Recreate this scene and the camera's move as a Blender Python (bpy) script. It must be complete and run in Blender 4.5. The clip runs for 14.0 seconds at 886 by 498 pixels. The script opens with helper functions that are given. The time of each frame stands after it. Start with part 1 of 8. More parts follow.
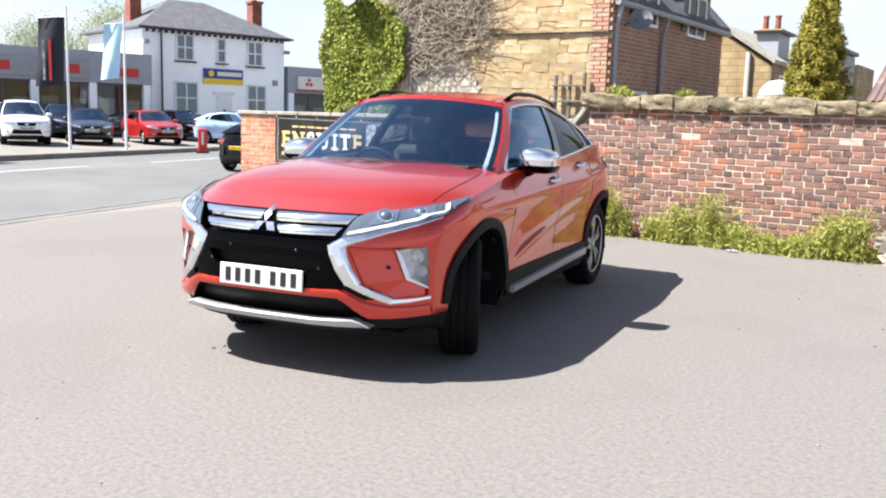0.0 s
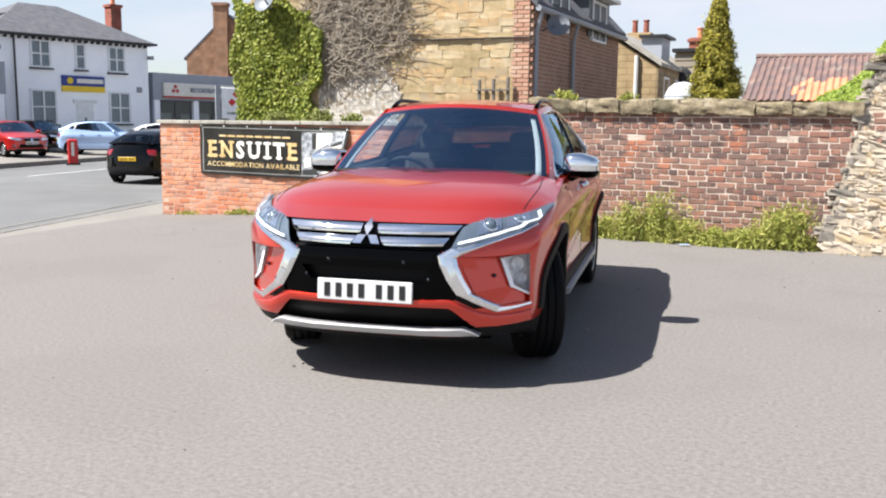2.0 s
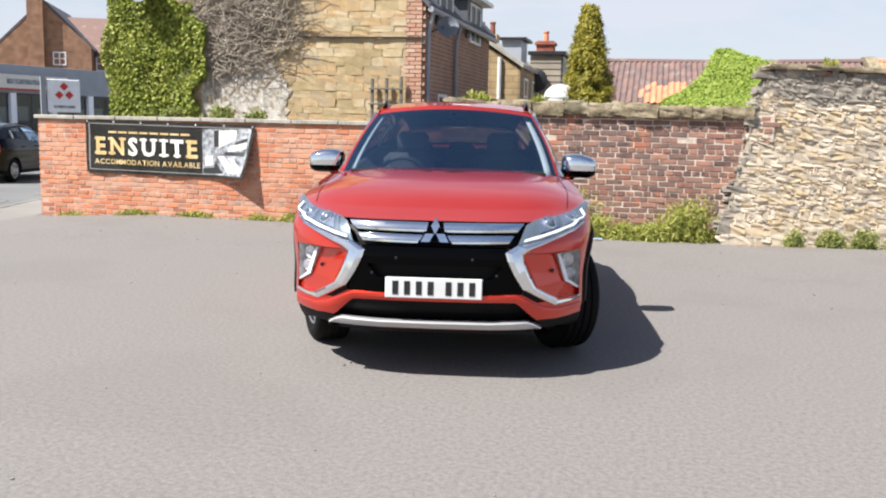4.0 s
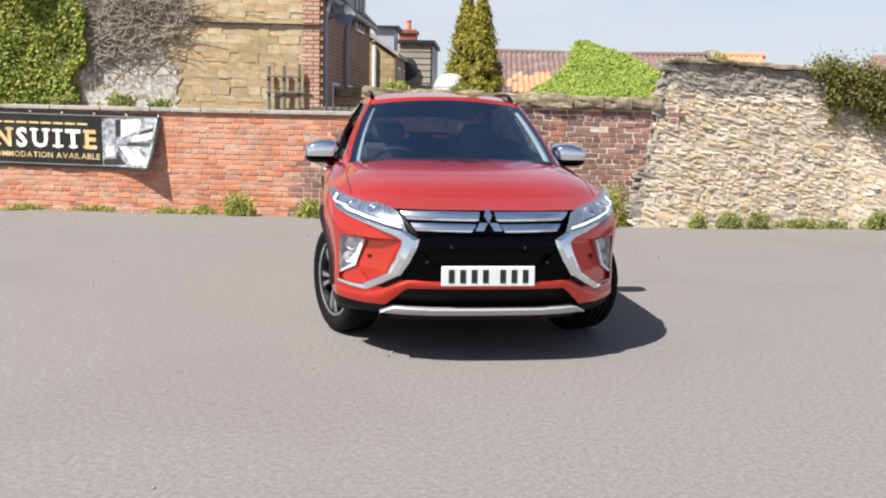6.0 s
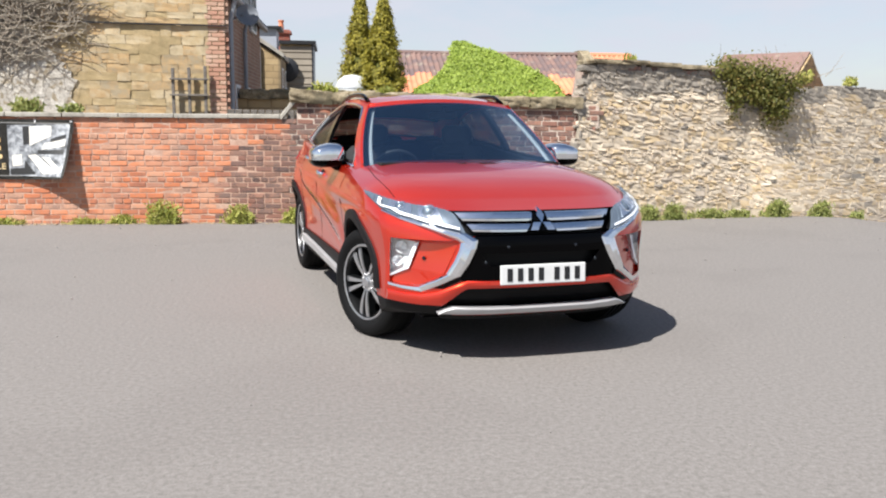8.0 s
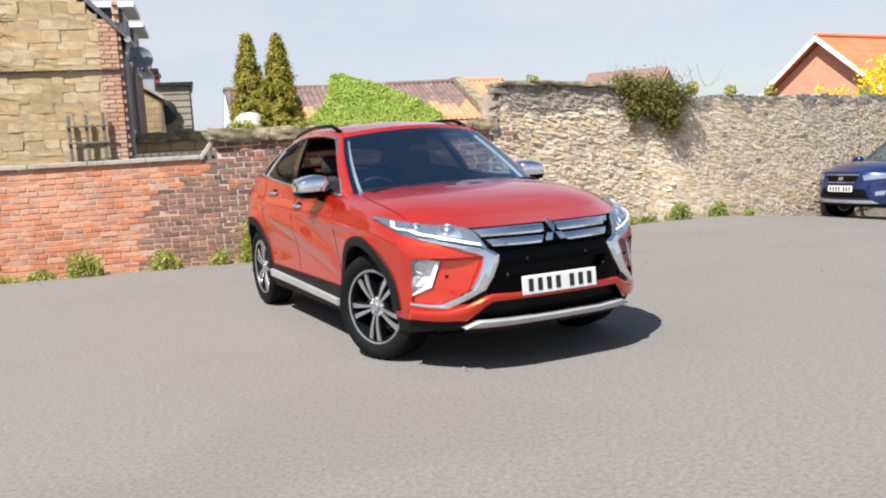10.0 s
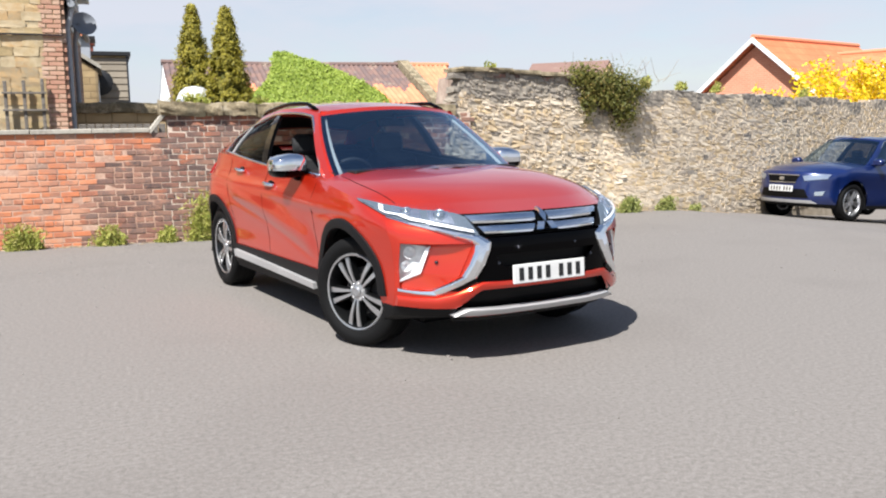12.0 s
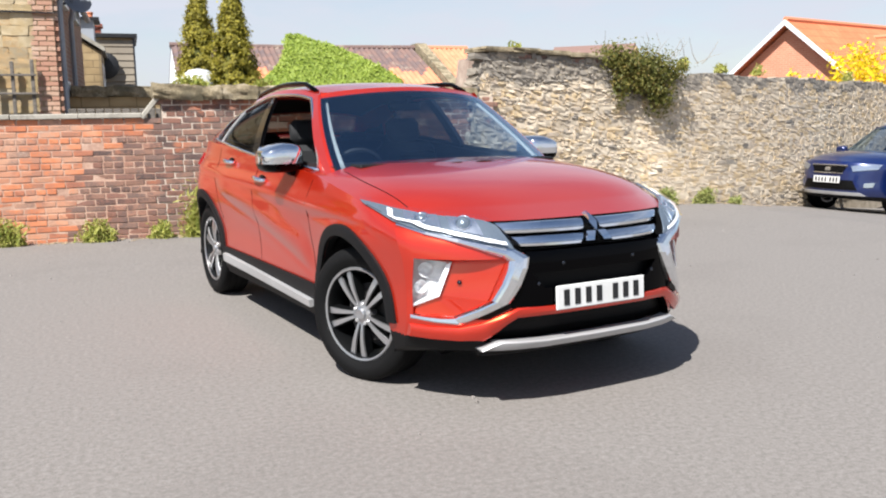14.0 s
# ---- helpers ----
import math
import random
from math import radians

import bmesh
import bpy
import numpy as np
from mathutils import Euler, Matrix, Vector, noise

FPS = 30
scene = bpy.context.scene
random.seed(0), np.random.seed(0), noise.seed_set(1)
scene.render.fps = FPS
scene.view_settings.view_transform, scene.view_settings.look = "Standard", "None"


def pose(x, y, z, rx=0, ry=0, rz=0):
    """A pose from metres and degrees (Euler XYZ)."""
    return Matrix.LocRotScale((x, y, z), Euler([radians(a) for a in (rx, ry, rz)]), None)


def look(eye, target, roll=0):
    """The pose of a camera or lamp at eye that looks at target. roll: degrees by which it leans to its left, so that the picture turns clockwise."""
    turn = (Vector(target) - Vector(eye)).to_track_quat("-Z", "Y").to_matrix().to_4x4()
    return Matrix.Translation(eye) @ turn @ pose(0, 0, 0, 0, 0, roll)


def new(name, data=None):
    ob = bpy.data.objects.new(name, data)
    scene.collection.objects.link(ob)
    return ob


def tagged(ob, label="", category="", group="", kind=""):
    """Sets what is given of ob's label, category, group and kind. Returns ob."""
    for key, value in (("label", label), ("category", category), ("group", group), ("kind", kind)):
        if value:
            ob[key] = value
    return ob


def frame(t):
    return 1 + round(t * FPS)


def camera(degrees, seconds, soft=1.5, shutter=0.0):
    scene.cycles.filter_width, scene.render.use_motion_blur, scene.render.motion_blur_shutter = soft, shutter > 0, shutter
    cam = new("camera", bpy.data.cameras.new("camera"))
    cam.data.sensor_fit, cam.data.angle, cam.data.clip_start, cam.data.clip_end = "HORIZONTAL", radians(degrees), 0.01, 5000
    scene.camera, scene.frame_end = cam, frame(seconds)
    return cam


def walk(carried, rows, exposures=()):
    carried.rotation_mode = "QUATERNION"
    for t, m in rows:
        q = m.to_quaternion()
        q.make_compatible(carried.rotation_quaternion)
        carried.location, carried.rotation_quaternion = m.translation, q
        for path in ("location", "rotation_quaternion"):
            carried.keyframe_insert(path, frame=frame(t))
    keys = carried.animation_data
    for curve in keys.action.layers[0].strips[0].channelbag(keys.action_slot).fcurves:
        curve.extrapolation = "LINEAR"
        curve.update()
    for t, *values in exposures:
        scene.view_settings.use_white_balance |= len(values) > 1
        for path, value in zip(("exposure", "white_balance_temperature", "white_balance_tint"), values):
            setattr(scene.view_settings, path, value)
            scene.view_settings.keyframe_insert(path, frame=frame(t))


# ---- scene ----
cam = camera(53.4, 14.0, soft=2.05)
PATH = [
    (0, (0.585, 0.366, 1.36), (-0.531, 2.0, 1.068), 1.7),
    (0.5, (0.354, 0.146, 1.373), (-0.689, 1.826, 1.078), 1.6),
    (1, (0.038, 0.002, 1.371), (-0.933, 1.725, 1.077), 1.7),
    (1.5, (-0.211, -0.163, 1.372), (-1.121, 1.595, 1.089), 1.0),
    (2, (-0.486, -0.326, 1.372), (-1.324, 1.469, 1.093), 0.6),
    (2.5, (-0.745, -0.52, 1.384), (-1.5, 1.311, 1.108), 0.5),
    (3, (-1.037, -0.701, 1.398), (-1.693, 1.168, 1.123), 0.8),
    (3.5, (-1.37, -0.779, 1.382), (-1.919, 1.124, 1.104), 1.2),
    (4, (-1.637, -0.919, 1.384), (-2.095, 1.008, 1.104), 1.2),
    (4.2, (-1.746, -0.962, 1.384), (-2.168, 0.973, 1.102), 1.2),
    (6.3, (-2.965, -1.208, 1.381), (-3.004, 0.769, 1.081), 1.3),
    (6.5, (-3.081, -1.217, 1.381), (-3.088, 0.76, 1.081), 1.3),
    (7, (-3.369, -1.217, 1.379), (-3.291, 0.759, 1.079), 1.2),
    (7.5, (-3.651, -1.221, 1.373), (-3.488, 0.751, 1.077), 0.9),
    (8, (-3.928, -1.223, 1.383), (-3.681, 0.74, 1.088), 0.5),
    (8.2, (-4.05, -1.203, 1.379), (-3.763, 0.754, 1.087), -0.3),
    (10.3, (-4.915, -1.193, 1.351), (-4.334, 0.707, 1.122), -2.7),
    (10.5, (-4.979, -1.188, 1.349), (-4.372, 0.704, 1.117), -2.1),
    (11, (-5.091, -1.158, 1.347), (-4.429, 0.713, 1.1), -1.4),
    (11.5, (-5.138, -1.12, 1.355), (-4.451, 0.739, 1.092), -1.1),
    (12, (-5.116, -0.973, 1.354), (-4.421, 0.883, 1.081), -0.9),
    (12.5, (-5.059, -0.738, 1.354), (-4.373, 1.119, 1.072), -0.6),
    (13, (-4.984, -0.461, 1.364), (-4.304, 1.397, 1.075), -0.5),
    (13.5, (-4.871, -0.203, 1.354), (-4.204, 1.66, 1.059), -0.6),
    (14, (-4.781, 0.019, 1.347), (-4.124, 1.884, 1.044), -0.8),
]
STOPS = [(0, 1.57), (0.5, 1.46), (1, 1.34), (2, 1.28), (3, 1.19), (4, 1.17), (6.5, 1.07), (8, 1.06), (10.5, 1.09), (12, 1.11), (14, 1.11)]
walk(cam, [(t, look(eye, target, roll)) for t, eye, target, roll in PATH], STOPS)

# ---- light ----
SUN_AZ, SUN_EL = 227.5, 53.8          # bearing clockwise from +y, elevation
sun = new("sun", bpy.data.lights.new("sun", "SUN"))
sun.data.energy, sun.data.angle, sun.data.color = 5.0, radians(0.55), (1.0, 0.975, 0.93)
_a, _e = radians(SUN_AZ), radians(SUN_EL)
sun_way = Vector((math.sin(_a) * math.cos(_e), math.cos(_a) * math.cos(_e), math.sin(_e)))
sun.matrix_world = look(sun_way * 60, (0, 0, 0))
world = bpy.data.worlds.new("sky")
scene.world = world
world.use_nodes = True
wn, wl = world.node_tree.nodes, world.node_tree.links
wn.clear()
w_out, w_bg = wn.new("ShaderNodeOutputWorld"), wn.new("ShaderNodeBackground")
w_sky, w_mix = wn.new("ShaderNodeTexSky"), wn.new("ShaderNodeMix")
w_co, w_map, w_noise, w_ramp = (wn.new(n) for n in ("ShaderNodeTexCoord", "ShaderNodeMapping", "ShaderNodeTexNoise", "ShaderNodeValToRGB"))
w_sky.sky_type, w_sky.sun_disc = "NISHITA", False
w_sky.sun_elevation, w_sky.sun_rotation = _e, _a
w_sky.air_density, w_sky.dust_density, w_sky.ozone_density = 1.0, 0.7, 1.0
w_map.inputs["Scale"].default_value = (1.0, 1.0, 3.2)
w_noise.inputs["Scale"].default_value, w_noise.inputs["Detail"].default_value, w_noise.inputs["Roughness"].default_value = 1.7, 8, 0.6
w_ramp.color_ramp.elements[0].position, w_ramp.color_ramp.elements[1].position = 0.36, 0.60
w_mix.data_type = "RGBA"
w_mix.inputs[7].default_value = (5.4, 5.65, 6.4, 1)
wl.new(w_co.outputs["Generated"], w_map.inputs[0])
wl.new(w_map.outputs[0], w_noise.inputs["Vector"])
wl.new(w_noise.outputs[0], w_ramp.inputs[0])
# the thin cloud is looked through at a slant near the horizon, so it closes up there
w_sep, w_rng, w_mul = (wn.new(n) for n in ("ShaderNodeSeparateXYZ", "ShaderNodeMapRange", "ShaderNodeMath"))
wl.new(w_co.outputs["Generated"], w_sep.inputs[0])
wl.new(w_sep.outputs[2], w_rng.inputs[0])
for k, v in ((1, 0.10), (2, 0.75), (3, 1.0), (4, 0.12)):
    w_rng.inputs[k].default_value = v
w_mul.operation = "MULTIPLY"
wl.new(w_ramp.outputs[0], w_mul.inputs[0])
wl.new(w_rng.outputs[0], w_mul.inputs[1])
wl.new(w_mul.outputs[0], w_mix.inputs[0])
wl.new(w_sky.outputs[0], w_mix.inputs[6])
wl.new(w_mix.outputs[2], w_bg.inputs[0])
w_bg.inputs[1].default_value = 0.063
wl.new(w_bg.outputs[0], w_out.inputs[0])

# ---- materials ----
def rgb(h):
    """Linear colour from an sRGB hex string."""
    out = []
    for k in (0, 2, 4):
        c = int(h[k:k + 2], 16) / 255
        out.append(c / 12.92 if c <= 0.04045 else ((c + 0.055) / 1.055) ** 2.4)
    return (*out, 1.0)


def surf(name, colours, scale=3.0, fine=40.0, rough=0.8, rough_var=0.1, bump=0.3, bump_size=0.01, metal=0.0, coat=0.0,
         spec=0.5, pieces="", spots=None, stretch=(1, 1, 1), grain=0.35):
    """A worn surface: a ramp of colours over two scales of noise. pieces: 'object' or 'island' gives each piece its own tone.
    spots: (colour, scale, threshold, amount) of a second, patchy coat."""
    m = bpy.data.materials.new(name)
    m.use_nodes = True
    n, l = m.node_tree.nodes, m.node_tree.links
    b = n["Principled BSDF"]
    geo, mp = n.new("ShaderNodeNewGeometry"), n.new("ShaderNodeMapping")
    mp.inputs["Scale"].default_value = stretch
    l.new(geo.outputs["Position"], mp.inputs[0])
    big, small = n.new("ShaderNodeTexNoise"), n.new("ShaderNodeTexNoise")
    for t, s, d in ((big, scale, 6), (small, fine, 4)):
        t.inputs["Scale"].default_value, t.inputs["Detail"].default_value, t.inputs["Roughness"].default_value = s, d, 0.62
        l.new(mp.outputs[0], t.inputs["Vector"])
    add = n.new("ShaderNodeMath")
    add.operation = "MULTIPLY_ADD"
    add.inputs[1].default_value, add.inputs[2].default_value = grain, 0.0
    l.new(small.outputs[0], add.inputs[0])
    tot = n.new("ShaderNodeMath")
    tot.operation = "MULTIPLY_ADD"
    tot.inputs[1].default_value = 1 - grain
    l.new(big.outputs[0], tot.inputs[0])
    l.new(add.outputs[0], tot.inputs[2])
    value = tot.outputs[0]
    ramp = n.new("ShaderNodeValToRGB")
    el = ramp.color_ramp.elements
    while len(el) < len(colours):
        el.new(0.5)
    if pieces:
        r = n.new("ShaderNodeObjectInfo").outputs["Random"] if pieces == "object" else geo.outputs["Random Per Island"]
        mul = n.new("ShaderNodeMath")
        mul.operation = "MULTIPLY_ADD"
        mul.inputs[1].default_value = 0.62
        l.new(r, mul.inputs[0])
        half = n.new("ShaderNodeMath")
        half.operation = "MULTIPLY_ADD"
        half.inputs[1].default_value, half.inputs[2].default_value = 0.9, -0.26
        l.new(value, half.inputs[0])
        l.new(half.outputs[0], mul.inputs[2])
        value = mul.outputs[0]
        for i, c in enumerate(colours):
            el[i].position, el[i].color = i / max(1, len(colours) - 1), c
    else:
        for i, c in enumerate(colours):
            el[i].position, el[i].color = 0.36 + 0.28 * i / max(1, len(colours) - 1), c
    l.new(value, ramp.inputs[0])
    colour = ramp.outputs[0]
    if spots:
        c2, s2, th, amount = spots
        tn, tr, mx = n.new("ShaderNodeTexNoise"), n.new("ShaderNodeValToRGB"), n.new("ShaderNodeMix")
        tn.inputs["Scale"].default_value, tn.inputs["Detail"].default_value = s2, 8
        l.new(geo.outputs["Position"], tn.inputs["Vector"])
        tr.color_ramp.elements[0].position, tr.color_ramp.elements[1].position = th, th + 0.07
        tr.color_ramp.elements[1].color = (amount, amount, amount, 1)
        l.new(tn.outputs[0], tr.inputs[0])
        mx.data_type = "RGBA"
        l.new(tr.outputs[0], mx.inputs[0])
        l.new(colour, mx.inputs[6])
        mx.inputs[7].default_value = c2
        colour = mx.outputs[2]
    l.new(colour, b.inputs["Base Color"])
    rr = n.new("ShaderNodeMath")
    rr.operation = "MULTIPLY_ADD"
    rr.inputs[1].default_value, rr.inputs[2].default_value = rough_var * 2, rough - rough_var
    l.new(small.outputs[0], rr.inputs[0])
    l.new(rr.outputs[0], b.inputs["Roughness"])
    b.inputs["Metallic"].default_value = metal
    b.inputs["Specular IOR Level"].default_value = spec
    b.inputs["Coat Weight"].default_value = coat
    b.inputs["Coat Roughness"].default_value = 0.03
    if bump:
        bp = n.new("ShaderNodeBump")
        bp.inputs["Strength"].default_value, bp.inputs["Distance"].default_value = bump, bump_size
        l.new(tot.outputs[0], bp.inputs["Height"])
        l.new(bp.outputs[0], b.inputs["Normal"])
    return m


def plain(name, colour, rough=0.5, metal=0.0, bump=0.0, fine=120, coat=0.0, spec=0.5):
    d = tuple(c * 0.82 for c in colour[:3]) + (1,)
    return surf(name, [d, colour], scale=4, fine=fine, rough=rough, rough_var=0.04, bump=bump, bump_size=0.002, metal=metal, coat=coat, spec=spec)


def glass(name, tint=(0.5, 0.56, 0.58), gloss=(1, 1, 1), base=0.04):
    """Thin tinted glass: it lets light through and mirrors at a slant."""
    m = bpy.data.materials.new(name)
    m.use_nodes = True
    n, l = m.node_tree.nodes, m.node_tree.links
    n.remove(n["Principled BSDF"])
    tr, gl, lw, mx = (n.new(k) for k in ("ShaderNodeBsdfTransparent", "ShaderNodeBsdfGlossy", "ShaderNodeLayerWeight", "ShaderNodeMixShader"))
    tr.inputs[0].default_value = (*tint, 1)
    gl.inputs["Roughness"].default_value = 0.01
    gl.inputs[0].default_value = (*gloss, 1)
    # mirror share: 4 % straight on, all of it at a slant
    lw.inputs[0].default_value = 0.5
    pw, ma = n.new("ShaderNodeMath"), n.new("ShaderNodeMath")
    pw.operation, ma.operation = "POWER", "MULTIPLY_ADD"
    pw.inputs[1].default_value, ma.inputs[1].default_value, ma.inputs[2].default_value = 5.0, 0.94, base
    l.new(lw.outputs["Facing"], pw.inputs[0])
    l.new(pw.outputs[0], ma.inputs[0])
    l.new(ma.outputs[0], mx.inputs[0])
    l.new(tr.outputs[0], mx.inputs[1])
    l.new(gl.outputs[0], mx.inputs[2])
    l.new(mx.outputs[0], n["Material Output"].inputs[0])
    return m


def brickwork(name, c1, c2, mortar, width=0.225, row=0.075, joint=0.010, along="x", bump=0.5, soot=None):
    """Coursed brick or block for walls that stay far off. along: the level axis that the courses follow."""
    m = bpy.data.materials.new(name)
    m.use_nodes = True
    n, l = m.node_tree.nodes, m.node_tree.links
    b = n["Principled BSDF"]
    geo, sep, com = n.new("ShaderNodeNewGeometry"), n.new("ShaderNodeSeparateXYZ"), n.new("ShaderNodeCombineXYZ")
    l.new(geo.outputs["Position"], sep.inputs[0])
    l.new(sep.outputs[0 if along == "x" else 1], com.inputs[0])
    l.new(sep.outputs[2], com.inputs[1])
    t = n.new("ShaderNodeTexBrick")
    t.inputs["Scale"].default_value = 1.0
    t.inputs["Brick Width"].default_value, t.inputs["Row Height"].default_value = width, row
    t.inputs["Mortar Size"].default_value, t.inputs["Mortar Smooth"].default_value = joint, 0.3
    t.inputs["Color1"].default_value, t.inputs["Color2"].default_value, t.inputs["Mortar"].default_value = c1, c2, mortar
    l.new(com.outputs[0], t.inputs["Vector"])
    nz, mx = n.new("ShaderNodeTexNoise"), n.new("ShaderNodeMix")
    nz.inputs["Scale"].default_value, nz.inputs["Detail"].default_value = 2.2, 8
    l.new(geo.outputs["Position"], nz.inputs["Vector"])
    mx.data_type, mx.blend_type = "RGBA", "MULTIPLY"
    mx.inputs[0].default_value = 1.0
    rp = n.new("ShaderNodeValToRGB")
    rp.color_ramp.elements[0].position, rp.color_ramp.elements[1].position = 0.3, 0.65
    rp.color_ramp.elements[0].color = soot or (0.6, 0.58, 0.56, 1)
    rp.color_ramp.elements[1].color = (1, 1, 1, 1)
    l.new(nz.outputs[0], rp.inputs[0])
    l.new(t.outputs["Color"], mx.inputs[6])
    l.new(rp.outputs[0], mx.inputs[7])
    l.new(mx.outputs[2], b.inputs["Base Color"])
    b.inputs["Roughness"].default_value = 0.88
    bp = n.new("ShaderNodeBump")
    bp.invert = True
    bp.inputs["Strength"].default_value, bp.inputs["Distance"].default_value = bump, 0.012
    l.new(t.outputs["Fac"], bp.inputs["Height"])
    l.new(bp.outputs[0], b.inputs["Normal"])
    return m


M = {}
M["asphalt"] = surf("asphalt", [rgb("595552"), rgb("67635f"), rgb("726d6a"), rgb("7f7b77")], scale=38, fine=130, rough=0.85, bump=0.06, bump_size=0.003,
                    spots=(rgb("5a5552"), 0.6, 0.52, 0.16), grain=0.5)
M["road"] = surf("road_asphalt", [rgb("5a5a5a"), rgb("646464"), rgb("6e6e6d")], scale=0.4, fine=60, rough=0.85, bump=0.3, bump_size=0.005)
M["pavement"] = surf("pavement_asphalt", [rgb("6e6a66"), rgb("78746e"), rgb("837e78")], scale=0.5, fine=55, rough=0.85, bump=0.3, bump_size=0.005)
M["kerb"] = surf("kerb_concrete", [rgb("67645f"), rgb("76726d"), rgb("837e78")], scale=2.0, rough=0.85)
M["road_paint"] = surf("road_paint", [rgb("b5b5b1"), rgb("c6c6c2")], scale=3, rough=0.6, bump=0.05, spots=(rgb("787876"), 9, 0.6, 0.8))
M["mortar"] = surf("lime_mortar", [rgb("88756a"), rgb("9c897c"), rgb("b0a091")], scale=6, rough=0.95, bump=0.6)
M["mortar_old"] = surf("old_mortar", [rgb("938479"), rgb("bbab9d"), rgb("d0c1b3")], scale=5, rough=0.95, bump=0.6)
M["mortar_new"] = surf("sandy_pink_mortar", [rgb("957667"), rgb("ae8d7b"), rgb("c2a795")], scale=6, rough=0.95, bump=0.6)
NEW_BRICK = [rgb("54423b"), rgb("845747"), rgb("a0674f"), rgb("b66d48"), rgb("96705f"), rgb("bf7650"), rgb("b08770"), rgb("846a5e"), rgb("c4ab98")]
OLD_BRICK = [rgb("352d2d"), rgb("574845"), rgb("6c544c"), rgb("835c4e"), rgb("463c3b"), rgb("8a6757"), rgb("66554f"), rgb("99705e"), rgb("4a3e3c"), rgb("b56e4c")]
for _p in ("object", "island"):
    M["brick_new_" + _p] = surf("orange_brick_" + _p, NEW_BRICK, scale=4, fine=60, rough=0.9, bump=0.7, bump_size=0.006, pieces=_p,
                                spots=(rgb("bd8d72"), 2.4, 0.53, 0.55))
    M["brick_old_" + _p] = surf("weathered_brick_" + _p, OLD_BRICK, scale=3, fine=55, rough=0.92, bump=0.8, bump_size=0.008, pieces=_p,
                                spots=(rgb("a86546"), 3.0, 0.585, 0.6))
    M["rubble_" + _p] = surf("limestone_rubble_" + _p, [rgb("9d9080"), rgb("b0a28f"), rgb("bcae9a"), rgb("c4b7a4"), rgb("b2a28d"), rgb("b8a27f"), rgb("a89c8f"), rgb("c2b29b"), rgb("ae967e")],
                             scale=5, fine=45, rough=0.92, bump=0.8, bump_size=0.012, pieces=_p, spots=(rgb("958d82"), 1.3, 0.60, 0.35))
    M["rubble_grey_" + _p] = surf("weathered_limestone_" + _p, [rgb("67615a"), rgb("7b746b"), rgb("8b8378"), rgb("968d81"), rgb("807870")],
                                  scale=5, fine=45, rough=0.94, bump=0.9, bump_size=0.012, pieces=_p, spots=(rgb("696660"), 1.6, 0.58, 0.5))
    M["sandstone_" + _p] = surf("sandstone_block_" + _p, [rgb("7d7058"), rgb("968460"), rgb("aa9570"), rgb("b5a588"), rgb("ae9066"), rgb("998b72"), rgb("ab9c82")],
                                scale=6, fine=50, rough=0.92, bump=0.7, bump_size=0.010, pieces=_p, spots=(rgb("8c7d60"), 2.6, 0.55, 0.5))
    M["pantile_" + _p] = surf("clay_pantile_" + _p, [rgb("52474a"), rgb("61514f"), rgb("705851"), rgb("7b6259")], scale=2.5, fine=40, rough=0.85,
                              bump=0.5, pieces=_p, spots=(rgb("8a7f72"), 2.0, 0.60, 0.6))
    M["pantile_new_" + _p] = surf("new_clay_pantile_" + _p, [rgb("b86e50"), rgb("c57b5b"), rgb("cd8866")], scale=3, fine=40, rough=0.8, bump=0.4, pieces=_p)
M["cope_stone"] = surf("coping_sandstone", [rgb("544c40"), rgb("716650"), rgb("8d8068"), rgb("9b917f")], scale=7, fine=45, rough=0.95, bump=1.0, bump_size=0.015,
                       spots=(rgb("55503f"), 3, 0.53, 0.65))
M["cope_slab"] = surf("coping_slab", [rgb("7d7870"), rgb("99948a"), rgb("aaa59b")], scale=4, rough=0.9, bump=0.6)


# ---- building blocks ----
def finish(bm, smooth=0):
    """A mesh from a bmesh. smooth: 1 smooth all over, an angle in degrees above that."""
    me = bpy.data.meshes.new("part")
    bm.normal_update()
    bm.to_mesh(me)
    bm.free()
    if smooth:
        me.shade_smooth()
        if smooth > 1:
            me.set_sharp_from_angle(angle=radians(smooth))
    return me


def part(name, shape, material, parent=None, label="", at=None, smooth=0):
    """ONE mesh object from a bmesh or a mesh, under a thing or a part."""
    me = finish(shape, smooth) if isinstance(shape, bmesh.types.BMesh) else shape
    if material is not None and not me.materials:
        for m in (material if isinstance(material, (list, tuple)) else [material]):
            me.materials.append(m)
    ob = new(name, me)
    if parent is not None:
        ob.parent = parent
    if at is not None:
        ob.matrix_basis = at
    if label:
        ob["label"] = label
    return ob


def thing(name, label, category, group="", kind="", at=None):
    ob = new(name)
    ob.empty_display_size = 0.1
    if at is not None:
        ob.matrix_basis = at
    return tagged(ob, label, category, group, kind)


def box(bm, c, s, turn=None, bevel=0.0):
    """Adds a box with centre c and size s to bm, turned by a matrix, its edges bevelled."""
    m = Matrix.Translation(c) @ (turn.to_4x4() if turn is not None else Matrix.Identity(4)) @ Matrix.Diagonal((*s, 1))
    r = bmesh.ops.create_cube(bm, size=1, matrix=m)
    if bevel:
        es = list({e for v in r["verts"] for e in v.link_edges})
        bmesh.ops.bevel(bm, geom=es, offset=bevel, segments=1, affect="EDGES", profile=0.5)
    return bm


def boxes(*items, bevel=0.0):
    bm = bmesh.new()
    for it in items:
        box(bm, *it, bevel=bevel)
    return bm


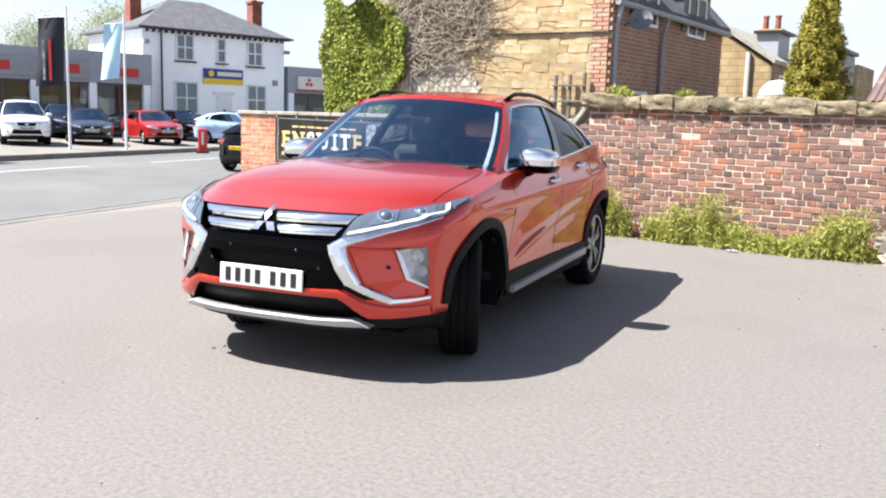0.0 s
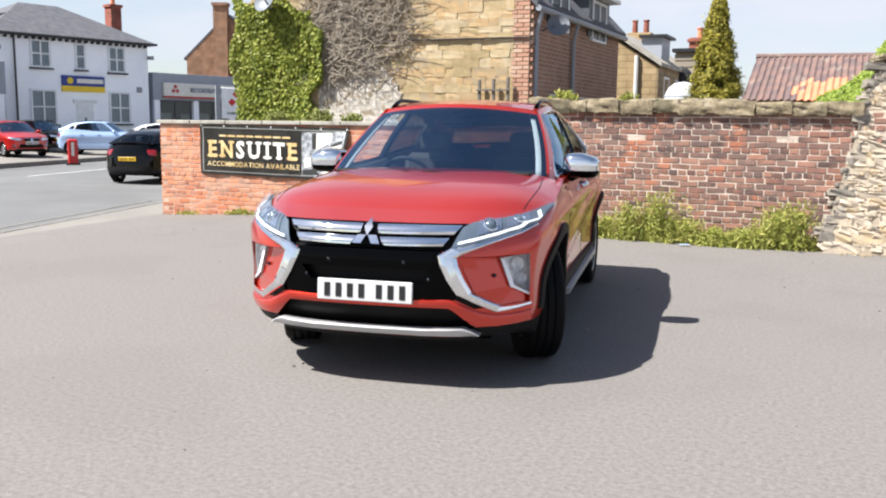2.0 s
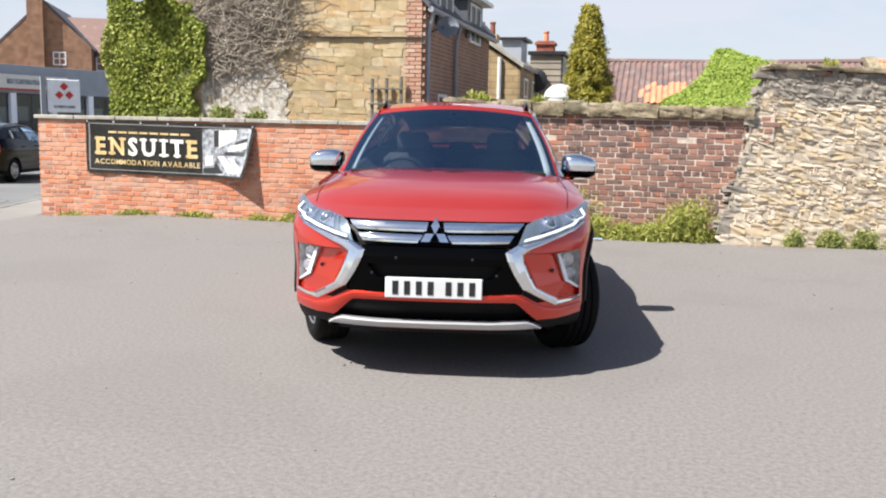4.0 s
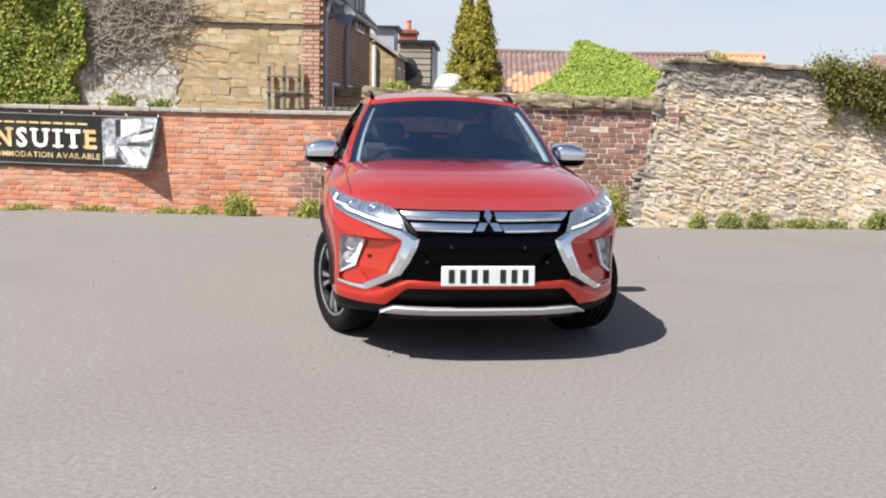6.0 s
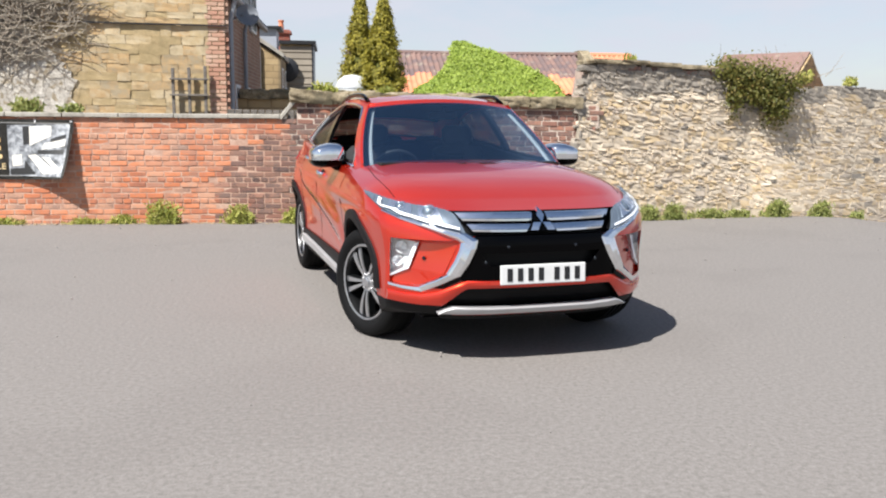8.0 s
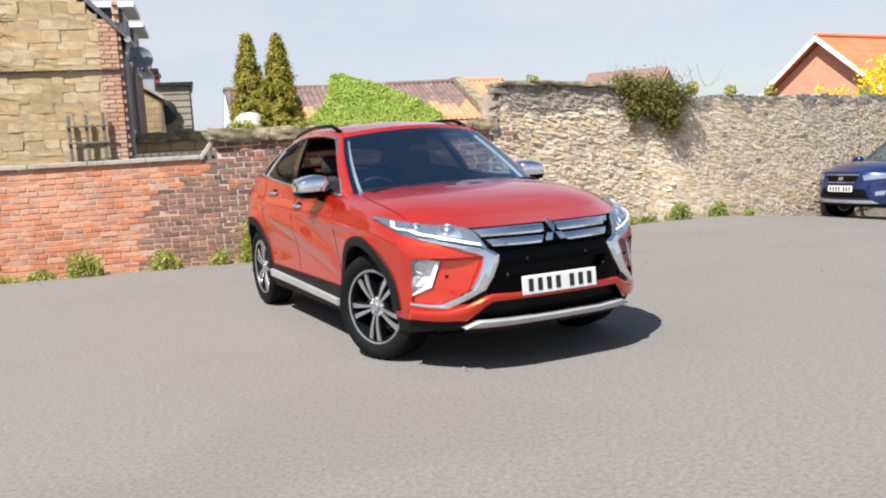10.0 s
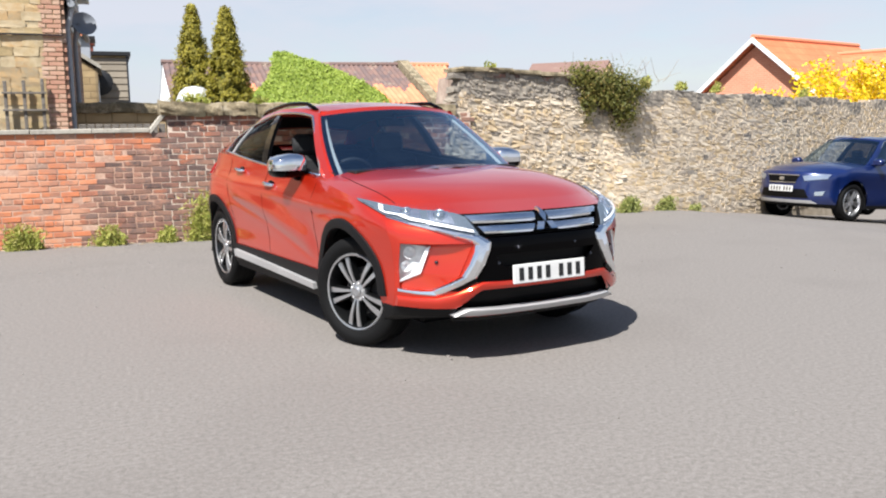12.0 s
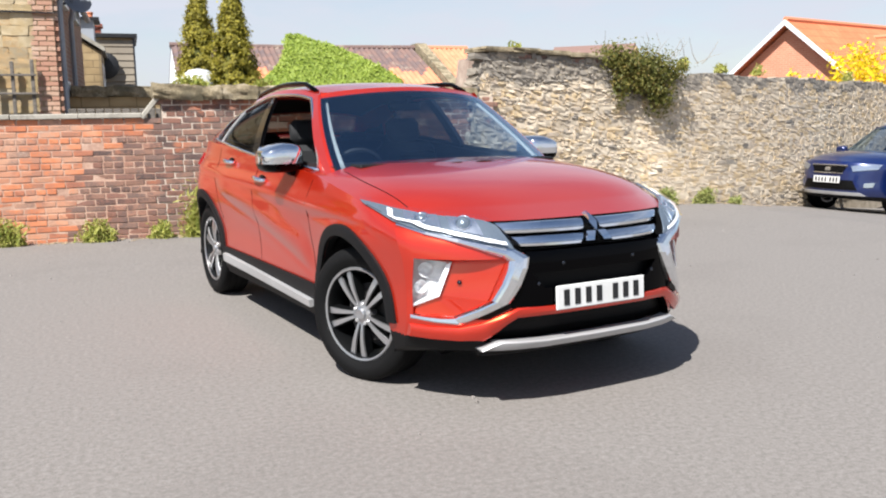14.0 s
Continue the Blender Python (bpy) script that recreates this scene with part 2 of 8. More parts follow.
def tube(points, radius, sides=8, bm=None):
    """A round bar along points. radius: one, or one for each point."""
    bm = bm or bmesh.new()
    pts = [Vector(p) for p in points]
    rad = radius if isinstance(radius, (list, tuple)) else [radius] * len(pts)
    rings = []
    for i, p in enumerate(pts):
        d = (pts[min(i + 1, len(pts) - 1)] - pts[max(i - 1, 0)]).normalized()
        a = d.orthogonal().normalized() if i == 0 else (a - d * a.dot(d)).normalized()
        b = d.cross(a)
        rings.append([bm.verts.new(p + (a * math.cos(k) + b * math.sin(k)) * rad[i]) for k in [2 * math.pi * j / sides for j in range(sides)]])
    for r, s in zip(rings, rings[1:]):
        for j in range(sides):
            bm.faces.new((r[j], r[(j + 1) % sides], s[(j + 1) % sides], s[j]))
    bm.faces.new(rings[0][::-1])
    bm.faces.new(rings[-1])
    return bm


def prism(poly, axis, lo, hi, bm=None):
    """A flat outline, pushed from lo to hi along axis. The outline gives the two other axes in order."""
    bm = bm or bmesh.new()

    def put(p, d):
        q = list(p)
        q.insert("xyz".index(axis), d)
        return bm.verts.new(q)
    a, b = [put(p, lo) for p in poly], [put(p, hi) for p in poly]
    bm.faces.new(a)
    bm.faces.new(b[::-1])
    for i in range(len(poly)):
        j = (i + 1) % len(poly)
        bm.faces.new((a[i], b[i], b[j], a[j]))
    bmesh.ops.recalc_face_normals(bm, faces=bm.faces)
    return bm


def lathe(profile, sides=32, bm=None, axis="y"):
    """Spins (along, radius) pairs about an axis."""
    bm = bm or bmesh.new()
    rings = []
    for a, r in profile:
        ring = []
        for k in range(sides):
            t = 2 * math.pi * k / sides
            c, s = r * math.cos(t), r * math.sin(t)
            ring.append(bm.verts.new((c, a, s) if axis == "y" else (c, s, a)))
        rings.append(ring)
    for r, s in zip(rings, rings[1:]):
        for k in range(sides):
            bm.faces.new((r[k], r[(k + 1) % sides], s[(k + 1) % sides], s[k]))
    bmesh.ops.recalc_face_normals(bm, faces=bm.faces)
    return bm


def lump(seed, rough=0.12, flat=0.55):
    """A stone-like pillow of unit size: 48 triangles."""
    rnd = random.Random(seed)
    bm = bmesh.new()
    bmesh.ops.create_cube(bm, size=1)
    bmesh.ops.subdivide_edges(bm, edges=bm.edges[:], cuts=1, use_grid_fill=True)
    for v in bm.verts:
        d = v.co.normalized() * 0.62
        v.co = v.co.lerp(d, 1 - flat)
        v.co += Vector((rnd.uniform(-1, 1), rnd.uniform(-1, 1), rnd.uniform(-1, 1))) * rough * 0.5
    return bm


def crag(seed):
    """A weathered coping stone of unit size with a pitted, uneven skin."""
    rnd = random.Random(seed)
    bm = bmesh.new()
    bmesh.ops.create_cube(bm, size=1)
    bmesh.ops.subdivide_edges(bm, edges=bm.edges[:], cuts=5, use_grid_fill=True)
    for v in bm.verts:
        c = v.co.copy()
        v.co = c.lerp(c.normalized() * 0.60, 0.16)
        o = Vector((seed * 3.1, seed * 1.7, 0))
        v.co.z += 0.16 * noise.noise(Vector((c.x * 2.2, c.y * 1.5, 0)) + o) + 0.10 * noise.noise(c * 6 + o)
        v.co.y += 0.10 * noise.noise(c * 4 + o) + rnd.uniform(-0.02, 0.02)
        v.co.x += 0.02 * noise.noise(c * 5 + o)
    return bm


def gather(meshes):
    """Joins (mesh, matrix) pairs into one mesh, quickly."""
    vs, fs, k = [], [], 0
    for me, m in meshes:
        n = len(me.vertices)
        co = np.empty(n * 3)
        me.vertices.foreach_get("co", co)
        co = co.reshape(n, 3) @ np.array(m.to_3x3()).T + np.array(m.translation)
        vs.append(co)
        fs += [[i + k for i in p.vertices] for p in me.polygons]
        k += n
    out = bpy.data.meshes.new("part")
    out.from_pydata(np.concatenate(vs).tolist(), [], fs)
    return out


def _shift(bm, d):
    bm.transform(Matrix.Translation(d))
    return bm


def _turn(bm, m):
    bm.transform(m)
    return bm

# ---- ground, road and kerbs ----
def ground_z(x, y):
    right = -0.105 * max(0.0, min(x, 11.0) - 3.6)
    left = -0.050 * max(0.0, -9.0 - max(x, -12.6))
    back = -0.016 * max(0.0, min(y, 13.0) - 7.6)
    return right + left + back


def sheet(xs, ys, fz):
    """A level grid of quads over the lines xs and ys at the height fz(x, y)."""
    vs = [(x, y, fz(x, y)) for y in ys for x in xs]
    n = len(xs)
    fs = [(j * n + i, j * n + i + 1, (j + 1) * n + i + 1, (j + 1) * n + i) for j in range(len(ys) - 1) for i in range(n - 1)]
    me = bpy.data.meshes.new("part")
    me.from_pydata(vs, [], fs)
    return me


ROAD = pose(-21.0, 14.9, 0, 0, 0, 17.5)            # middle of the road: local y runs along it, local x to the yard
NEAR, FAR = 6.9, -4.3                              # kerbs, from the middle


def under_ground(x, y):
    q = ROAD.inverted() @ Vector((x, y, 0))
    if q.x < FAR:
        return -0.85
    return ground_z(x, y) * (1.0 if q.x > NEAR - 0.6 else 0.0) - 0.17 * min(1.0, max(0.0, (NEAR + 1.35 - q.x) / 1.3)) if q.x > NEAR - 0.6 else -0.42


def band(name, x0, x1, y0, y1, z0, z1, material, label, category, n=12):
    """A strip of surface along the road, from x0 to x1 of the road's own frame."""
    me = sheet([x0 + (x1 - x0) * k / 4 for k in range(5)], [y0 + (y1 - y0) * k / n for k in range(n + 1)], lambda x, y: z0 + (z1 - z0) * (x - x0) / (x1 - x0))
    return tagged(part(name, me, material, at=ROAD), label, category, kind="structure")


_xs = sorted(set(list(np.linspace(-40, 12, 105)) + [-900, -300, -100, 16, 30, 100, 300, 900]))
_ys = sorted(set(list(np.linspace(-12, 40, 105)) + [-900, -300, -60, -25, 70, 200, 900]))
part("ground", sheet([float(v) for v in _xs], [float(v) for v in _ys], under_ground), M["asphalt"])
tagged(bpy.data.objects["ground"], "worn light grey asphalt yard, patched and cracked", "ground", kind="structure")
band("road", FAR, 0.0, -220, 320, -0.30, -0.20, M["road"], "grey asphalt road with a white centre line", "road")
band("road", 0.0, NEAR, -220, 320, -0.20, -0.30, M["road"], "grey asphalt road with a white centre line", "road")
band("forecourt", FAR - 16, FAR - 0.12, -220, 320, 0.20, -0.13, M["pavement"], "pale asphalt forecourt of a car dealer", "forecourt")
band("forecourt", FAR - 160, FAR - 16, -220, 320, 0.20, 0.20, M["pavement"], "pale asphalt forecourt of a car dealer", "forecourt")
band("pavement", NEAR + 0.12, NEAR + 1.3, -60, 60, -0.245, -0.19, M["pavement"], "pale strip of pavement along the road", "pavement")
# kerb stones along both sides of the road, dropped at the yard's mouth
kerb_mesh = finish(boxes(((0, 0, 0), (0.12, 0.90, 0.25)), bevel=0.012))
kerb_mesh.materials.append(M["kerb"])
for nm, kx, top, y0, y1 in (("kerb_near", NEAR + 0.06, -0.235, -14, 40), ("kerb_far", FAR - 0.06, -0.125, -24, 40)):
    k = tagged(new(nm), "row of pale concrete kerb stones at the road edge", "kerb", kind="structure")
    k.matrix_basis = ROAD
    y = y0
    while y < y1:
        part("kerb_stone", kerb_mesh, None, k, at=pose(kx, y, top - 0.125 + random.uniform(-0.004, 0.004)))
        y += 0.915
for nm, x0, w, zz, segs in (("centre_line", 0.0, 0.12, -0.196, [(y, y + 4.4) for y in (-22.4, -15.8, -9.2, -4.6, 2.6, 9.8, 17)]),
                            ("edge_line", NEAR - 0.55, 0.08, -0.288, [(-12, -3), (-1.5, 2.0), (9, 22)])):
    bm = bmesh.new()
    for a, b in segs:
        box(bm, (x0, (a + b) / 2, zz), (w, b - a, 0.006))
    tagged(part(nm, bm, M["road_paint"] if nm == "centre_line" else M["kerb"], at=ROAD), "worn white line painted on the road", "road marking", kind="structure")

# ---- boundary walls ----
WY = 10.945                           # face of the brick walls


def brick_mesh(seed, w, d=0.10, h=0.0605):
    rnd = random.Random(seed)
    bm = boxes(((0, 0, 0), (w, d, h)), bevel=0.005)
    for v in bm.verts:
        v.co += Vector((rnd.uniform(-1, 1) * 0.003, rnd.uniform(-1, 1) * 0.003, rnd.uniform(-1, 1) * 0.0025))
    return finish(bm)


STRETCH = [brick_mesh(k, 0.211) for k in range(4)]
HEADER = [brick_mesh(10 + k, 0.099) for k in range(3)]


def tone(meshes, material):
    out = []
    for m in meshes:
        c = m.copy()
        c.materials.append(material)
        out.append(c)
    return out


def courses(x0, x1, z0, z1, keep, seed, row=0.0715):
    """Places of bricks over a wall's face: stretchers, with a course of headers now and then. keep(x, z) tells where."""
    rnd = random.Random(seed)
    k, z = 0, z0 + row / 2
    while z < z1:
        head = k % 4 == 2
        w = 0.112 if head else 0.225
        x = x0 + (rnd.choice((0, 0.056)) if head else (0.0, 0.1125)[k % 2]) - 0.1
        while x < x1 + 0.2:
            if keep(x, z):
                yield x, z, head, rnd
            x += w + rnd.uniform(-0.003, 0.003)
        k, z = k + 1, z + row


def lay(wall, face_y, spots, kind, near):
    """Lays bricks on a wall. near(x, z): those laid as parts of their own, up to 300; the rest are one joined part."""
    st, hd = tone(STRETCH, M[kind + "_object"]), tone(HEADER, M[kind + "_object"])
    rest, count = [], 0
    for x, z, head, rnd in spots:
        m = pose(x, face_y + 0.05 + rnd.uniform(-0.005, 0.001), z + rnd.uniform(-0.003, 0.003), rnd.uniform(-1, 1), rnd.uniform(-1.2, 1.2), rnd.uniform(-1, 1))
        me = rnd.choice(hd if head else st)
        if kind == "brick_old":                                        # worn: some sunk, all a little askew
            m = m @ pose(0, max(0.0, rnd.gauss(-0.005, 0.0035)), rnd.gauss(0, 0.002), 0, rnd.gauss(0, 0.9), 0)
        if rnd.random() < 0.006:
            continue
        if near(x, z) and count < 300:
            part("brick", me, None, wall, at=m)
            count += 1
        else:
            rest.append((me, m))
    if rest:
        me = gather(rest)
        tagged(part("brickwork", me, M[kind + "_island"], wall), kind="stuff")


X_END, X_STEP, X_RUB = -10.92, -4.50, -0.50


def seam(z):
    """Where the orange bricks of the low wall meet the toothed edge of the old wall."""
    return -5.50 + 0.34 * max(0.0, z - 0.45) + (0.30 if z > 1.02 else 0.0) + (0.28 if z > 1.12 else 0.0) + 0.056 * (int(z / 0.0715) % 3)


low = tagged(new("wall_low"), "low orange brick boundary wall with a flat slab coping", "wall", kind="structure")
part("core", boxes((((X_END + X_STEP) / 2 + 0.01, WY + 0.121, 0.56), (X_STEP - X_END - 0.04, 0.236, 1.54))), M["mortar_new"], low)
lay(low, WY, courses(X_END + 0.12, X_STEP, -0.22, 1.335, lambda x, z: X_END + 0.08 < x < min(seam(z), X_STEP), 1), "brick_new",
    lambda x, z: x > -8.3 and z > 0.0)
# end pier faces the road
pier = []
for k in range(22):
    z = -0.18 + k * 0.0715
    for j in range(2 if k % 2 else 1):
        pier.append((HEADER[k % 3] if k % 2 else STRETCH[k % 4], pose(X_END + 0.045, WY + (0.065 + 0.115 * j if k % 2 else 0.12), z, 0, 0, 90)))
tagged(part("end_bricks", gather(pier), M["brick_new_island"], low), kind="stuff")
slab_m = tone([finish(boxes(((0, 0, 0), (0.70, 0.30, 0.058)), bevel=0.008))], M["cope_slab"])[0]
x = X_END + 0.31
while x < X_STEP - 0.55:
    part("coping_slab", slab_m, None, low, at=pose(x, WY + 0.115, 1.378, random.uniform(-0.5, 0.5), random.uniform(-0.35, 0.35), random.uniform(-0.4, 0.4)))
    x += 0.708
part("coping_slab", boxes(((-4.962, WY + 0.115, 1.380), (0.68, 0.30, 0.058)), bevel=0.008), M["cope_slab"], low)
part("coping_ramp", boxes(((-4.52, WY + 0.115, 1.48), (0.34, 0.29, 0.055), Matrix.Rotation(radians(-51), 3, "Y")), bevel=0.008), M["cope_slab"], low,
     "pale slab sloping up to the higher wall")

high = tagged(new("wall_high"), "old dark red brick wall, sooty and patched, with rough stone coping", "wall", kind="structure")
part("core", boxes((((X_STEP + X_RUB) / 2 - 0.40, WY + 0.133, 0.50), (X_RUB - X_STEP + 0.90, 0.256, 1.50)), ((-2.3, WY + 0.133, 1.41), (4.2, 0.256, 0.316))), M["mortar_old"], high)
lay(high, WY, courses(-5.65, X_RUB + 0.35, -0.22, 1.56, lambda x, z: max(seam(z) + 0.02, -4.40 + (0 if z > 1.33 else -9)) < x < X_RUB + 0.30 - 0.36 * (1.5 - z) / 1.5, 2),
    "brick_old", lambda x, z: -5.8 < x and z > 0.30 and (x < -4.2 or z > 0.55))
# thick, uneven stones along the top
rnd = random.Random(5)
lumps = tone([finish(crag(k), 40) for k in range(8)], M["cope_stone"])
x = -4.48
while x < X_RUB - 0.10:
    w = rnd.uniform(0.22, 0.75)
    part("coping_stone", rnd.choice(lumps), None, high,
         at=pose(x + w / 2, WY + 0.13, 1.645 - 0.014 * (x + 4.3), rnd.uniform(-4, 4), rnd.uniform(-2, 2), rnd.uniform(-4, 4)) @ Matrix.Diagonal((w * 1.06, 0.40, rnd.uniform(0.145, 0.18), 1)))
    x += w

# rubble limestone wall: straight, then turning away
BEND = Vector((2.60, 11.70, 0))
CURVE = Vector((4.5, 11.79, 0))
FAR_END = Vector((14.4, 17.2, 0))


M["rubble_mortar"] = surf("pale_lime_mortar", [rgb("918574"), rgb("aa9d8a"), rgb("bbae9b")], scale=5, rough=0.95, bump=0.7)


def rubble(wall, length, place, height, seed, near, ragged=0.0):
    """Fills a face of the given length with stones. place(s, z) gives the pose of a stone at s metres along and z up."""
    rnd = random.Random(seed)
    shapes = [finish(lump(20 + k, 0.13, 0.87) if seed == 11 else lump(20 + k, 0.08, 0.92)) for k in range(12)]
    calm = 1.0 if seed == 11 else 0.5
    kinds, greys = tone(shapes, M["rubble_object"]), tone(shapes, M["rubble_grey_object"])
    z, rest, rest_grey, count = 0.0, [], [], 0
    while z < 2.5:
        h = rnd.choice((0.04, 0.05, 0.06, 0.072, 0.09)) if seed == 11 or z < 0.6 else rnd.choice((0.04, 0.05, 0.065, 0.08))
        s = rnd.uniform(-0.2, 0.0)
        while s < length:
            w = min(max(rnd.gauss(0.115 if seed == 11 else 0.17, 0.05), 0.04), 0.34) * (1.25 if h > 0.07 else 1.0)
            zz = z + h / 2 + calm * rnd.uniform(-0.016, 0.016) + 0.045 * noise.noise(Vector((s * 1.7, z * 0.9, seed)))
            if zz < height(s + w / 2):
                m = place(s + w / 2, zz) @ pose(0, calm * rnd.uniform(-0.010, 0.008), 0, calm * rnd.uniform(-5, 5), calm * rnd.gauss(0, 5.0), calm * rnd.uniform(-3, 3)) @ \
                    Matrix.Diagonal((w * 1.10, 0.20, h * rnd.uniform(0.95, 1.35), 1))
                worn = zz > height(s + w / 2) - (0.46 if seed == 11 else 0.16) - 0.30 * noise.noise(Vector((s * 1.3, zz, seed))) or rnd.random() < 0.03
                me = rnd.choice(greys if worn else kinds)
                if near(s, zz) and count < 300:
                    part("stone", me, None, wall, at=m)
                    count += 1
                else:
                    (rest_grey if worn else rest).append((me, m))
            s += w
        z += h
    tagged(part("stonework", gather(rest), M["rubble_island"], wall), kind="stuff")
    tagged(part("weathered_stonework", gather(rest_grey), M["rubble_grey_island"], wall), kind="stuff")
    # mortar bed, a little behind the stones' faces
    bm = bmesh.new()
    n, k = int(length / 0.2), 14
    g = [[bm.verts.new(place(length * i / n, min(2.4 * j / k, height(length * i / n) - 0.03)) @ Vector((0, -0.091, 0))) for j in range(-2, k + 1)] for i in range(n + 1)]
    for a, b in zip(g, g[1:]):
        for j in range(k + 2):
            bm.faces.new((a[j], b[j], b[j + 1], a[j + 1]))
    part("mortar_bed", bm, M["rubble_mortar"], wall)


rub = tagged(new("wall_rubble"), "old rubble limestone wall with uneven stones and pale mortar", "wall", kind="structure")


def line_1(x):
    """The wall's line in plan: running back a little, then level."""
    return 11.00 + 0.245 * (min(x, 2.35) + 0.30)


def face_1(s, z):
    """The straight part, battered towards its foot."""
    x = -0.80 + s
    return pose(x, line_1(x) + 0.09 - 0.20 * max(0.0, 1 - z / 2) ** 1.5, z, 0, 0, 13.8 if x < 2.35 else 0.0)


def top_1(s):
    x = -0.80 + s
    left = 4.4 * (x + 0.84) if x < -0.30 else 9
    return min(left, 2.16 - 0.035 * max(0, x) + 0.025 * math.sin(5 * x) - (0.12 if x > 2.4 else 0.0))


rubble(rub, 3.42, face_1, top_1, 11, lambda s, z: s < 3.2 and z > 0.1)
bm = prism([(-0.52, -0.4), (2.75, -0.4), (2.75, 1.88), (2.4, 1.90), (2.35, 2.02), (-0.20, 2.12)], "y", 11.80, 12.25)
part("core", bm, M["mortar"], rub)
# thin flat coping slabs on its left half, broken off further on, with odd bricks packed under them
x = -0.36
rnd = random.Random(8)
thin = tone([finish(lump(90 + k, 0.05, 0.94)) for k in range(5)], M["cope_stone"])
while x < 1.95:
    w = rnd.uniform(0.35, 0.75)
    part("coping_stone", thin[rnd.randrange(5)], None, rub, at=pose(x + w / 2, line_1(x + w / 2) + 0.20, 2.185 - 0.035 * max(0, x), rnd.uniform(-1, 1), rnd.uniform(-0.8, 0.8), 13.8 + rnd.uniform(-1, 1)) @ Matrix.Diagonal((w * 1.02, 0.52, 0.062, 1)))
    x += w
packs = tone(STRETCH, M["brick_old_object"])
for x in (0.35, 0.62, 1.28, 1.55):
    part("packing_brick", packs[int(x * 7) % 4], None, rub, at=pose(x, line_1(x) + 0.035, 2.115 - 0.035 * max(0, x), 0, rnd.uniform(-2, 2), 13.8))

rub2 = tagged(new("wall_rubble_far"), "old rubble limestone wall turning away past the blue car", "wall", kind="structure")
_d = (FAR_END - BEND)
_len = _d.length


def bent(s):
    """Place and heading at s metres along the bending wall."""
    t = min(1.0, max(0.0, s / _len)) ** 1.0
    p = BEND * (1 - t) ** 2 + CURVE * 2 * t * (1 - t) + FAR_END * t * t
    q = (CURVE - BEND) * (1 - t) + (FAR_END - CURVE) * t
    return p, math.degrees(math.atan2(q.y, q.x))


def face_2(s, z):
    p, a = bent(s)
    return pose(p.x, p.y, z - 0.45, 0, 0, a) @ pose(0, 0.05 - 0.20 * max(0.0, 1 - max(0.0, z - 0.45) / 2) ** 1.5, 0)


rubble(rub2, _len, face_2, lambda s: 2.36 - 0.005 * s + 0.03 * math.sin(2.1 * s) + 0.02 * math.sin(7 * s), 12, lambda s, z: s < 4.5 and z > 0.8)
bm = bmesh.new()
for s0 in np.arange(0, _len, 1.0):
    p, a = bent(s0 + 0.5)
    box(bm, (p.x - 0.30 * math.sin(radians(a)), p.y + 0.30 * math.cos(radians(a)), 0.62), (1.10, 0.42, 2.40), Matrix.Rotation(radians(a), 3, "Z"))
part("core", bm, M["mortar"], rub2)

# ---- leaves and weeds ----
def foliage(name, colours, rough=0.55):
    m = surf(name, colours, scale=1.4, fine=14, rough=rough, bump=0.0, pieces="island", spec=0.35)
    n, l = m.node_tree.nodes, m.node_tree.links
    b = n["Principled BSDF"]
    tr, mx = n.new("ShaderNodeBsdfTranslucent"), n.new("ShaderNodeMixShader")
    src = b.inputs["Base Color"].links[0].from_socket
    l.new(src, tr.inputs[0])
    mx.inputs[0].default_value = 0.36
    l.new(b.outputs[0], mx.inputs[1])
    l.new(tr.outputs[0], mx.inputs[2])
    l.new(mx.outputs[0], n["Material Output"].inputs[0])
    return m


M["ivy"] = foliage("ivy_leaves", [rgb("3d4a17"), rgb("66742b"), rgb("8d963b"), rgb("a9ad52"), rgb("bcbb6e")])
M["mound"] = foliage("creeper_leaves", [rgb("6c8030"), rgb("83963c"), rgb("96a648"), rgb("a8b558")])
M["conifer"] = foliage("conifer_sprays", [rgb("4e521b"), rgb("726f25"), rgb("918830"), rgb("aca13f"), rgb("bfb352")])
# dark greens that carry the shade deep inside the crown
M["conifer_shade_core"] = surf("conifer_shade_core", [rgb("2c3012"), rgb("474a1b"), rgb("5d5c22")], scale=9, fine=60, rough=0.9, bump=1.0, bump_size=0.03)
M["weed"] = foliage("weed_leaves", [rgb("6a7634"), rgb("868f41"), rgb("a0a350"), rgb("b5b067"), rgb("bca97a")])
M["weed_green"] = foliage("green_weed", [rgb("5f6b33"), rgb("7c8648"), rgb("979b5c"), rgb("aaa06c")])
M["bush"] = foliage("bush_leaves", [rgb("3f431c"), rgb("565a27"), rgb("6d6a31"), rgb("7d6236")])
M["forsythia"] = foliage("yellow_blossom", [rgb("d8b413"), rgb("e6c81f"), rgb("f0d93a"), rgb("a8a02a")])
M["tree_leaf"] = foliage("tree_leaves", [rgb("8a957a"), rgb("a0a98f"), rgb("b2b9a3")])
M["twig"] = surf("dry_twig", [rgb("6d6358"), rgb("938879"), rgb("aca294")], scale=6, rough=0.9, bump=0.3)
M["bark"] = surf("bark", [rgb("3d332a"), rgb("574a3d"), rgb("6a5c4d")], scale=8, rough=0.95, bump=0.8)


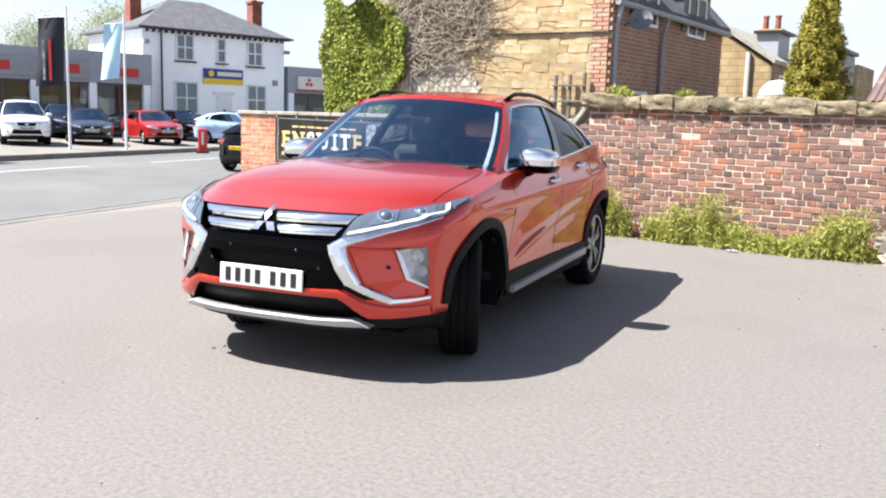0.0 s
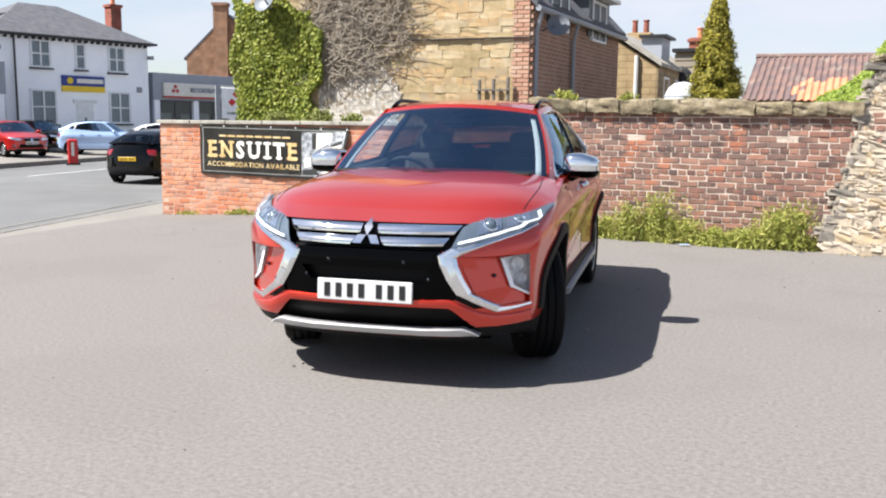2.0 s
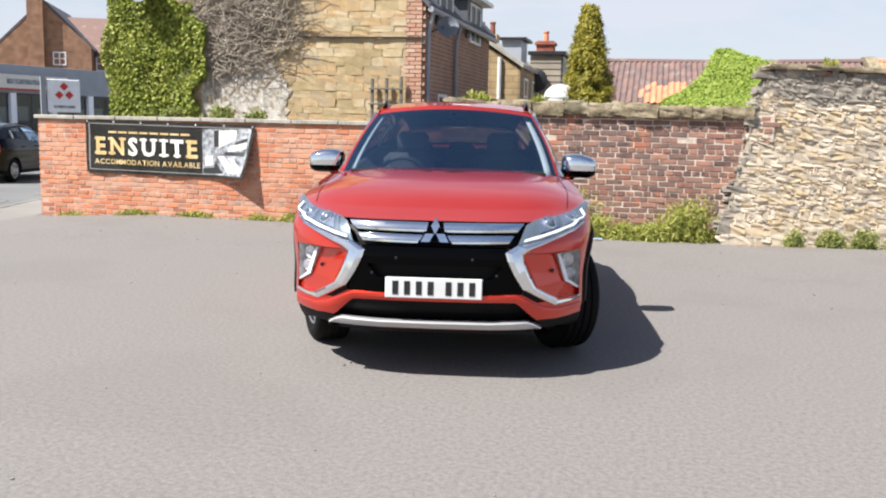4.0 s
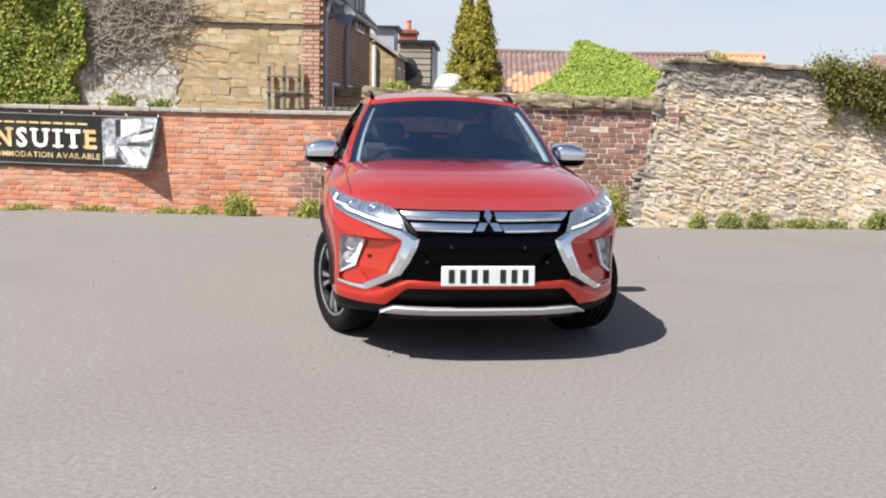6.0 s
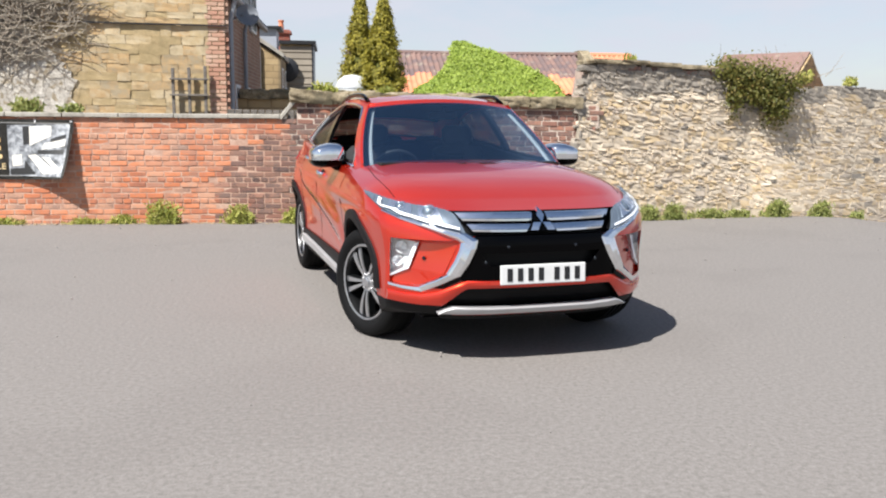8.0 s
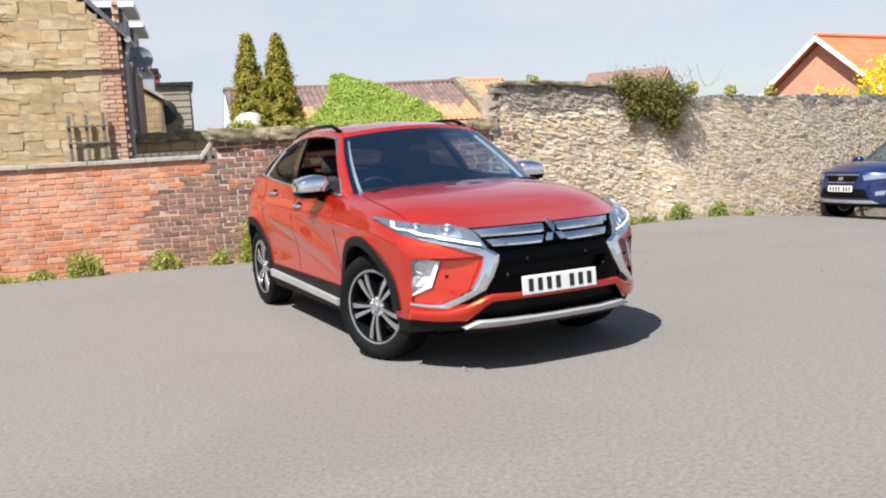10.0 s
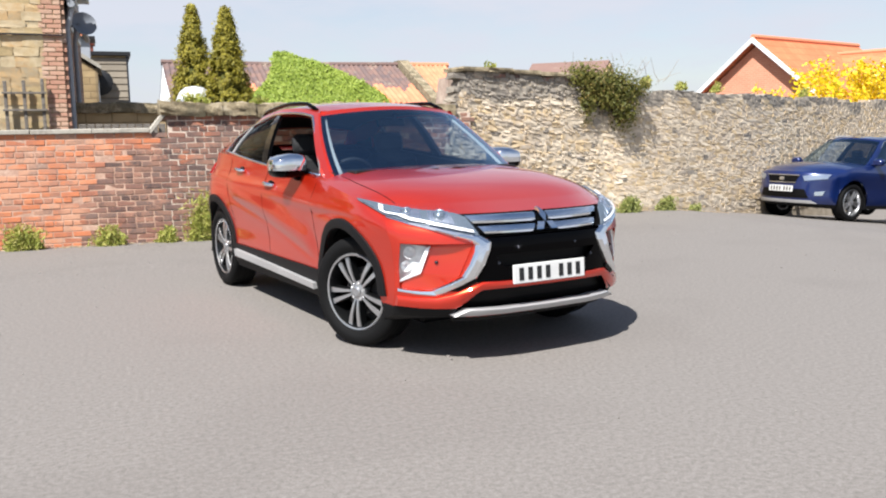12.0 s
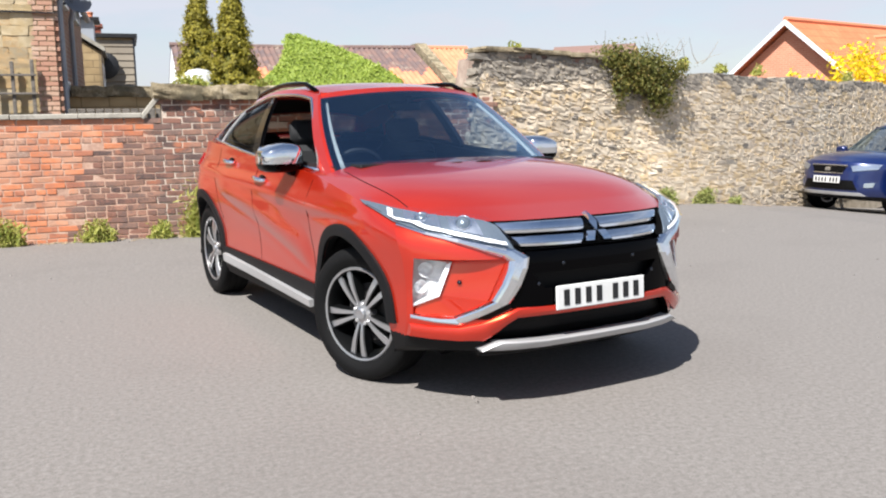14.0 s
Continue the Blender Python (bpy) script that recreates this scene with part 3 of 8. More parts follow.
def leaf_mesh(spots, size, seed, long=1.5, droop=0.0):
    """Small folded leaves at (place, way) pairs, as one mesh. long: length over width."""
    rs = np.random.RandomState(seed)
    n = len(spots)
    p = np.array([s[0] for s in spots], float)
    d = np.array([s[1] for s in spots], float) + rs.normal(0, 0.45, (n, 3)) + np.array([0, 0, -droop])
    d /= np.linalg.norm(d, axis=1)[:, None] + 1e-9
    t = np.cross(d, rs.normal(0, 1, (n, 3)))
    t /= np.linalg.norm(t, axis=1)[:, None] + 1e-9
    b = np.cross(d, t)
    s = size * rs.uniform(0.6, 1.35, (n, 1))
    v = np.empty((n, 4, 3))
    v[:, 0] = p - t * s * long * 0.5
    v[:, 1] = p + b * s * 0.5 + d * s * 0.12
    v[:, 2] = p + t * s * long * 0.5
    v[:, 3] = p - b * s * 0.5 + d * s * 0.12
    f = np.arange(4 * n).reshape(n, 4)
    faces = np.concatenate([f[:, [0, 1, 2]], f[:, [0, 2, 3]]])
    me = bpy.data.meshes.new("part")
    me.from_pydata(v.reshape(-1, 3).tolist(), [], faces.tolist())
    return me


def tuft(cx, cy, w, d, h, n, seed, lean=(0, 0), z=0.0):
    """Upright stems with narrow leaves, thicker at the foot."""
    rs = np.random.RandomState(seed)
    out = []
    for _ in range(n):
        x, y = rs.normal(0, w / 3), rs.normal(0, d / 3)
        top = h * rs.uniform(0.30, 1.08) * math.exp(-(x / w) ** 2 * 0.9)
        bend = rs.normal(0, 0.22)
        for k in range(9):
            f = (k + 0.4) / 9
            out.append(((cx + x + (lean[0] + bend * f) * f * top + rs.normal(0, 0.014), cy + y + lean[1] * f * top + rs.normal(0, 0.018), z + top * f), (rs.normal(0, 1), rs.normal(-0.6, 1), 0.1)))
    return out


def weeds(label, places, mat, size=0.032, seed=0, long=2.6):
    sp = []
    for i, (x, y, w, d, h, n) in enumerate(places):
        sp += tuft(x, y, w, d, h, int(n * 2.2), seed + i, (0.1, -0.15), ground_z(x, y) - 0.01)
    return tagged(part("weeds", leaf_mesh(sp, size, seed, long), mat), label, "weeds", kind="stuff")


weeds("pale green weeds and dry grass along the foot of the old wall",
      [(-3.05, 10.72, 0.30, 0.16, 0.52, 90), (-2.70, 10.74, 0.34, 0.16, 0.66, 120), (-2.35, 10.72, 0.34, 0.18, 0.34, 80), (-2.0, 10.70, 0.34, 0.20, 0.24, 90),
       (-1.65, 10.70, 0.30, 0.20, 0.27, 80), (-1.35, 10.74, 0.30, 0.18, 0.55, 120), (-1.10, 10.78, 0.20, 0.14, 0.62, 80), (-3.4, 10.78, 0.2, 0.12, 0.35, 40),
       (-4.06, 10.78, 0.22, 0.12, 0.68, 120), (-3.82, 10.80, 0.14, 0.10, 0.42, 50), (-0.95, 10.8, 0.2, 0.1, 0.2, 30)], M["weed"], 0.0155, 40, 5.5)
weeds("tufts of green weed at the foot of the low brick wall",
      [(-6.22, 10.80, 0.22, 0.10, 0.36, 70), (-6.05, 10.80, 0.12, 0.08, 0.30, 30), (-5.20, 10.80, 0.22, 0.12, 0.28, 80), (-4.5, 10.82, 0.18, 0.1, 0.22, 40), (-7.2, 10.86, 0.3, 0.06, 0.10, 30),
       (-8.2, 10.86, 0.4, 0.06, 0.10, 30), (-9.2, 10.86, 0.4, 0.06, 0.10, 30), (-6.7, 10.86, 0.3, 0.06, 0.14, 30), (-10.3, 10.86, 0.3, 0.05, 0.07, 16)], M["weed"], 0.018, 60, 3.6)
weeds("small green weeds at the foot of the stone wall",
      [(0.10, 10.80, 0.14, 0.1, 0.24, 40), (0.55, 10.92, 0.20, 0.10, 0.24, 70), (0.95, 10.98, 0.22, 0.10, 0.26, 70), (1.6, 11.18, 0.40, 0.08, 0.16, 60), (2.1, 11.30, 0.30, 0.08, 0.14, 40), (2.75, 11.34, 0.24, 0.12, 0.28, 90),
       (3.45, 11.36, 0.2, 0.12, 0.26, 60), (4.2, 11.60, 0.2, 0.1, 0.15, 20)], M["weed_green"], 0.020, 80, 3.2)
# bush hanging over the top of the stone wall
rs = np.random.RandomState(3)
sp = []
for cx, cz, rx, rz, n in ((1.95, 2.12, 0.28, 0.20, 900), (2.3, 2.00, 0.32, 0.26, 1500), (2.66, 1.94, 0.34, 0.26, 1500), (3.0, 1.92, 0.20, 0.16, 350), (2.02, 1.72, 0.14, 0.30, 600), (2.74, 1.60, 0.22, 0.28, 1100), (2.42, 1.74, 0.24, 0.18, 700)):
    for _ in range(n):
        v = rs.normal(0, 0.5, 3)
        sp.append(((cx + v[0] * rx, 11.50 + v[1] * 0.22, cz + v[2] * rz), (v[0], v[1] - 0.6, v[2] + 0.3)))
hang = thing("wall_bush", "straggly brownish green bush hanging over the stone wall", "bush")
part("leaves", leaf_mesh(sp, 0.032, 5, 1.5, 0.3), M["bush"], hang)
bm = bmesh.new()
for k in range(26):
    a = rs.uniform(0.2, 2.9)
    q = Vector((2.4 + rs.normal(0, 0.4), 11.60, 2.05))
    pts = [q]
    for _ in range(5):
        q = q + Vector((math.cos(a) * 0.07 + rs.normal(0, 0.02), -0.02 + rs.normal(0, 0.02), math.sin(a) * 0.09))
        pts.append(q)
    tube(pts, [0.006, 0.005, 0.004, 0.003, 0.003, 0.002], 4, bm)
tagged(part("twigwork", bm, M["twig"], hang), kind="stuff")
# grasses on the wall tops
sp = []
for x, y, z, h, n in ((0.55, 11.95, 2.22, 0.16, 14), (3.4, 11.95, 1.98, 0.2, 30), (4.3, 12.2, 1.95, 0.15, 30), (5.6, 12.9, 1.94, 0.2, 26), (9.5, 14.9, 1.9, 0.22, 40), (-4.1, 11.05, 1.72, 0.14, 24), (-3.95, 11.0, 1.72, 0.12, 20), (-3.2, 11.05, 1.70, 0.12, 14)):
    sp += [((a[0][0], a[0][1], a[0][2]), a[1]) for a in tuft(x, y, 0.16, 0.1, h, n, int(x * 10) + 200, (0.2, 0), z)]
tagged(part("wall_top_grass", leaf_mesh(sp, 0.024, 9, 3.0), M["weed"]), "dry grass growing on the wall tops", "grass", kind="stuff")


def conifer(x, y, z0, h, r, seed):
    """A slim upright golden conifer: a trunk and many small upright sprays in a ragged flame shape, round an added dark
    core.
    """
    rs = np.random.RandomState(seed)
    t = thing("conifer", "tall slim golden green conifer behind the wall", "tree", "conifers", at=pose(x, y, z0))
    part("trunk", tube([(0, 0, 0), (0.02, 0, h * 0.5), (0, 0, h * 0.94)], [0.09, 0.06, 0.01], 8), M["bark"], t)
    sp = []
    limbs = [(rs.uniform(0, 6.28), rs.uniform(0.03, 0.985), rs.uniform(0.80, 1.12)) for _ in range(560)]
    bm = bmesh.new()
    for a, f, k in limbs:
        prof = r * min(1.0, (f + 0.05) / 0.16) ** 0.5 * (1 - f) ** 0.78 * 1.55 * k
        base = Vector((0, 0, f * h * 0.95))
        tip = Vector((math.cos(a) * prof, math.sin(a) * prof, f * h * 0.95 + 0.30 * (0.6 + 0.6 * (1 - f))))
        tube([base, base.lerp(tip, 0.6), tip], [0.008, 0.005, 0.003], 4, bm)
        for _ in range(84):
            g = rs.uniform(0.60, 1.03)
            q = base.lerp(tip, g) + Vector(rs.normal(0, 0.036, 3))
            sp.append((q, (math.cos(a) * 0.9, math.sin(a) * 0.9, 0.5)))
    part("branching", bm, M["bark"], t)
    # added solid core, coloured dark for the shade between the sprays
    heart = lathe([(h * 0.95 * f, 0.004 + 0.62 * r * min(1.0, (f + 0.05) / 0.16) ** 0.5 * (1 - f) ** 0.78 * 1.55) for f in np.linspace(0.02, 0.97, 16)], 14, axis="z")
    part("heart", heart, M["conifer_shade_core"], t)
    part("crown", leaf_mesh(sp, 0.025, seed, 2.6), M["conifer"], t)
    return t


conifer(-2.92, 16.40, -0.10, 3.78, 0.50, 21)
conifer(-3.28, 19.2, -0.10, 4.20, 0.54, 22)

# ---- buildings ----
M["render_white"] = surf("white_render", [rgb("edf1f8"), rgb("f4f7fb"), rgb("f8fafd")], scale=1.2, fine=30, rough=0.85, bump=0.15)
M["pale_render"] = surf("flaking_pale_render", [rgb("958d82"), rgb("b8b1a6"), rgb("d8d2c8")], scale=9, fine=45, rough=0.95, bump=1.6, bump_size=0.03, spots=(rgb("8b7c62"), 6, 0.54, 0.8))
M["slate"] = surf("slate_roof", [rgb("44444a"), rgb("525258"), rgb("605f63")], scale=3, fine=22, rough=0.8, bump=0.4)
M["grey_clad"] = surf("grey_cladding", [rgb("8b9099"), rgb("989da6")], scale=1.5, rough=0.5, bump=0.05)
M["dark_clad"] = surf("dark_cladding", [rgb("44474c"), rgb("50545a")], scale=1.5, rough=0.5, bump=0.05)
M["white_frame"] = plain("white_window_frame", rgb("e6e8ea"), 0.45)
M["grey_pipe"] = plain("grey_plastic_pipe", rgb("8f9399"), 0.45)
M["white_pipe"] = plain("white_plastic_pipe", rgb("d9dad8"), 0.45)
M["black_paint"] = plain("black_paint", rgb("1d1e21"), 0.5)
M["timber"] = surf("weathered_timber", [rgb("4a4640"), rgb("66605a"), rgb("7b746b")], scale=5, fine=60, rough=0.9, bump=0.5, stretch=(1, 1, 6))
M["house_glass"] = glass("house_glass", (0.62, 0.66, 0.68))
M["room_dark"] = plain("dark_room", rgb("3a3d40"), 0.9)
M["curtain"] = plain("net_curtain", rgb("cfd1ce"), 0.9)
M["side_brick"] = brickwork("brown_brick_side", rgb("8f6a5a"), rgb("a17a67"), rgb("ab9a8b"), along="y", soot=(0.80, 0.78, 0.76, 1))
M["gable_brick"] = brickwork("brown_brick_gable", rgb("8a5b40"), rgb("9a6a4b"), rgb("a08a74"), along="x")
M["chimney_brick"] = brickwork("red_chimney_brick", rgb("8b4032"), rgb("9c4c3a"), rgb("8f7566"), along="x")
M["new_house_brick"] = brickwork("new_red_brick", rgb("b0623f"), rgb("bd6d49"), rgb("b98a6c"), along="x")
M["stone_far"] = brickwork("coursed_stone", rgb("a48d68"), rgb("b29b75"), rgb("8e7a5b"), width=0.42, row=0.17, joint=0.012, along="x")
# the same stone for the side wall, its shade put into darker colours
M["stone_far_y"] = brickwork("coursed_stone_shaded_side", rgb("8f7d60"), rgb("9d8a6b"), rgb("7e6e55"), width=0.42, row=0.17, joint=0.012, along="y")
M["sand_mortar"] = surf("sandy_mortar", [rgb("8a7a5c"), rgb("9e8d6c"), rgb("ae9d7b")], scale=5, rough=0.95, bump=0.6)
M["dish_grey"] = plain("dish_grey", rgb("6f747c"), 0.5)


def window(name, parent, at, w, h, cols=2, rows=2, frame=0.055, sill=True, mat=None, sill_mat=None, blind=True):
    """A window with frame, panes and sill, in the x-z plane looking along -y; at places its lower middle."""
    mat = mat or M["white_frame"]
    bm = boxes(((0, 0.03, frame / 2), (w, 0.07, frame)), ((0, 0.03, h - frame / 2), (w, 0.07, frame)),
               ((-w / 2 + frame / 2, 0.03, h / 2), (frame, 0.07, h - 2 * frame)), ((w / 2 - frame / 2, 0.03, h / 2), (frame, 0.07, h - 2 * frame)), bevel=0.006)
    for k in range(1, cols):
        box(bm, (-w / 2 + w * k / cols, 0.03, h / 2), (frame * 0.8, 0.06, h - 2 * frame))
    for k in range(1, rows):
        box(bm, (0, 0.03, h * k / rows), (w - 2 * frame, 0.055, frame * 0.7))
    win = part(name, bm, mat, parent, at=at)
    for i in range(cols):
        for j in range(rows):
            part("pane", boxes(((-w / 2 + w * (i + 0.5) / cols, 0.035, h * (j + 0.5) / rows), (w / cols - frame * 0.4, 0.006, h / rows - frame * 0.4))), M["house_glass"], win)
    part("room", boxes(((0, 0.16, h / 2), (w - 0.02, 0.02, h - 0.02))), M["room_dark"], win)
    if blind:
        part("curtain", boxes(((-w * 0.29, 0.08, h / 2), (w * 0.36, 0.015, h * 0.92)), ((w * 0.31, 0.08, h / 2), (w * 0.30, 0.015, h * 0.92))), M["curtain"], win)
    if sill:
        part("sill", boxes(((0, -0.03, -0.04), (w + 0.16, 0.16, 0.08)), bevel=0.008), sill_mat or M["cope_slab"], win)
    return win


# old stone house behind the low wall: gable end to the yard, brick side running back
HX, HY = -5.69, 14.25
house = thing("stone_house", "old sandstone house with brick corner, dark brick side, slate roof", "house", at=pose(HX, HY, 0, 0, 0, 3.4))
GW, EAVE, APEX = 5.86, 3.42, 6.4
core = prism([(-GW, -1.2), (0, -1.2), (0, EAVE), (-GW / 2, APEX), (-GW, EAVE)], "y", -0.010, 6.35)
part("gable_core", core, M["sand_mortar"], house)
SIDE = pose(0, 0, 0, 0, 0, -4.65)          # the side wall is not square to the gable
part("side_wall", boxes(((-0.045, 2.85, 1.0), (0.12, 5.40, 4.8)), bevel=0.0), M["side_brick"], house, "dark brown brick side wall", at=SIDE)
# blocks of the gable face
blocks = tone([finish(lump(60 + k, 0.06, 0.95)) for k in range(6)], M["sandstone_object"])
rnd = random.Random(17)
z, rest, count = -0.6, [], 0
while z < APEX:
    h = rnd.choice((0.10, 0.12, 0.14, 0.16, 0.19))
    x = -GW + rnd.uniform(-0.3, 0.0)
    while x < -0.30:
        w = min(rnd.uniform(0.16, 0.50), -0.30 - x + 0.02)
        top = EAVE + (APEX - EAVE) * (1 - abs(x + w / 2 + GW / 2) / (GW / 2))
        if w > 0.05 and z + h / 2 < top and x > -GW - 0.1:
            m = pose(x + w / 2, 0.055 + rnd.uniform(-0.008, 0.006), z + h / 2, rnd.uniform(-0.9, 0.9), rnd.uniform(-1.6, 1.6), rnd.uniform(-0.8, 0.8)) @ Matrix.Diagonal((w + 0.002, 0.16, h * rnd.uniform(0.95, 1.06), 1))
            me = rnd.choice(blocks)
            if x > -4.3 and 1.2 < z < 3.7 and count < 300:
                part("block", me, None, house, at=m)
                count += 1
            else:
                rest.append((me, m))
        x += w
    z += h
tagged(part("masonry", gather(rest), M["sandstone_island"], house), kind="stuff")
# brick quoin at the corner
M["brick_pale"] = surf("pale_corner_brick", [rgb("96705f"), rgb("a57b67"), rgb("ae8873"), rgb("b59884"), rgb("9d745f")], scale=4, fine=60, rough=0.92, bump=0.6, pieces="object", spots=(rgb("b8a596"), 3.0, 0.58, 0.6))
qs, qh = tone(STRETCH, M["brick_pale"]), tone(HEADER, M["brick_pale"])
for k in range(66):
    z = -0.5 + k * 0.0715
    if z > 4.0:
        break
    items = ((-0.11, 0), (-0.28, 1)) if k % 2 else ((-0.055, 1), (-0.225, 0))
    if 1.2 < z < 3.7:
        for xx, hd in items:
            part("brick", rnd.choice(qh if hd else qs), None, house, at=pose(xx, 0.026, z, rnd.uniform(-0.6, 0.6), 0, 0))
    part("corner_brick", rnd.choice(qs), None, house, at=pose(0.005, 0.10 + 0.06 * (k % 2), z, 0, 0, 90))
part("string_course", boxes(((-GW / 2 - 0.15, -0.05, 2.87), (GW - 0.35, 0.035, 0.022)), ((-0.15, -0.045, 2.87), (0.34, 0.03, 0.02))), M["black_paint"], house, "thin black cable along the gable")
part("roof", prism([(-GW - 0.05, EAVE - 0.03), (-GW / 2, APEX + 0.12), (0.14, EAVE - 0.06), (0.14, EAVE + 0.04), (-GW / 2, APEX + 0.24), (-GW - 0.05, EAVE + 0.08)], "y", -0.06, 5.7), M["slate"], house, "dark slate roof", at=SIDE)
part("gutter", tube([(0.16, -0.05, EAVE - 0.07), (0.16, 5.6, EAVE - 0.09)], 0.055, 8), M["grey_pipe"], house, at=SIDE)
for yy, r in ((0.12, 0.042), (2.15, 0.04)):
    part("downpipe", tube([(0.16, yy, EAVE - 0.1), (0.11, yy, EAVE - 0.30), (0.075, yy, EAVE - 0.45), (0.075, yy, -0.9)], r, 8), M["grey_pipe"], house, "grey downpipe", at=SIDE)
for yy, w in ((1.35, 1.2), (3.85, 1.45)):
    d = part("dormer", boxes(((-0.42, yy, EAVE + 0.16), (0.95, w, 0.78))), M["dark_clad"], house, "flat-roofed dormer", at=SIDE)
    part("dormer_roof", boxes(((-0.35, yy, EAVE + 0.59), (1.25, w + 0.25, 0.09)), bevel=0.01), M["white_frame"], d)
    window("dormer_window", house, SIDE @ pose(0.075, yy, EAVE - 0.32, 0, 0, 90), 1.0, 0.82, 2, 1, sill=False)
for yy in (1.35, 2.9, 4.4):
    window("window", house, SIDE @ pose(0.03, yy, 1.10, 0, 0, 90), 0.62, 0.85, 2, 2, sill=False)
for yy, zz in ((0.55, 3.12),):
    dish = bmesh.new()
    bmesh.ops.create_uvsphere(dish, u_segments=20, v_segments=12, radius=0.28)
    bmesh.ops.delete(dish, geom=[v for v in dish.verts if v.co.z > -0.16], context="VERTS")
    dish.transform(pose(0.31, yy, zz, 70, 0, 20) @ Matrix.Translation((0, 0, 0.20)))
    part("satellite_dish", dish, M["dish_grey"], house, "grey satellite dish", at=SIDE, smooth=1)
    part("dish_arm", tube([(0.02, yy, zz - 0.1), (0.16, yy, zz - 0.05), (0.28, yy, zz)], 0.018, 6), M["dish_grey"], house)
dish = bmesh.new()
bmesh.ops.create_uvsphere(dish, u_segments=20, v_segments=12, radius=0.36)
bmesh.ops.delete(dish, geom=[v for v in dish.verts if v.co.z > -0.2], context="VERTS")
dish.transform(pose(-5.02, -0.42, 3.66, 68, 0, -15) @ Matrix.Translation((0, 0, 0.26)))
part("satellite_dish", dish, M["dish_grey"], house, "grey satellite dish", smooth=1)
part("dish_arm", tube([(-5.02, 0.05, 3.5), (-5.02, -0.25, 3.52), (-5.02, -0.42, 3.66)], 0.02, 6), M["dish_grey"], house)
# pale, flaking render below the dead creeper
rr = random.Random(31)
ragged_edge = []                       # the broken edge of the render, from foot to top
for k in range(34):
    f = k / 33
    ragged_edge.append((-2.36 - 0.10 * math.sin(6 * f) - 1.45 * max(0.0, f - 0.42) ** 1.15 / 0.53 + rr.uniform(-0.06, 0.06), 0.95 + 1.75 * min(1.0, f * 1.25) + rr.uniform(-0.028, 0.028) + 0.1 * f))
part("render_patch", prism([(-4.10, 0.9), (-2.40, 0.9)] + ragged_edge + [(-4.10, 2.9)], "y", -0.040, 0.02), M["pale_render"], house, "flaking pale render")
vent = part("lamp_bracket", boxes(((0.08, 4.4, 2.05), (0.14, 0.10, 0.24)), bevel=0.02), M["black_paint"], house)
# timber posts of a rack beside the corner
rack = thing("timber_rack", "rack of dark weathered timber posts and rails by the stone gable", "rack", at=pose(HX, HY, 0, 0, 0, 3.4))
for xx, top in ((-0.86, 2.16), (-0.60, 2.17), (-0.34, 2.20)):
    part("post", boxes(((xx, -0.12, 0.95), (0.05, 0.05, 2 * (top - 0.95))), bevel=0.006), M["timber"], rack)
for zz in (1.72, 1.98):
    part("rail", boxes(((-0.60, -0.165, zz), (0.62, 0.025, 0.03)), bevel=0.004), M["timber"], rack)

# living ivy and the dead creeper on the gable
rs = np.random.RandomState(7)
sp = []
R3 = pose(HX, HY, 0, 0, 0, 3.4)
for k in range(25000):
    x, z = rs.uniform(-6.1, -3.95), rs.uniform(0.2, 3.72)
    edge = -4.05 + 0.16 * math.sin(3 * z) + 0.1 * math.sin(9 * z)
    left = -5.94 + 0.10 * math.sin(4 * z + 1)
    roof = 3.72 - 0.35 * max(0, x + 4.9) + 0.12 * math.sin(6 * x)
    if left < x < edge and z < roof:
        bulge = 0.16 + 0.12 * noise.noise(Vector((x * 1.6, z * 1.6, 3)))
        y = -0.02 - rs.uniform(0.25, 1.0) * max(0.05, bulge)
        sp.append((R3 @ Vector((x, y, z)), (rs.normal(0, 0.4), -1, 0.45)))
tagged(part("ivy", leaf_mesh(sp, 0.054, 7, 1.2, 0.35), M["ivy"]), "dense green ivy covering the gable wall", "ivy", kind="stuff")
bm = bmesh.new()
for k in range(1300):
    x = rs.uniform(-4.25, -2.35) if k % 3 else rs.uniform(-4.2, -3.2)
    q = Vector((x, -0.03 - rs.uniform(0, 0.10), rs.uniform(2.15 + 0.5 * max(0, x + 3.4), 4.6)))
    a = rs.uniform(-0.4, 3.5)
    pts, n = [R3 @ q], rs.randint(5, 10)
    for _ in range(n):
        a += rs.normal(0, 0.45)
        q = q + Vector((math.cos(a) * 0.10, rs.normal(0, 0.012), math.sin(a) * 0.09))
        q.y = min(-0.02, max(-0.16, q.y))
        pts.append(R3 @ q)
    tube(pts, [0.009 - 0.007 * i / n for i in range(n + 1)], 4, bm)
for k in range(60):                    # thinner strands hang down over the render
    q = Vector((rs.uniform(-4.1, -2.55), -0.05, rs.uniform(2.1, 2.7)))
    a = rs.uniform(-2.4, -0.8)
    pts = [R3 @ q]
    for _ in range(9):
        a += rs.normal(0, 0.35)
        q = q + Vector((math.cos(a) * 0.09, 0, math.sin(a) * 0.09))
        pts.append(R3 @ q)
    tube(pts, [0.006 - 0.0045 * i / 9 for i in range(10)], 4, bm)
for k in range(26):
    q = Vector((rs.uniform(-3.4, -2.4), -0.04, rs.uniform(2.2, 4.2)))
    a = rs.uniform(-0.5, 0.35)
    pts = [R3 @ q]
    for _ in range(12):
        a += rs.normal(0, 0.25)
        q = q + Vector((abs(math.cos(a)) * 0.09, 0, math.sin(a) * 0.09))
        pts.append(R3 @ q)
    tube(pts, [0.010 - 0.0075 * i / 12 for i in range(13)], 4, bm)
tagged(part("dead_creeper", bm, M["twig"]), "tangle of bare grey creeper stems on the gable", "creeper", kind="stuff")
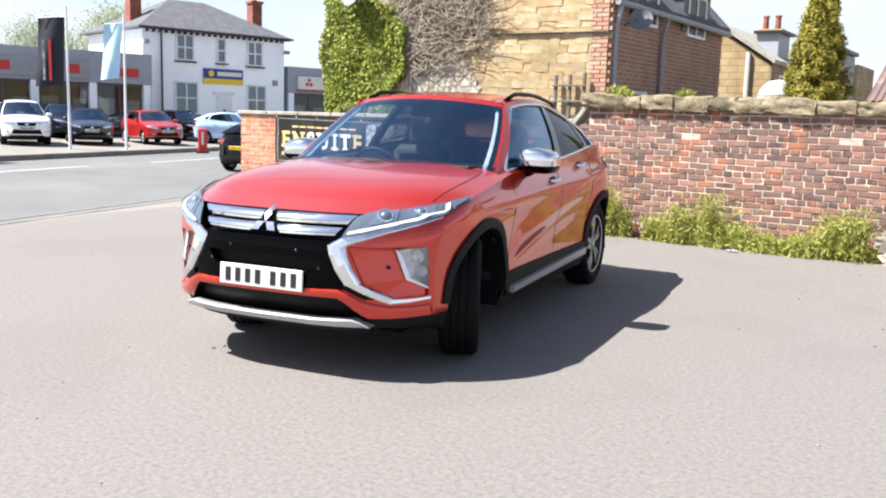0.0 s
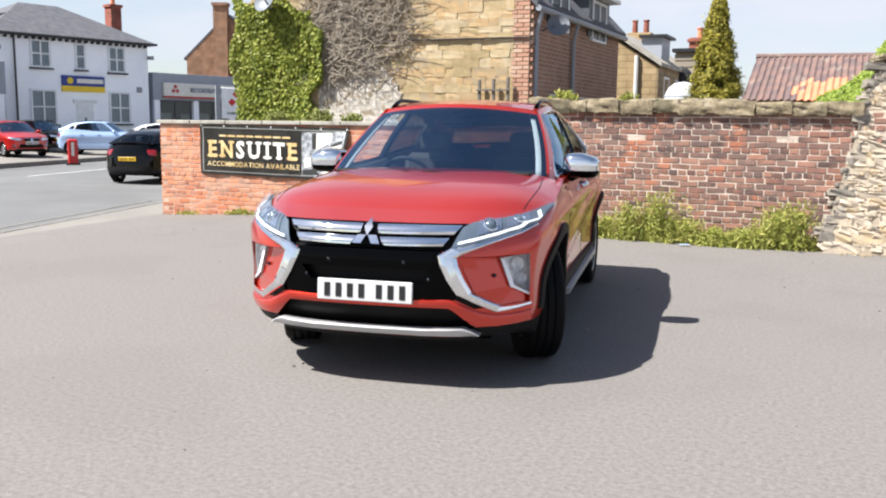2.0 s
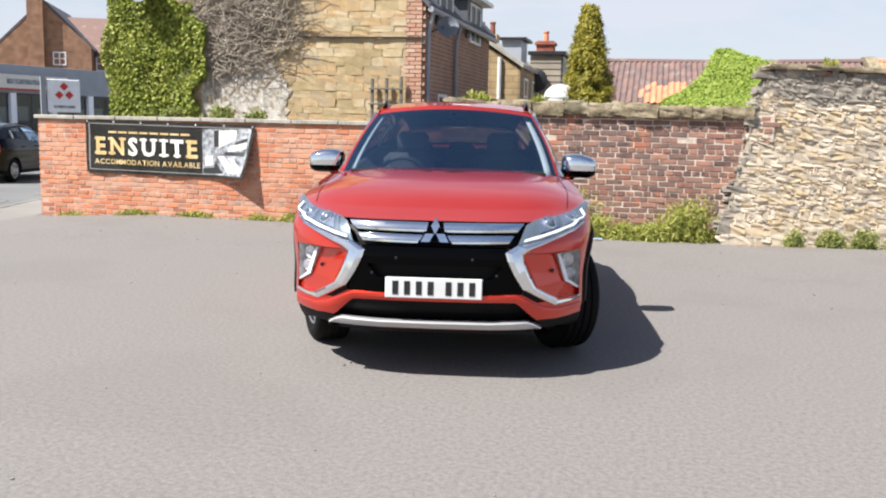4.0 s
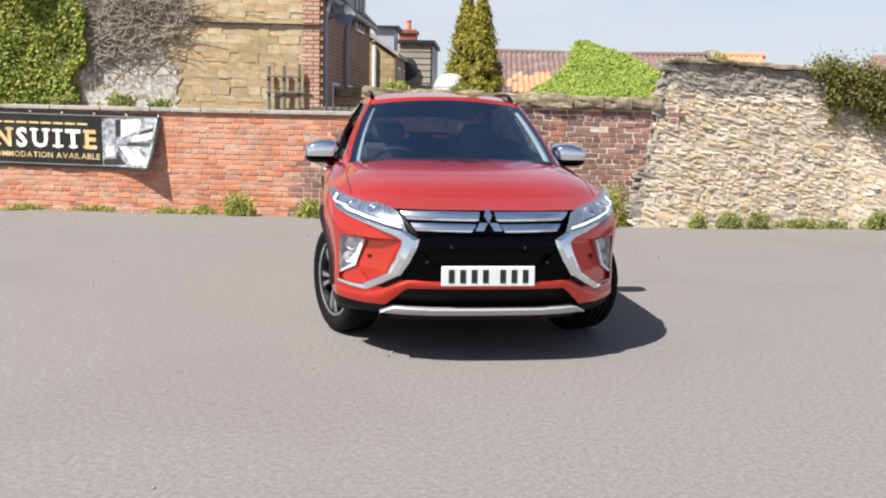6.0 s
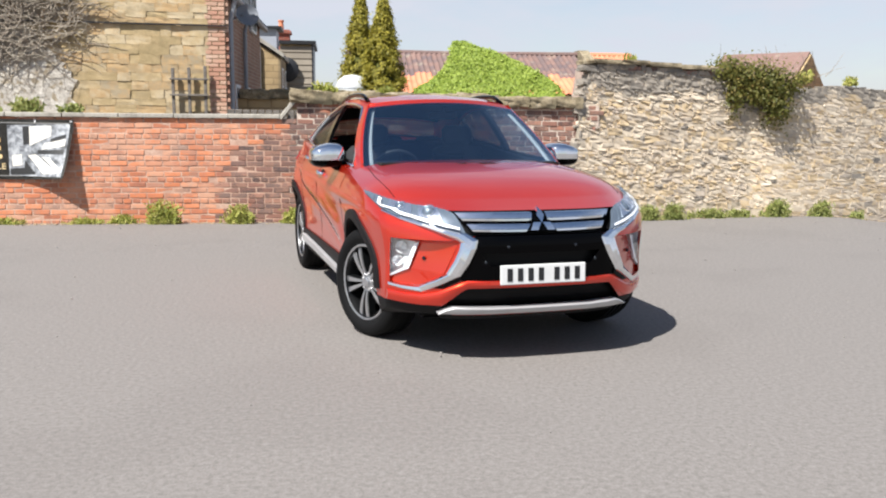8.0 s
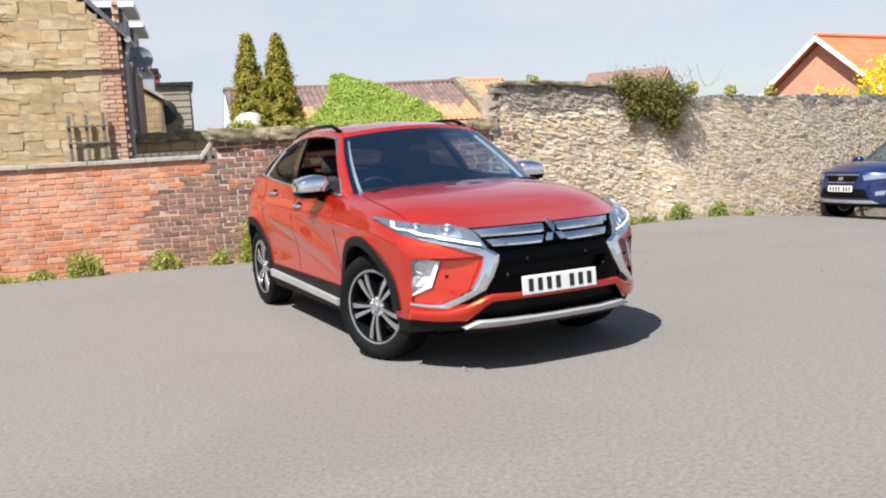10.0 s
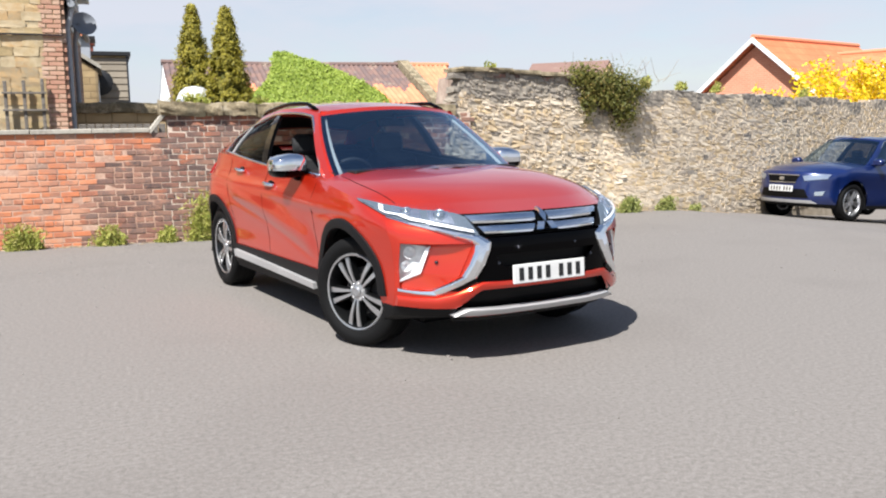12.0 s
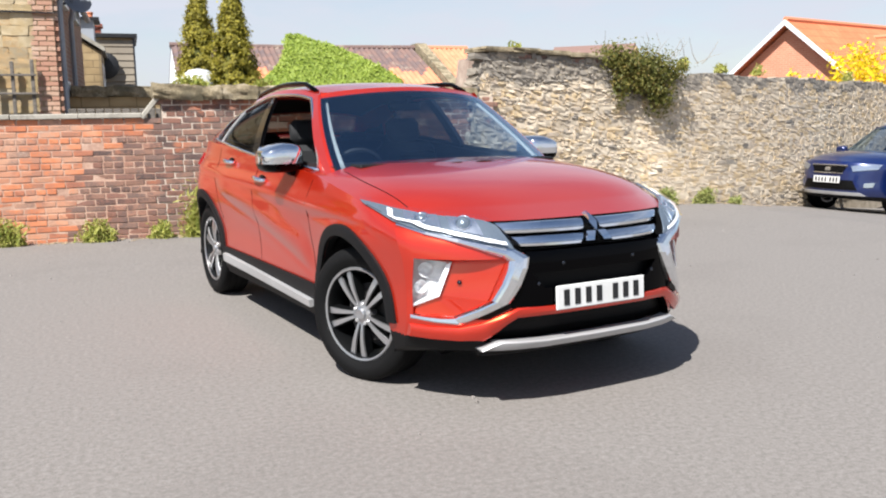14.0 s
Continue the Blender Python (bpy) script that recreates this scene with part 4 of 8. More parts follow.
sp = []
for x, h, n in ((-7.95, 0.20, 50), (-8.75, 0.16, 24), (-7.4, 0.12, 20)):
    sp += tuft(x, WY + 0.24, 0.28, 0.08, h, n, int(-x * 10), (0.1, -0.1), 1.405)
tagged(part("wall_top_weeds", leaf_mesh(sp, 0.035, 91, 2.0), M["weed_green"]), "green weeds growing on the low wall coping", "weeds", kind="stuff")

# ---- cars ----
from mathutils.bvhtree import BVHTree


def car_paint(name, dark, light, flake=0.35, rough=0.28):
    m = surf(name, [dark, light], scale=0.7, fine=900, rough=rough, rough_var=0.02, bump=0.0, metal=flake, coat=1.0)
    return m


M["red_paint"] = car_paint("red_metallic_paint", rgb("bc2611"), rgb("c73019"), 0.64, 0.32)
M["red_paint"].node_tree.nodes["Principled BSDF"].inputs["Coat IOR"].default_value = 1.64
M["red_paint"].node_tree.nodes["Principled BSDF"].inputs["Specular IOR Level"].default_value = 0.1
M["black_plastic"] = plain("black_plastic", rgb("101012"), 0.6, bump=0.25, spec=0.2)
M["gloss_black"] = plain("gloss_black", rgb("020203"), 0.08, spec=0.08)
M["piano_black"] = plain("piano_black", rgb("0a0a0c"), 0.04, spec=0.7)
M["grille_black"] = plain("grille_black", rgb("050506"), 0.5, spec=0.15)
M["chrome"] = plain("chrome", rgb("eef1f5"), 0.05, metal=1.0)
M["satin_silver"] = plain("satin_silver", rgb("b9b9ba"), 0.38, metal=0.45)
M["rubber"] = plain("tyre_rubber", rgb("0d0d0e"), 0.75, bump=0.3, spec=0.15)
M["alloy"] = plain("machined_alloy", rgb("c2c3c6"), 0.3, metal=0.9)
M["alloy_black"] = plain("black_alloy", rgb("0c0d0e"), 0.3, spec=0.3)
M["cast_iron"] = plain("brake_iron", rgb("4c4b4b"), 0.5, metal=0.5)
M["seat_cloth"] = plain("dark_seat_cloth", rgb("1b1c1f"), 0.85, bump=0.2)
M["dash"] = plain("dash_plastic", rgb("1e2023"), 0.7, bump=0.2)
M["lamp_inside"] = plain("lamp_reflector", rgb("c4ccd8"), 0.16, metal=0.88)
M["lamp_dark"] = plain("lamp_housing", rgb("68737f"), 0.2, metal=0.4)
M["lamp_black"] = plain("lamp_black", rgb("20242c"), 0.15, metal=0.3)
M["fog_white"] = surf("fog_reflector", [rgb("b4b8bc"), rgb("d6d8da"), rgb("f0f0ef")], scale=24, fine=90, rough=0.2, bump=0.6, bump_size=0.01, metal=0.15)
M["lamp_white"] = plain("lamp_light_guide", rgb("f2f4f8"), 0.25)
M["red_lens"] = plain("red_lens", rgb("8c0d10"), 0.1, coat=1.0)
M["amber_lens"] = plain("amber_lens", rgb("c9702a"), 0.15, coat=1.0)
M["plate_white"] = plain("plate_white", rgb("cacac9"), 0.35)
M["plate_yellow"] = plain("plate_yellow", rgb("e3b40f"), 0.35)
M["plate_ink"] = plain("plate_ink", rgb("161618"), 0.5)
M["car_glass"] = glass("car_glass", (0.74, 0.82, 0.88), (0.55, 0.78, 1.0), 0.19)
M["dark_glass"] = glass("privacy_glass", (0.13, 0.125, 0.115), (0.5, 0.55, 0.6))
M["lens_glass"] = glass("lamp_lens", (0.98, 0.985, 0.99))


def curve_at(pts):
    """A smooth curve through (a, b) pairs, as a function of a."""
    xs, ys = np.array([p[0] for p in pts], float), np.array([p[1] for p in pts], float)
    d = np.gradient(ys, xs)
    for i in range(1, len(xs) - 1):
        if (ys[i] - ys[i - 1]) * (ys[i + 1] - ys[i]) <= 0:
            d[i] = 0

    def f(x):
        x = min(max(x, xs[0]), xs[-1])
        i = min(int(np.searchsorted(xs, x, "right")) - 1, len(xs) - 2)
        h = xs[i + 1] - xs[i]
        t = (x - xs[i]) / h
        return float((2 * t**3 - 3 * t**2 + 1) * ys[i] + (t**3 - 2 * t**2 + t) * h * d[i] + (3 * t**2 - 2 * t**3) * ys[i + 1] + (t**3 - t**2) * h * d[i + 1])
    return f


class Shape:
    """The curves of a car's body, x ahead of the front axle, y to its left, z up."""
    base = 2.67                                                       # wheelbase
    tyre, tread, rim_r = 0.345, 0.225, 0.243
    track = 0.748                                                     # wheel centre to the car's axis
    nose, tail = 0.90, -3.46
    arch = 0.405
    sill = 0.225
    clad = 0.345
    hood_c = curve_at([(-0.75, 1.10), (-0.2, 1.075), (0.2, 1.03), (0.5, 0.975), (0.72, 0.915), (0.90, 0.86)])
    hood_e = curve_at([(-3.5, 1.11), (-3.1, 1.17), (-2.6, 1.155), (-1.2, 1.055), (-0.5, 1.025), (-0.2, 0.985), (0.2, 0.93), (0.5, 0.885), (0.9, 0.83)])
    plan = curve_at([(-3.5, 0.80), (-3.0, 0.865), (-2.6, 0.895), (-1.4, 0.885), (-0.4, 0.888), (0.0, 0.895), (0.35, 0.885), (0.55, 0.855), (0.9, 0.825)])
    section = curve_at([(0.15, 0.90), (0.25, 0.945), (0.42, 0.975), (0.55, 0.972), (0.70, 0.985), (0.84, 1.0), (0.93, 0.985), (1.0, 0.95), (1.2, 0.88)])
    front = curve_at([(0.15, -0.14), (0.24, -0.08), (0.33, -0.03), (0.45, 0.0), (0.60, -0.005), (0.75, -0.02), (0.84, -0.04), (0.92, -0.09)])
    rear = curve_at([(0.15, 0.14), (0.3, 0.02), (0.5, 0.0), (0.7, 0.02), (0.9, 0.06), (1.15, 0.16)])
    bend, bend_rear, bend_power = 0.40, 0.28, 3.2
    bonnet = (1.0, 2.4)                                               # share and power of its crown
    # cabin
    foot_x, head_x = (-0.44, -3.26), (-1.10, -2.80)
    roof_e = curve_at([(-3.3, 1.24), (-2.80, 1.37), (-2.5, 1.445), (-2.1, 1.495), (-1.7, 1.52), (-1.35, 1.51), (-1.10, 1.475)])
    roof_y = curve_at([(-2.9, 0.50), (-2.2, 0.55), (-1.6, 0.575), (-1.1, 0.565)])
    crown = 0.045
    foot_y = curve_at([(-3.3, 0.66), (-2.7, 0.765), (-1.6, 0.805), (-0.7, 0.795), (-0.4, 0.745)])
    screen_bow = (0.28, 0.15)
    win_top = curve_at([(0.0, 0.90), (0.45, 0.90), (0.6, 0.86), (0.75, 0.72), (0.88, 0.42)])
    win_bot = curve_at([(0.0, 0.075), (0.5, 0.065), (0.88, 0.11)])
    win_u = (0.045, 0.845)
    pillar = (0.405, 0.452)
    quarter = (0.735, 0.752)
    crease = True


def body_point(S, u, v, w):
    """A point of the lower body: u from tail to nose, v across from -1 to 1, w from sill to top."""
    a = abs(v)
    x0 = S.tail + (S.nose - S.tail) * u
    z_edge = S.hood_e(x0)
    zc = S.hood_c(x0) if x0 > -0.6 else z_edge
    k = min(1.0, max(0.0, (x0 + 1.1) / 0.5))
    ztop = z_edge + (zc - z_edge) * k * (1 - S.bonnet[0] * a ** 2.4 - (1 - S.bonnet[0]) * a ** S.bonnet[1])
    bottom = S.sill + 0.06 * max(0.0, (x0 - 0.55) / 0.4) + 0.10 * max(0.0, (-2.95 - x0) / 0.5)
    z = bottom + (ztop - bottom) * w
    f, r = max(0.0, (u - 0.80) / 0.20), max(0.0, (0.16 - u) / 0.16)
    x = x0 + f ** 1.5 * (S.front(z) - S.bend * a ** S.bend_power) + r ** 1.5 * (S.rear(z) + S.bend_rear * a ** 3)
    y = v * S.plan(x0) * S.section(min(z, S.hood_e(x0) + 0.02) + max(0.0, 1.0 - S.hood_e(x0)) * 0.6 * w ** 3)
    if S.crease and a > 0.999:
        flare = sum(math.exp(-((x0 - c) / 0.34) ** 2) * math.exp(-((z - 0.70) / 0.16) ** 2) for c in (0.0, -S.base))
        line = 0.47 + 0.17 * (-0.55 - x0) + 0.03 * math.sin(1.4 * (-0.55 - x0))
        inside = 1 / (1 + math.exp(-(x0 + 2.25) / 0.05)) / (1 + math.exp((x0 + 0.56) / 0.04))
        ridge = inside * (-0.016 * math.exp(-((z - line - 0.10) / 0.09) ** 2) + 0.006 * math.exp(-((z - line) / 0.055) ** 2))
        upper = -0.016 * math.exp(-((z - (0.90 + 0.045 * (-x0) - 0.055)) / 0.045) ** 2) * (0.3 + 0.7 / (1 + math.exp((x0 - 0.2) / 0.06)))
        y += math.copysign(0.022 * flare + ridge + upper, v)
    return Vector((x, y, z))


def body_mesh(S, nu, nv, nw):
    """The lower body as a box grid, bent into shape, with open wheel arches and an open cabin. Returns bmesh, paint and cladding faces."""
    bm = bmesh.new()
    us = [i / nu for i in range(nu + 1)]
    vs = [2 * i / nv - 1 for i in range(nv + 1)]
    ws = [i / nw for i in range(nw + 1)]
    made = {}

    def vert(i, j, k):
        if (i, j, k) not in made:
            made[i, j, k] = bm.verts.new(body_point(S, us[i], vs[j], ws[k]))
        return made[i, j, k]
    for i in range(nu):
        for j in range(nv):
            bm.faces.new((vert(i, j, 0), vert(i, j + 1, 0), vert(i + 1, j + 1, 0), vert(i + 1, j, 0)))
            mid = S.tail + (S.nose - S.tail) * (us[i] + us[i + 1]) / 2
            if not (S.foot_x[1] + 0.12 < mid < S.foot_x[0] + 0.02 and 0 < j < nv - 1):
                bm.faces.new((vert(i, j, nw), vert(i + 1, j, nw), vert(i + 1, j + 1, nw), vert(i, j + 1, nw)))
        for k in range(nw):
            bm.faces.new((vert(i, 0, k), vert(i + 1, 0, k), vert(i + 1, 0, k + 1), vert(i, 0, k + 1)))
            bm.faces.new((vert(i, nv, k), vert(i, nv, k + 1), vert(i + 1, nv, k + 1), vert(i + 1, nv, k)))
    for j in range(nv):
        for k in range(nw):
            bm.faces.new((vert(0, j, k), vert(0, j, k + 1), vert(0, j + 1, k + 1), vert(0, j + 1, k)))
            bm.faces.new((vert(nu, j, k), vert(nu, j + 1, k), vert(nu, j + 1, k + 1), vert(nu, j, k + 1)))
    gone = set()
    for v in bm.verts:
        if abs(v.co.y) < S.plan(v.co.x) * 0.70:
            continue
        for cx in (0.0, -S.base):
            d = Vector((v.co.x - cx, v.co.z - S.tyre))
            if d.length < S.arch:
                gone.add(v)
                if d.y < 0:
                    v.co.x = cx + math.copysign(math.sqrt(S.arch ** 2 - d.y ** 2), d.x)
                    continue
                d = d.normalized() * S.arch if d.length > 1e-4 else Vector((0, S.arch))
                v.co.x, v.co.z = cx + d.x, S.tyre + d.y
    bmesh.ops.delete(bm, geom=[f for f in bm.faces if all(v in gone for v in f.verts)], context="FACES")
    bmesh.ops.recalc_face_normals(bm, faces=bm.faces)
    return bm


def split(bm, test):
    """Takes the faces for which test(centre) holds out of bm into a bmesh of their own."""
    out = bm.copy()
    bmesh.ops.delete(out, geom=[f for f in out.faces if not test(f.calc_center_median())], context="FACES")
    bmesh.ops.delete(bm, geom=[f for f in bm.faces if test(f.calc_center_median())], context="FACES")
    return out


def patch(tree, outline, way, thick=0.01, sink=0.01, step=0.035, mirror=False, shift=0.0):
    """A panel that lies on the body: an outline seen along way ('x' front, 'y' left side, '-y' right side, '-x' rear), thick proud of it and sunk a little."""
    bm = bmesh.new()
    axis = way[-1]
    for poly in ([outline, [(-a, b) for a, b in outline]] if mirror else [outline]):
        vs = [bm.verts.new((3.0 if way == "x" else -6.0, a, b) if axis == "x" else (a, 3.0 if way == "y" else -3.0, b)) for a, b in poly]
        bm.faces.new(vs)
    bm.normal_update()
    bmesh.ops.triangulate(bm, faces=bm.faces[:])
    for _ in range(5):
        long = [e for e in bm.edges if e.calc_length() > step]
        if not long:
            break
        bmesh.ops.subdivide_edges(bm, edges=long, cuts=1)
        bmesh.ops.triangulate(bm, faces=[f for f in bm.faces if len(f.verts) > 3])
    d = Vector({"x": (-1, 0, 0), "-x": (1, 0, 0), "y": (0, -1, 0), "-y": (0, 1, 0)}[way])
    last = None
    for v in bm.verts:
        hit, nrm, _, _ = tree.ray_cast(v.co, d)
        if hit is None:
            near, nrm, _, _ = tree.find_nearest(Vector((v.co.x * 0 + (0.6 if way == "x" else v.co.x), v.co.y if axis == "x" else math.copysign(0.85, v.co.y), v.co.z)))
            hit = near
        v.co = hit - d * shift
    bmesh.ops.recalc_face_normals(bm, faces=bm.faces)
    if sum((f.normal.dot(d) for f in bm.faces)) > 0:
        bmesh.ops.reverse_faces(bm, faces=bm.faces[:])
    bm.normal_update()
    top = {v: v.co + (v.normal * 0.6 - d * 0.4).normalized() * thick for v in bm.verts}
    r = bmesh.ops.extrude_face_region(bm, geom=bm.faces[:])
    new_v = [g for g in r["geom"] if isinstance(g, bmesh.types.BMVert)]
    near = {}
    for v in list(top):
        near[tuple(round(c, 6) for c in v.co)] = top[v]
    for v in new_v:
        v.co = near[tuple(round(c, 6) for c in v.co)]
    for v in top:
        v.co = v.co + d * sink
    bmesh.ops.recalc_face_normals(bm, faces=bm.faces)
    return bm


def cabin_point(S, u, w, side):
    """A point of the cabin's side: u from screen to tail, w from waist to roof."""
    xb = S.foot_x[0] + (S.foot_x[1] - S.foot_x[0]) * u
    xt = S.head_x[0] + (S.head_x[1] - S.head_x[0]) * u
    b = Vector((xb, S.foot_y(xb), S.hood_e(xb) - 0.012))
    t = Vector((xt, S.roof_y(xt), S.roof_e(xt)))
    p = b.lerp(t, w)
    p.y += 0.055 * w * (1 - w) * 2
    return Vector((p.x, side * p.y, p.z))


def roof_point(S, u, v):
    """A point of the roof: u from screen to tail, v across."""
    e = cabin_point(S, u, 1.0, 1)
    bow = S.screen_bow[1] * max(0.0, 1 - u / 0.45) ** 2
    return Vector((e.x + bow * (1 - v * v), e.y * v, e.z + S.crown * (1 - v ** 2) ** 0.8 if abs(v) < 1 else e.z))


def screen_point(S, v, w, rear=False):
    """A point of the front or the rear screen: v across, w from foot to roof."""
    u = 1.0 if rear else 0.0
    e = cabin_point(S, u, w, 1)
    top, foot = roof_point(S, u, v), Vector((e.x, e.y * v, e.z))
    bow = (0.02 if rear else S.screen_bow[0] + (S.screen_bow[1] - S.screen_bow[0]) * w) * (1 - v * v)
    z = e.z + (0.05 + (S.crown - 0.05) * w) * (1 - v * v)
    return Vector((e.x + (-bow if rear else bow), e.y * v, z))


def cabin_parts(S, car, paint, nu=40, nw=10, trim=True, open_window=True):
    """Roof, pillars and glass, each a mesh of its own, all from one set of curves."""
    cols = sorted(set([0.0, S.win_u[0], *S.pillar, *S.quarter, S.win_u[1], 1.0] + [i / nu for i in range(1, nu)]))
    cols = [c for i, c in enumerate(cols) if i == 0 or c - cols[i - 1] > 0.004 or c in (*S.pillar, *S.win_u, *S.quarter)]
    frame_bm = bmesh.new()

    def row(u):
        lo, hi = S.win_bot(u), S.win_top(u)
        return [0.0] + [lo + (hi - lo) * k / nw for k in range(nw + 1)] + [1.0]
    holes = {}
    for side in (1, -1):
        grid = [[frame_bm.verts.new(cabin_point(S, u, w, side)) for w in row(u)] for u in cols]
        for i in range(len(cols) - 1):
            mid = (cols[i] + cols[i + 1]) / 2
            for k in range(nw + 2):
                opening = S.win_u[0] < mid < S.win_u[1] and 1 <= k <= nw
                if opening:
                    continue
                q = (grid[i][k], grid[i + 1][k], grid[i + 1][k + 1], grid[i][k + 1])
                frame_bm.faces.new(q if side > 0 else q[::-1])
    bmesh.ops.recalc_face_normals(frame_bm, faces=frame_bm.faces)
    # roof and screen surrounds
    roof = bmesh.new()
    nv = 16
    grid = [[roof.verts.new(roof_point(S, i / nu, 2 * j / nv - 1)) for j in range(nv + 1)] for i in range(nu + 1)]
    for i in range(nu):
        for j in range(nv):
            roof.faces.new((grid[i][j], grid[i][j + 1], grid[i + 1][j + 1], grid[i + 1][j]))
    bmesh.ops.recalc_face_normals(roof, faces=roof.faces)
    lining = frame_bm.copy()
    for v in lining.verts:
        v.co += Vector((0, -math.copysign(0.036, v.co.y), -0.004))
    bmesh.ops.solidify(lining, geom=lining.faces[:], thickness=0.003)
    if trim:
        part("cabin_lining", lining, M["dash"], car, "dark plastic lining")
        for side in (1, -1):
            bm = bmesh.new()
            g = [[bm.verts.new(cabin_point(S, 0.01 + 0.95 * i / 20, 0.0, side) + Vector((0, -side * o, up))) for o, up in ((0.030, 0.055), (0.036, 0.030), (0.075, 0.026), (0.16, -0.06))] for i in range(21)]
            for a, b in zip(g, g[1:]):
                for k in range(3):
                    bm.faces.new((a[k], b[k], b[k + 1], a[k + 1]))
            part("waist_lining", bm, M["dash"], car)
    for bm in (frame_bm, roof):
        bmesh.ops.solidify(bm, geom=bm.faces[:], thickness=0.030)
    part("cabin_frame", frame_bm, paint, car, smooth=38)
    part("roof", roof, paint, car, smooth=38)

    def screen(v0, v1, w0, w1, rear, off):
        bm = bmesh.new()
        g = [[bm.verts.new(screen_point(S, v0 + (v1 - v0) * j / 20, w0 + (w1 - w0) * k / 8, rear) + Vector((-off if rear else off, 0, 0))) for j in range(21)] for k in range(9)]
        for k in range(8):
            for j in range(20):
                bm.faces.new((g[k][j], g[k][j + 1], g[k + 1][j + 1], g[k + 1][j]))
        return bm

    def band(rear, v_in, w_lo, w_hi, material, name, label=""):
        bm = bmesh.new()
        for v0, v1, w0, w1 in ((-1, -v_in, 0, 1), (v_in, 1, 0, 1), (-v_in, v_in, w_hi, 1), (-v_in, v_in, 0, w_lo)):
            s = screen(v0, v1, w0, w1, rear, 0.0)
            me = bpy.data.meshes.new("tmp")
            s.to_mesh(me)
            s.free()
            bm.from_mesh(me)
            bpy.data.meshes.remove(me)
        bmesh.ops.remove_doubles(bm, verts=bm.verts, dist=0.0005)
        bmesh.ops.recalc_face_normals(bm, faces=bm.faces)
        bmesh.ops.solidify(bm, geom=bm.faces[:], thickness=0.028 if rear else 0.014)
        part(name, bm, material, car, label, smooth=38)
    band(False, 0.976, 0.010, 0.942, paint, "screen_frame")
    band(True, 0.88, 0.10, 0.90, paint, "tailgate_frame")
    if trim:
        for a, b, c, d in ((-0.99, -0.86, 0, 1), (0.86, 0.99, 0, 1), (-0.86, 0.86, 0.88, 1), (-0.86, 0.86, 0, 0.12)):
            part("tailgate_lining", screen(a, b, c, d, True, -0.036), M["dash"], car)
    part("windscreen", screen(-0.98, 0.98, 0.008, 0.947, False, 0.003), M["car_glass"], car, "tinted windscreen", smooth=1)
    part("rear_screen", screen(-0.9, 0.9, 0.08, 0.92, True, 0.003), M["dark_glass"], car, "dark rear window", smooth=1)
    # black ceramic edge inside the screen
    for nm, a, b, c, d in (("screen_edge", -0.98, 0.98, 0.0, 0.055), ("screen_edge", -0.98, 0.98, 0.918, 0.945), ("screen_edge", -0.98, -0.935, 0.0, 0.945), ("screen_edge", 0.935, 0.98, 0.0, 0.945)):
        part(nm, screen(a, b, c, d, False, -0.004), M["gloss_black"], car, smooth=1)
    # side glass
    for side in (1, -1):
        for nm, ua, ub, mat in (("front_window", S.win_u[0], S.pillar[0], M["car_glass"]), ("rear_window", S.pillar[1], S.quarter[0], M["dark_glass"]),
                                ("quarter_window", S.quarter[1], S.win_u[1], M["dark_glass"])):
            if open_window and nm == "front_window" and side < 0:
                continue
            bm = bmesh.new()
            us = [ua + (ub - ua) * i / 12 for i in range(13)]
            g = [[bm.verts.new(cabin_point(S, u, S.win_bot(u) + (S.win_top(u) - S.win_bot(u)) * k / 8, side) - Vector((0, side * 0.010, 0))) for k in range(9)] for u in us]
            for i in range(12):
                for k in range(8):
                    bm.faces.new((g[i][k], g[i + 1][k], g[i + 1][k + 1], g[i][k + 1]))
            part(nm, bm, mat, car, smooth=1)
        # pillar covers and bright trim round the windows
        for ua, ub in (S.pillar, S.quarter):
            bm = bmesh.new()
            g = [[bm.verts.new(cabin_point(S, u, w, side) + Vector((0, side * 0.002, 0))) for w in [S.win_bot(u) + (S.win_top(u) - S.win_bot(u)) * k / 10 for k in range(11)]] for u in (ua, (ua + ub) / 2, ub)]
            for i in range(2):
                for k in range(10):
                    bm.faces.new((g[i][k], g[i + 1][k], g[i + 1][k + 1], g[i][k + 1]))
            bmesh.ops.recalc_face_normals(bm, faces=bm.faces)
            if sum(f.normal.y for f in bm.faces) * side < 0:
                bmesh.ops.reverse_faces(bm, faces=bm.faces[:])
            bmesh.ops.solidify(bm, geom=bm.faces[:], thickness=0.028)
            part("pillar_cover", bm, M["satin_silver"] if (ua, ub) == S.quarter else M["piano_black"], car)
        if trim:
            us = [S.win_u[0] + (S.win_u[1] - S.win_u[0]) * i / 40 for i in range(41)]
            ring = [cabin_point(S, u, S.win_bot(u) - 0.02, side) for u in us] + [cabin_point(S, u, S.win_top(u) + 0.022, side) for u in us[::-1]]
            ring = [p + Vector((0, side * 0.004, 0)) for p in ring]
            part("window_trim", tube(ring + ring[:2], 0.0115, 6), M["chrome"], car, "chrome trim round the side windows", smooth=1)


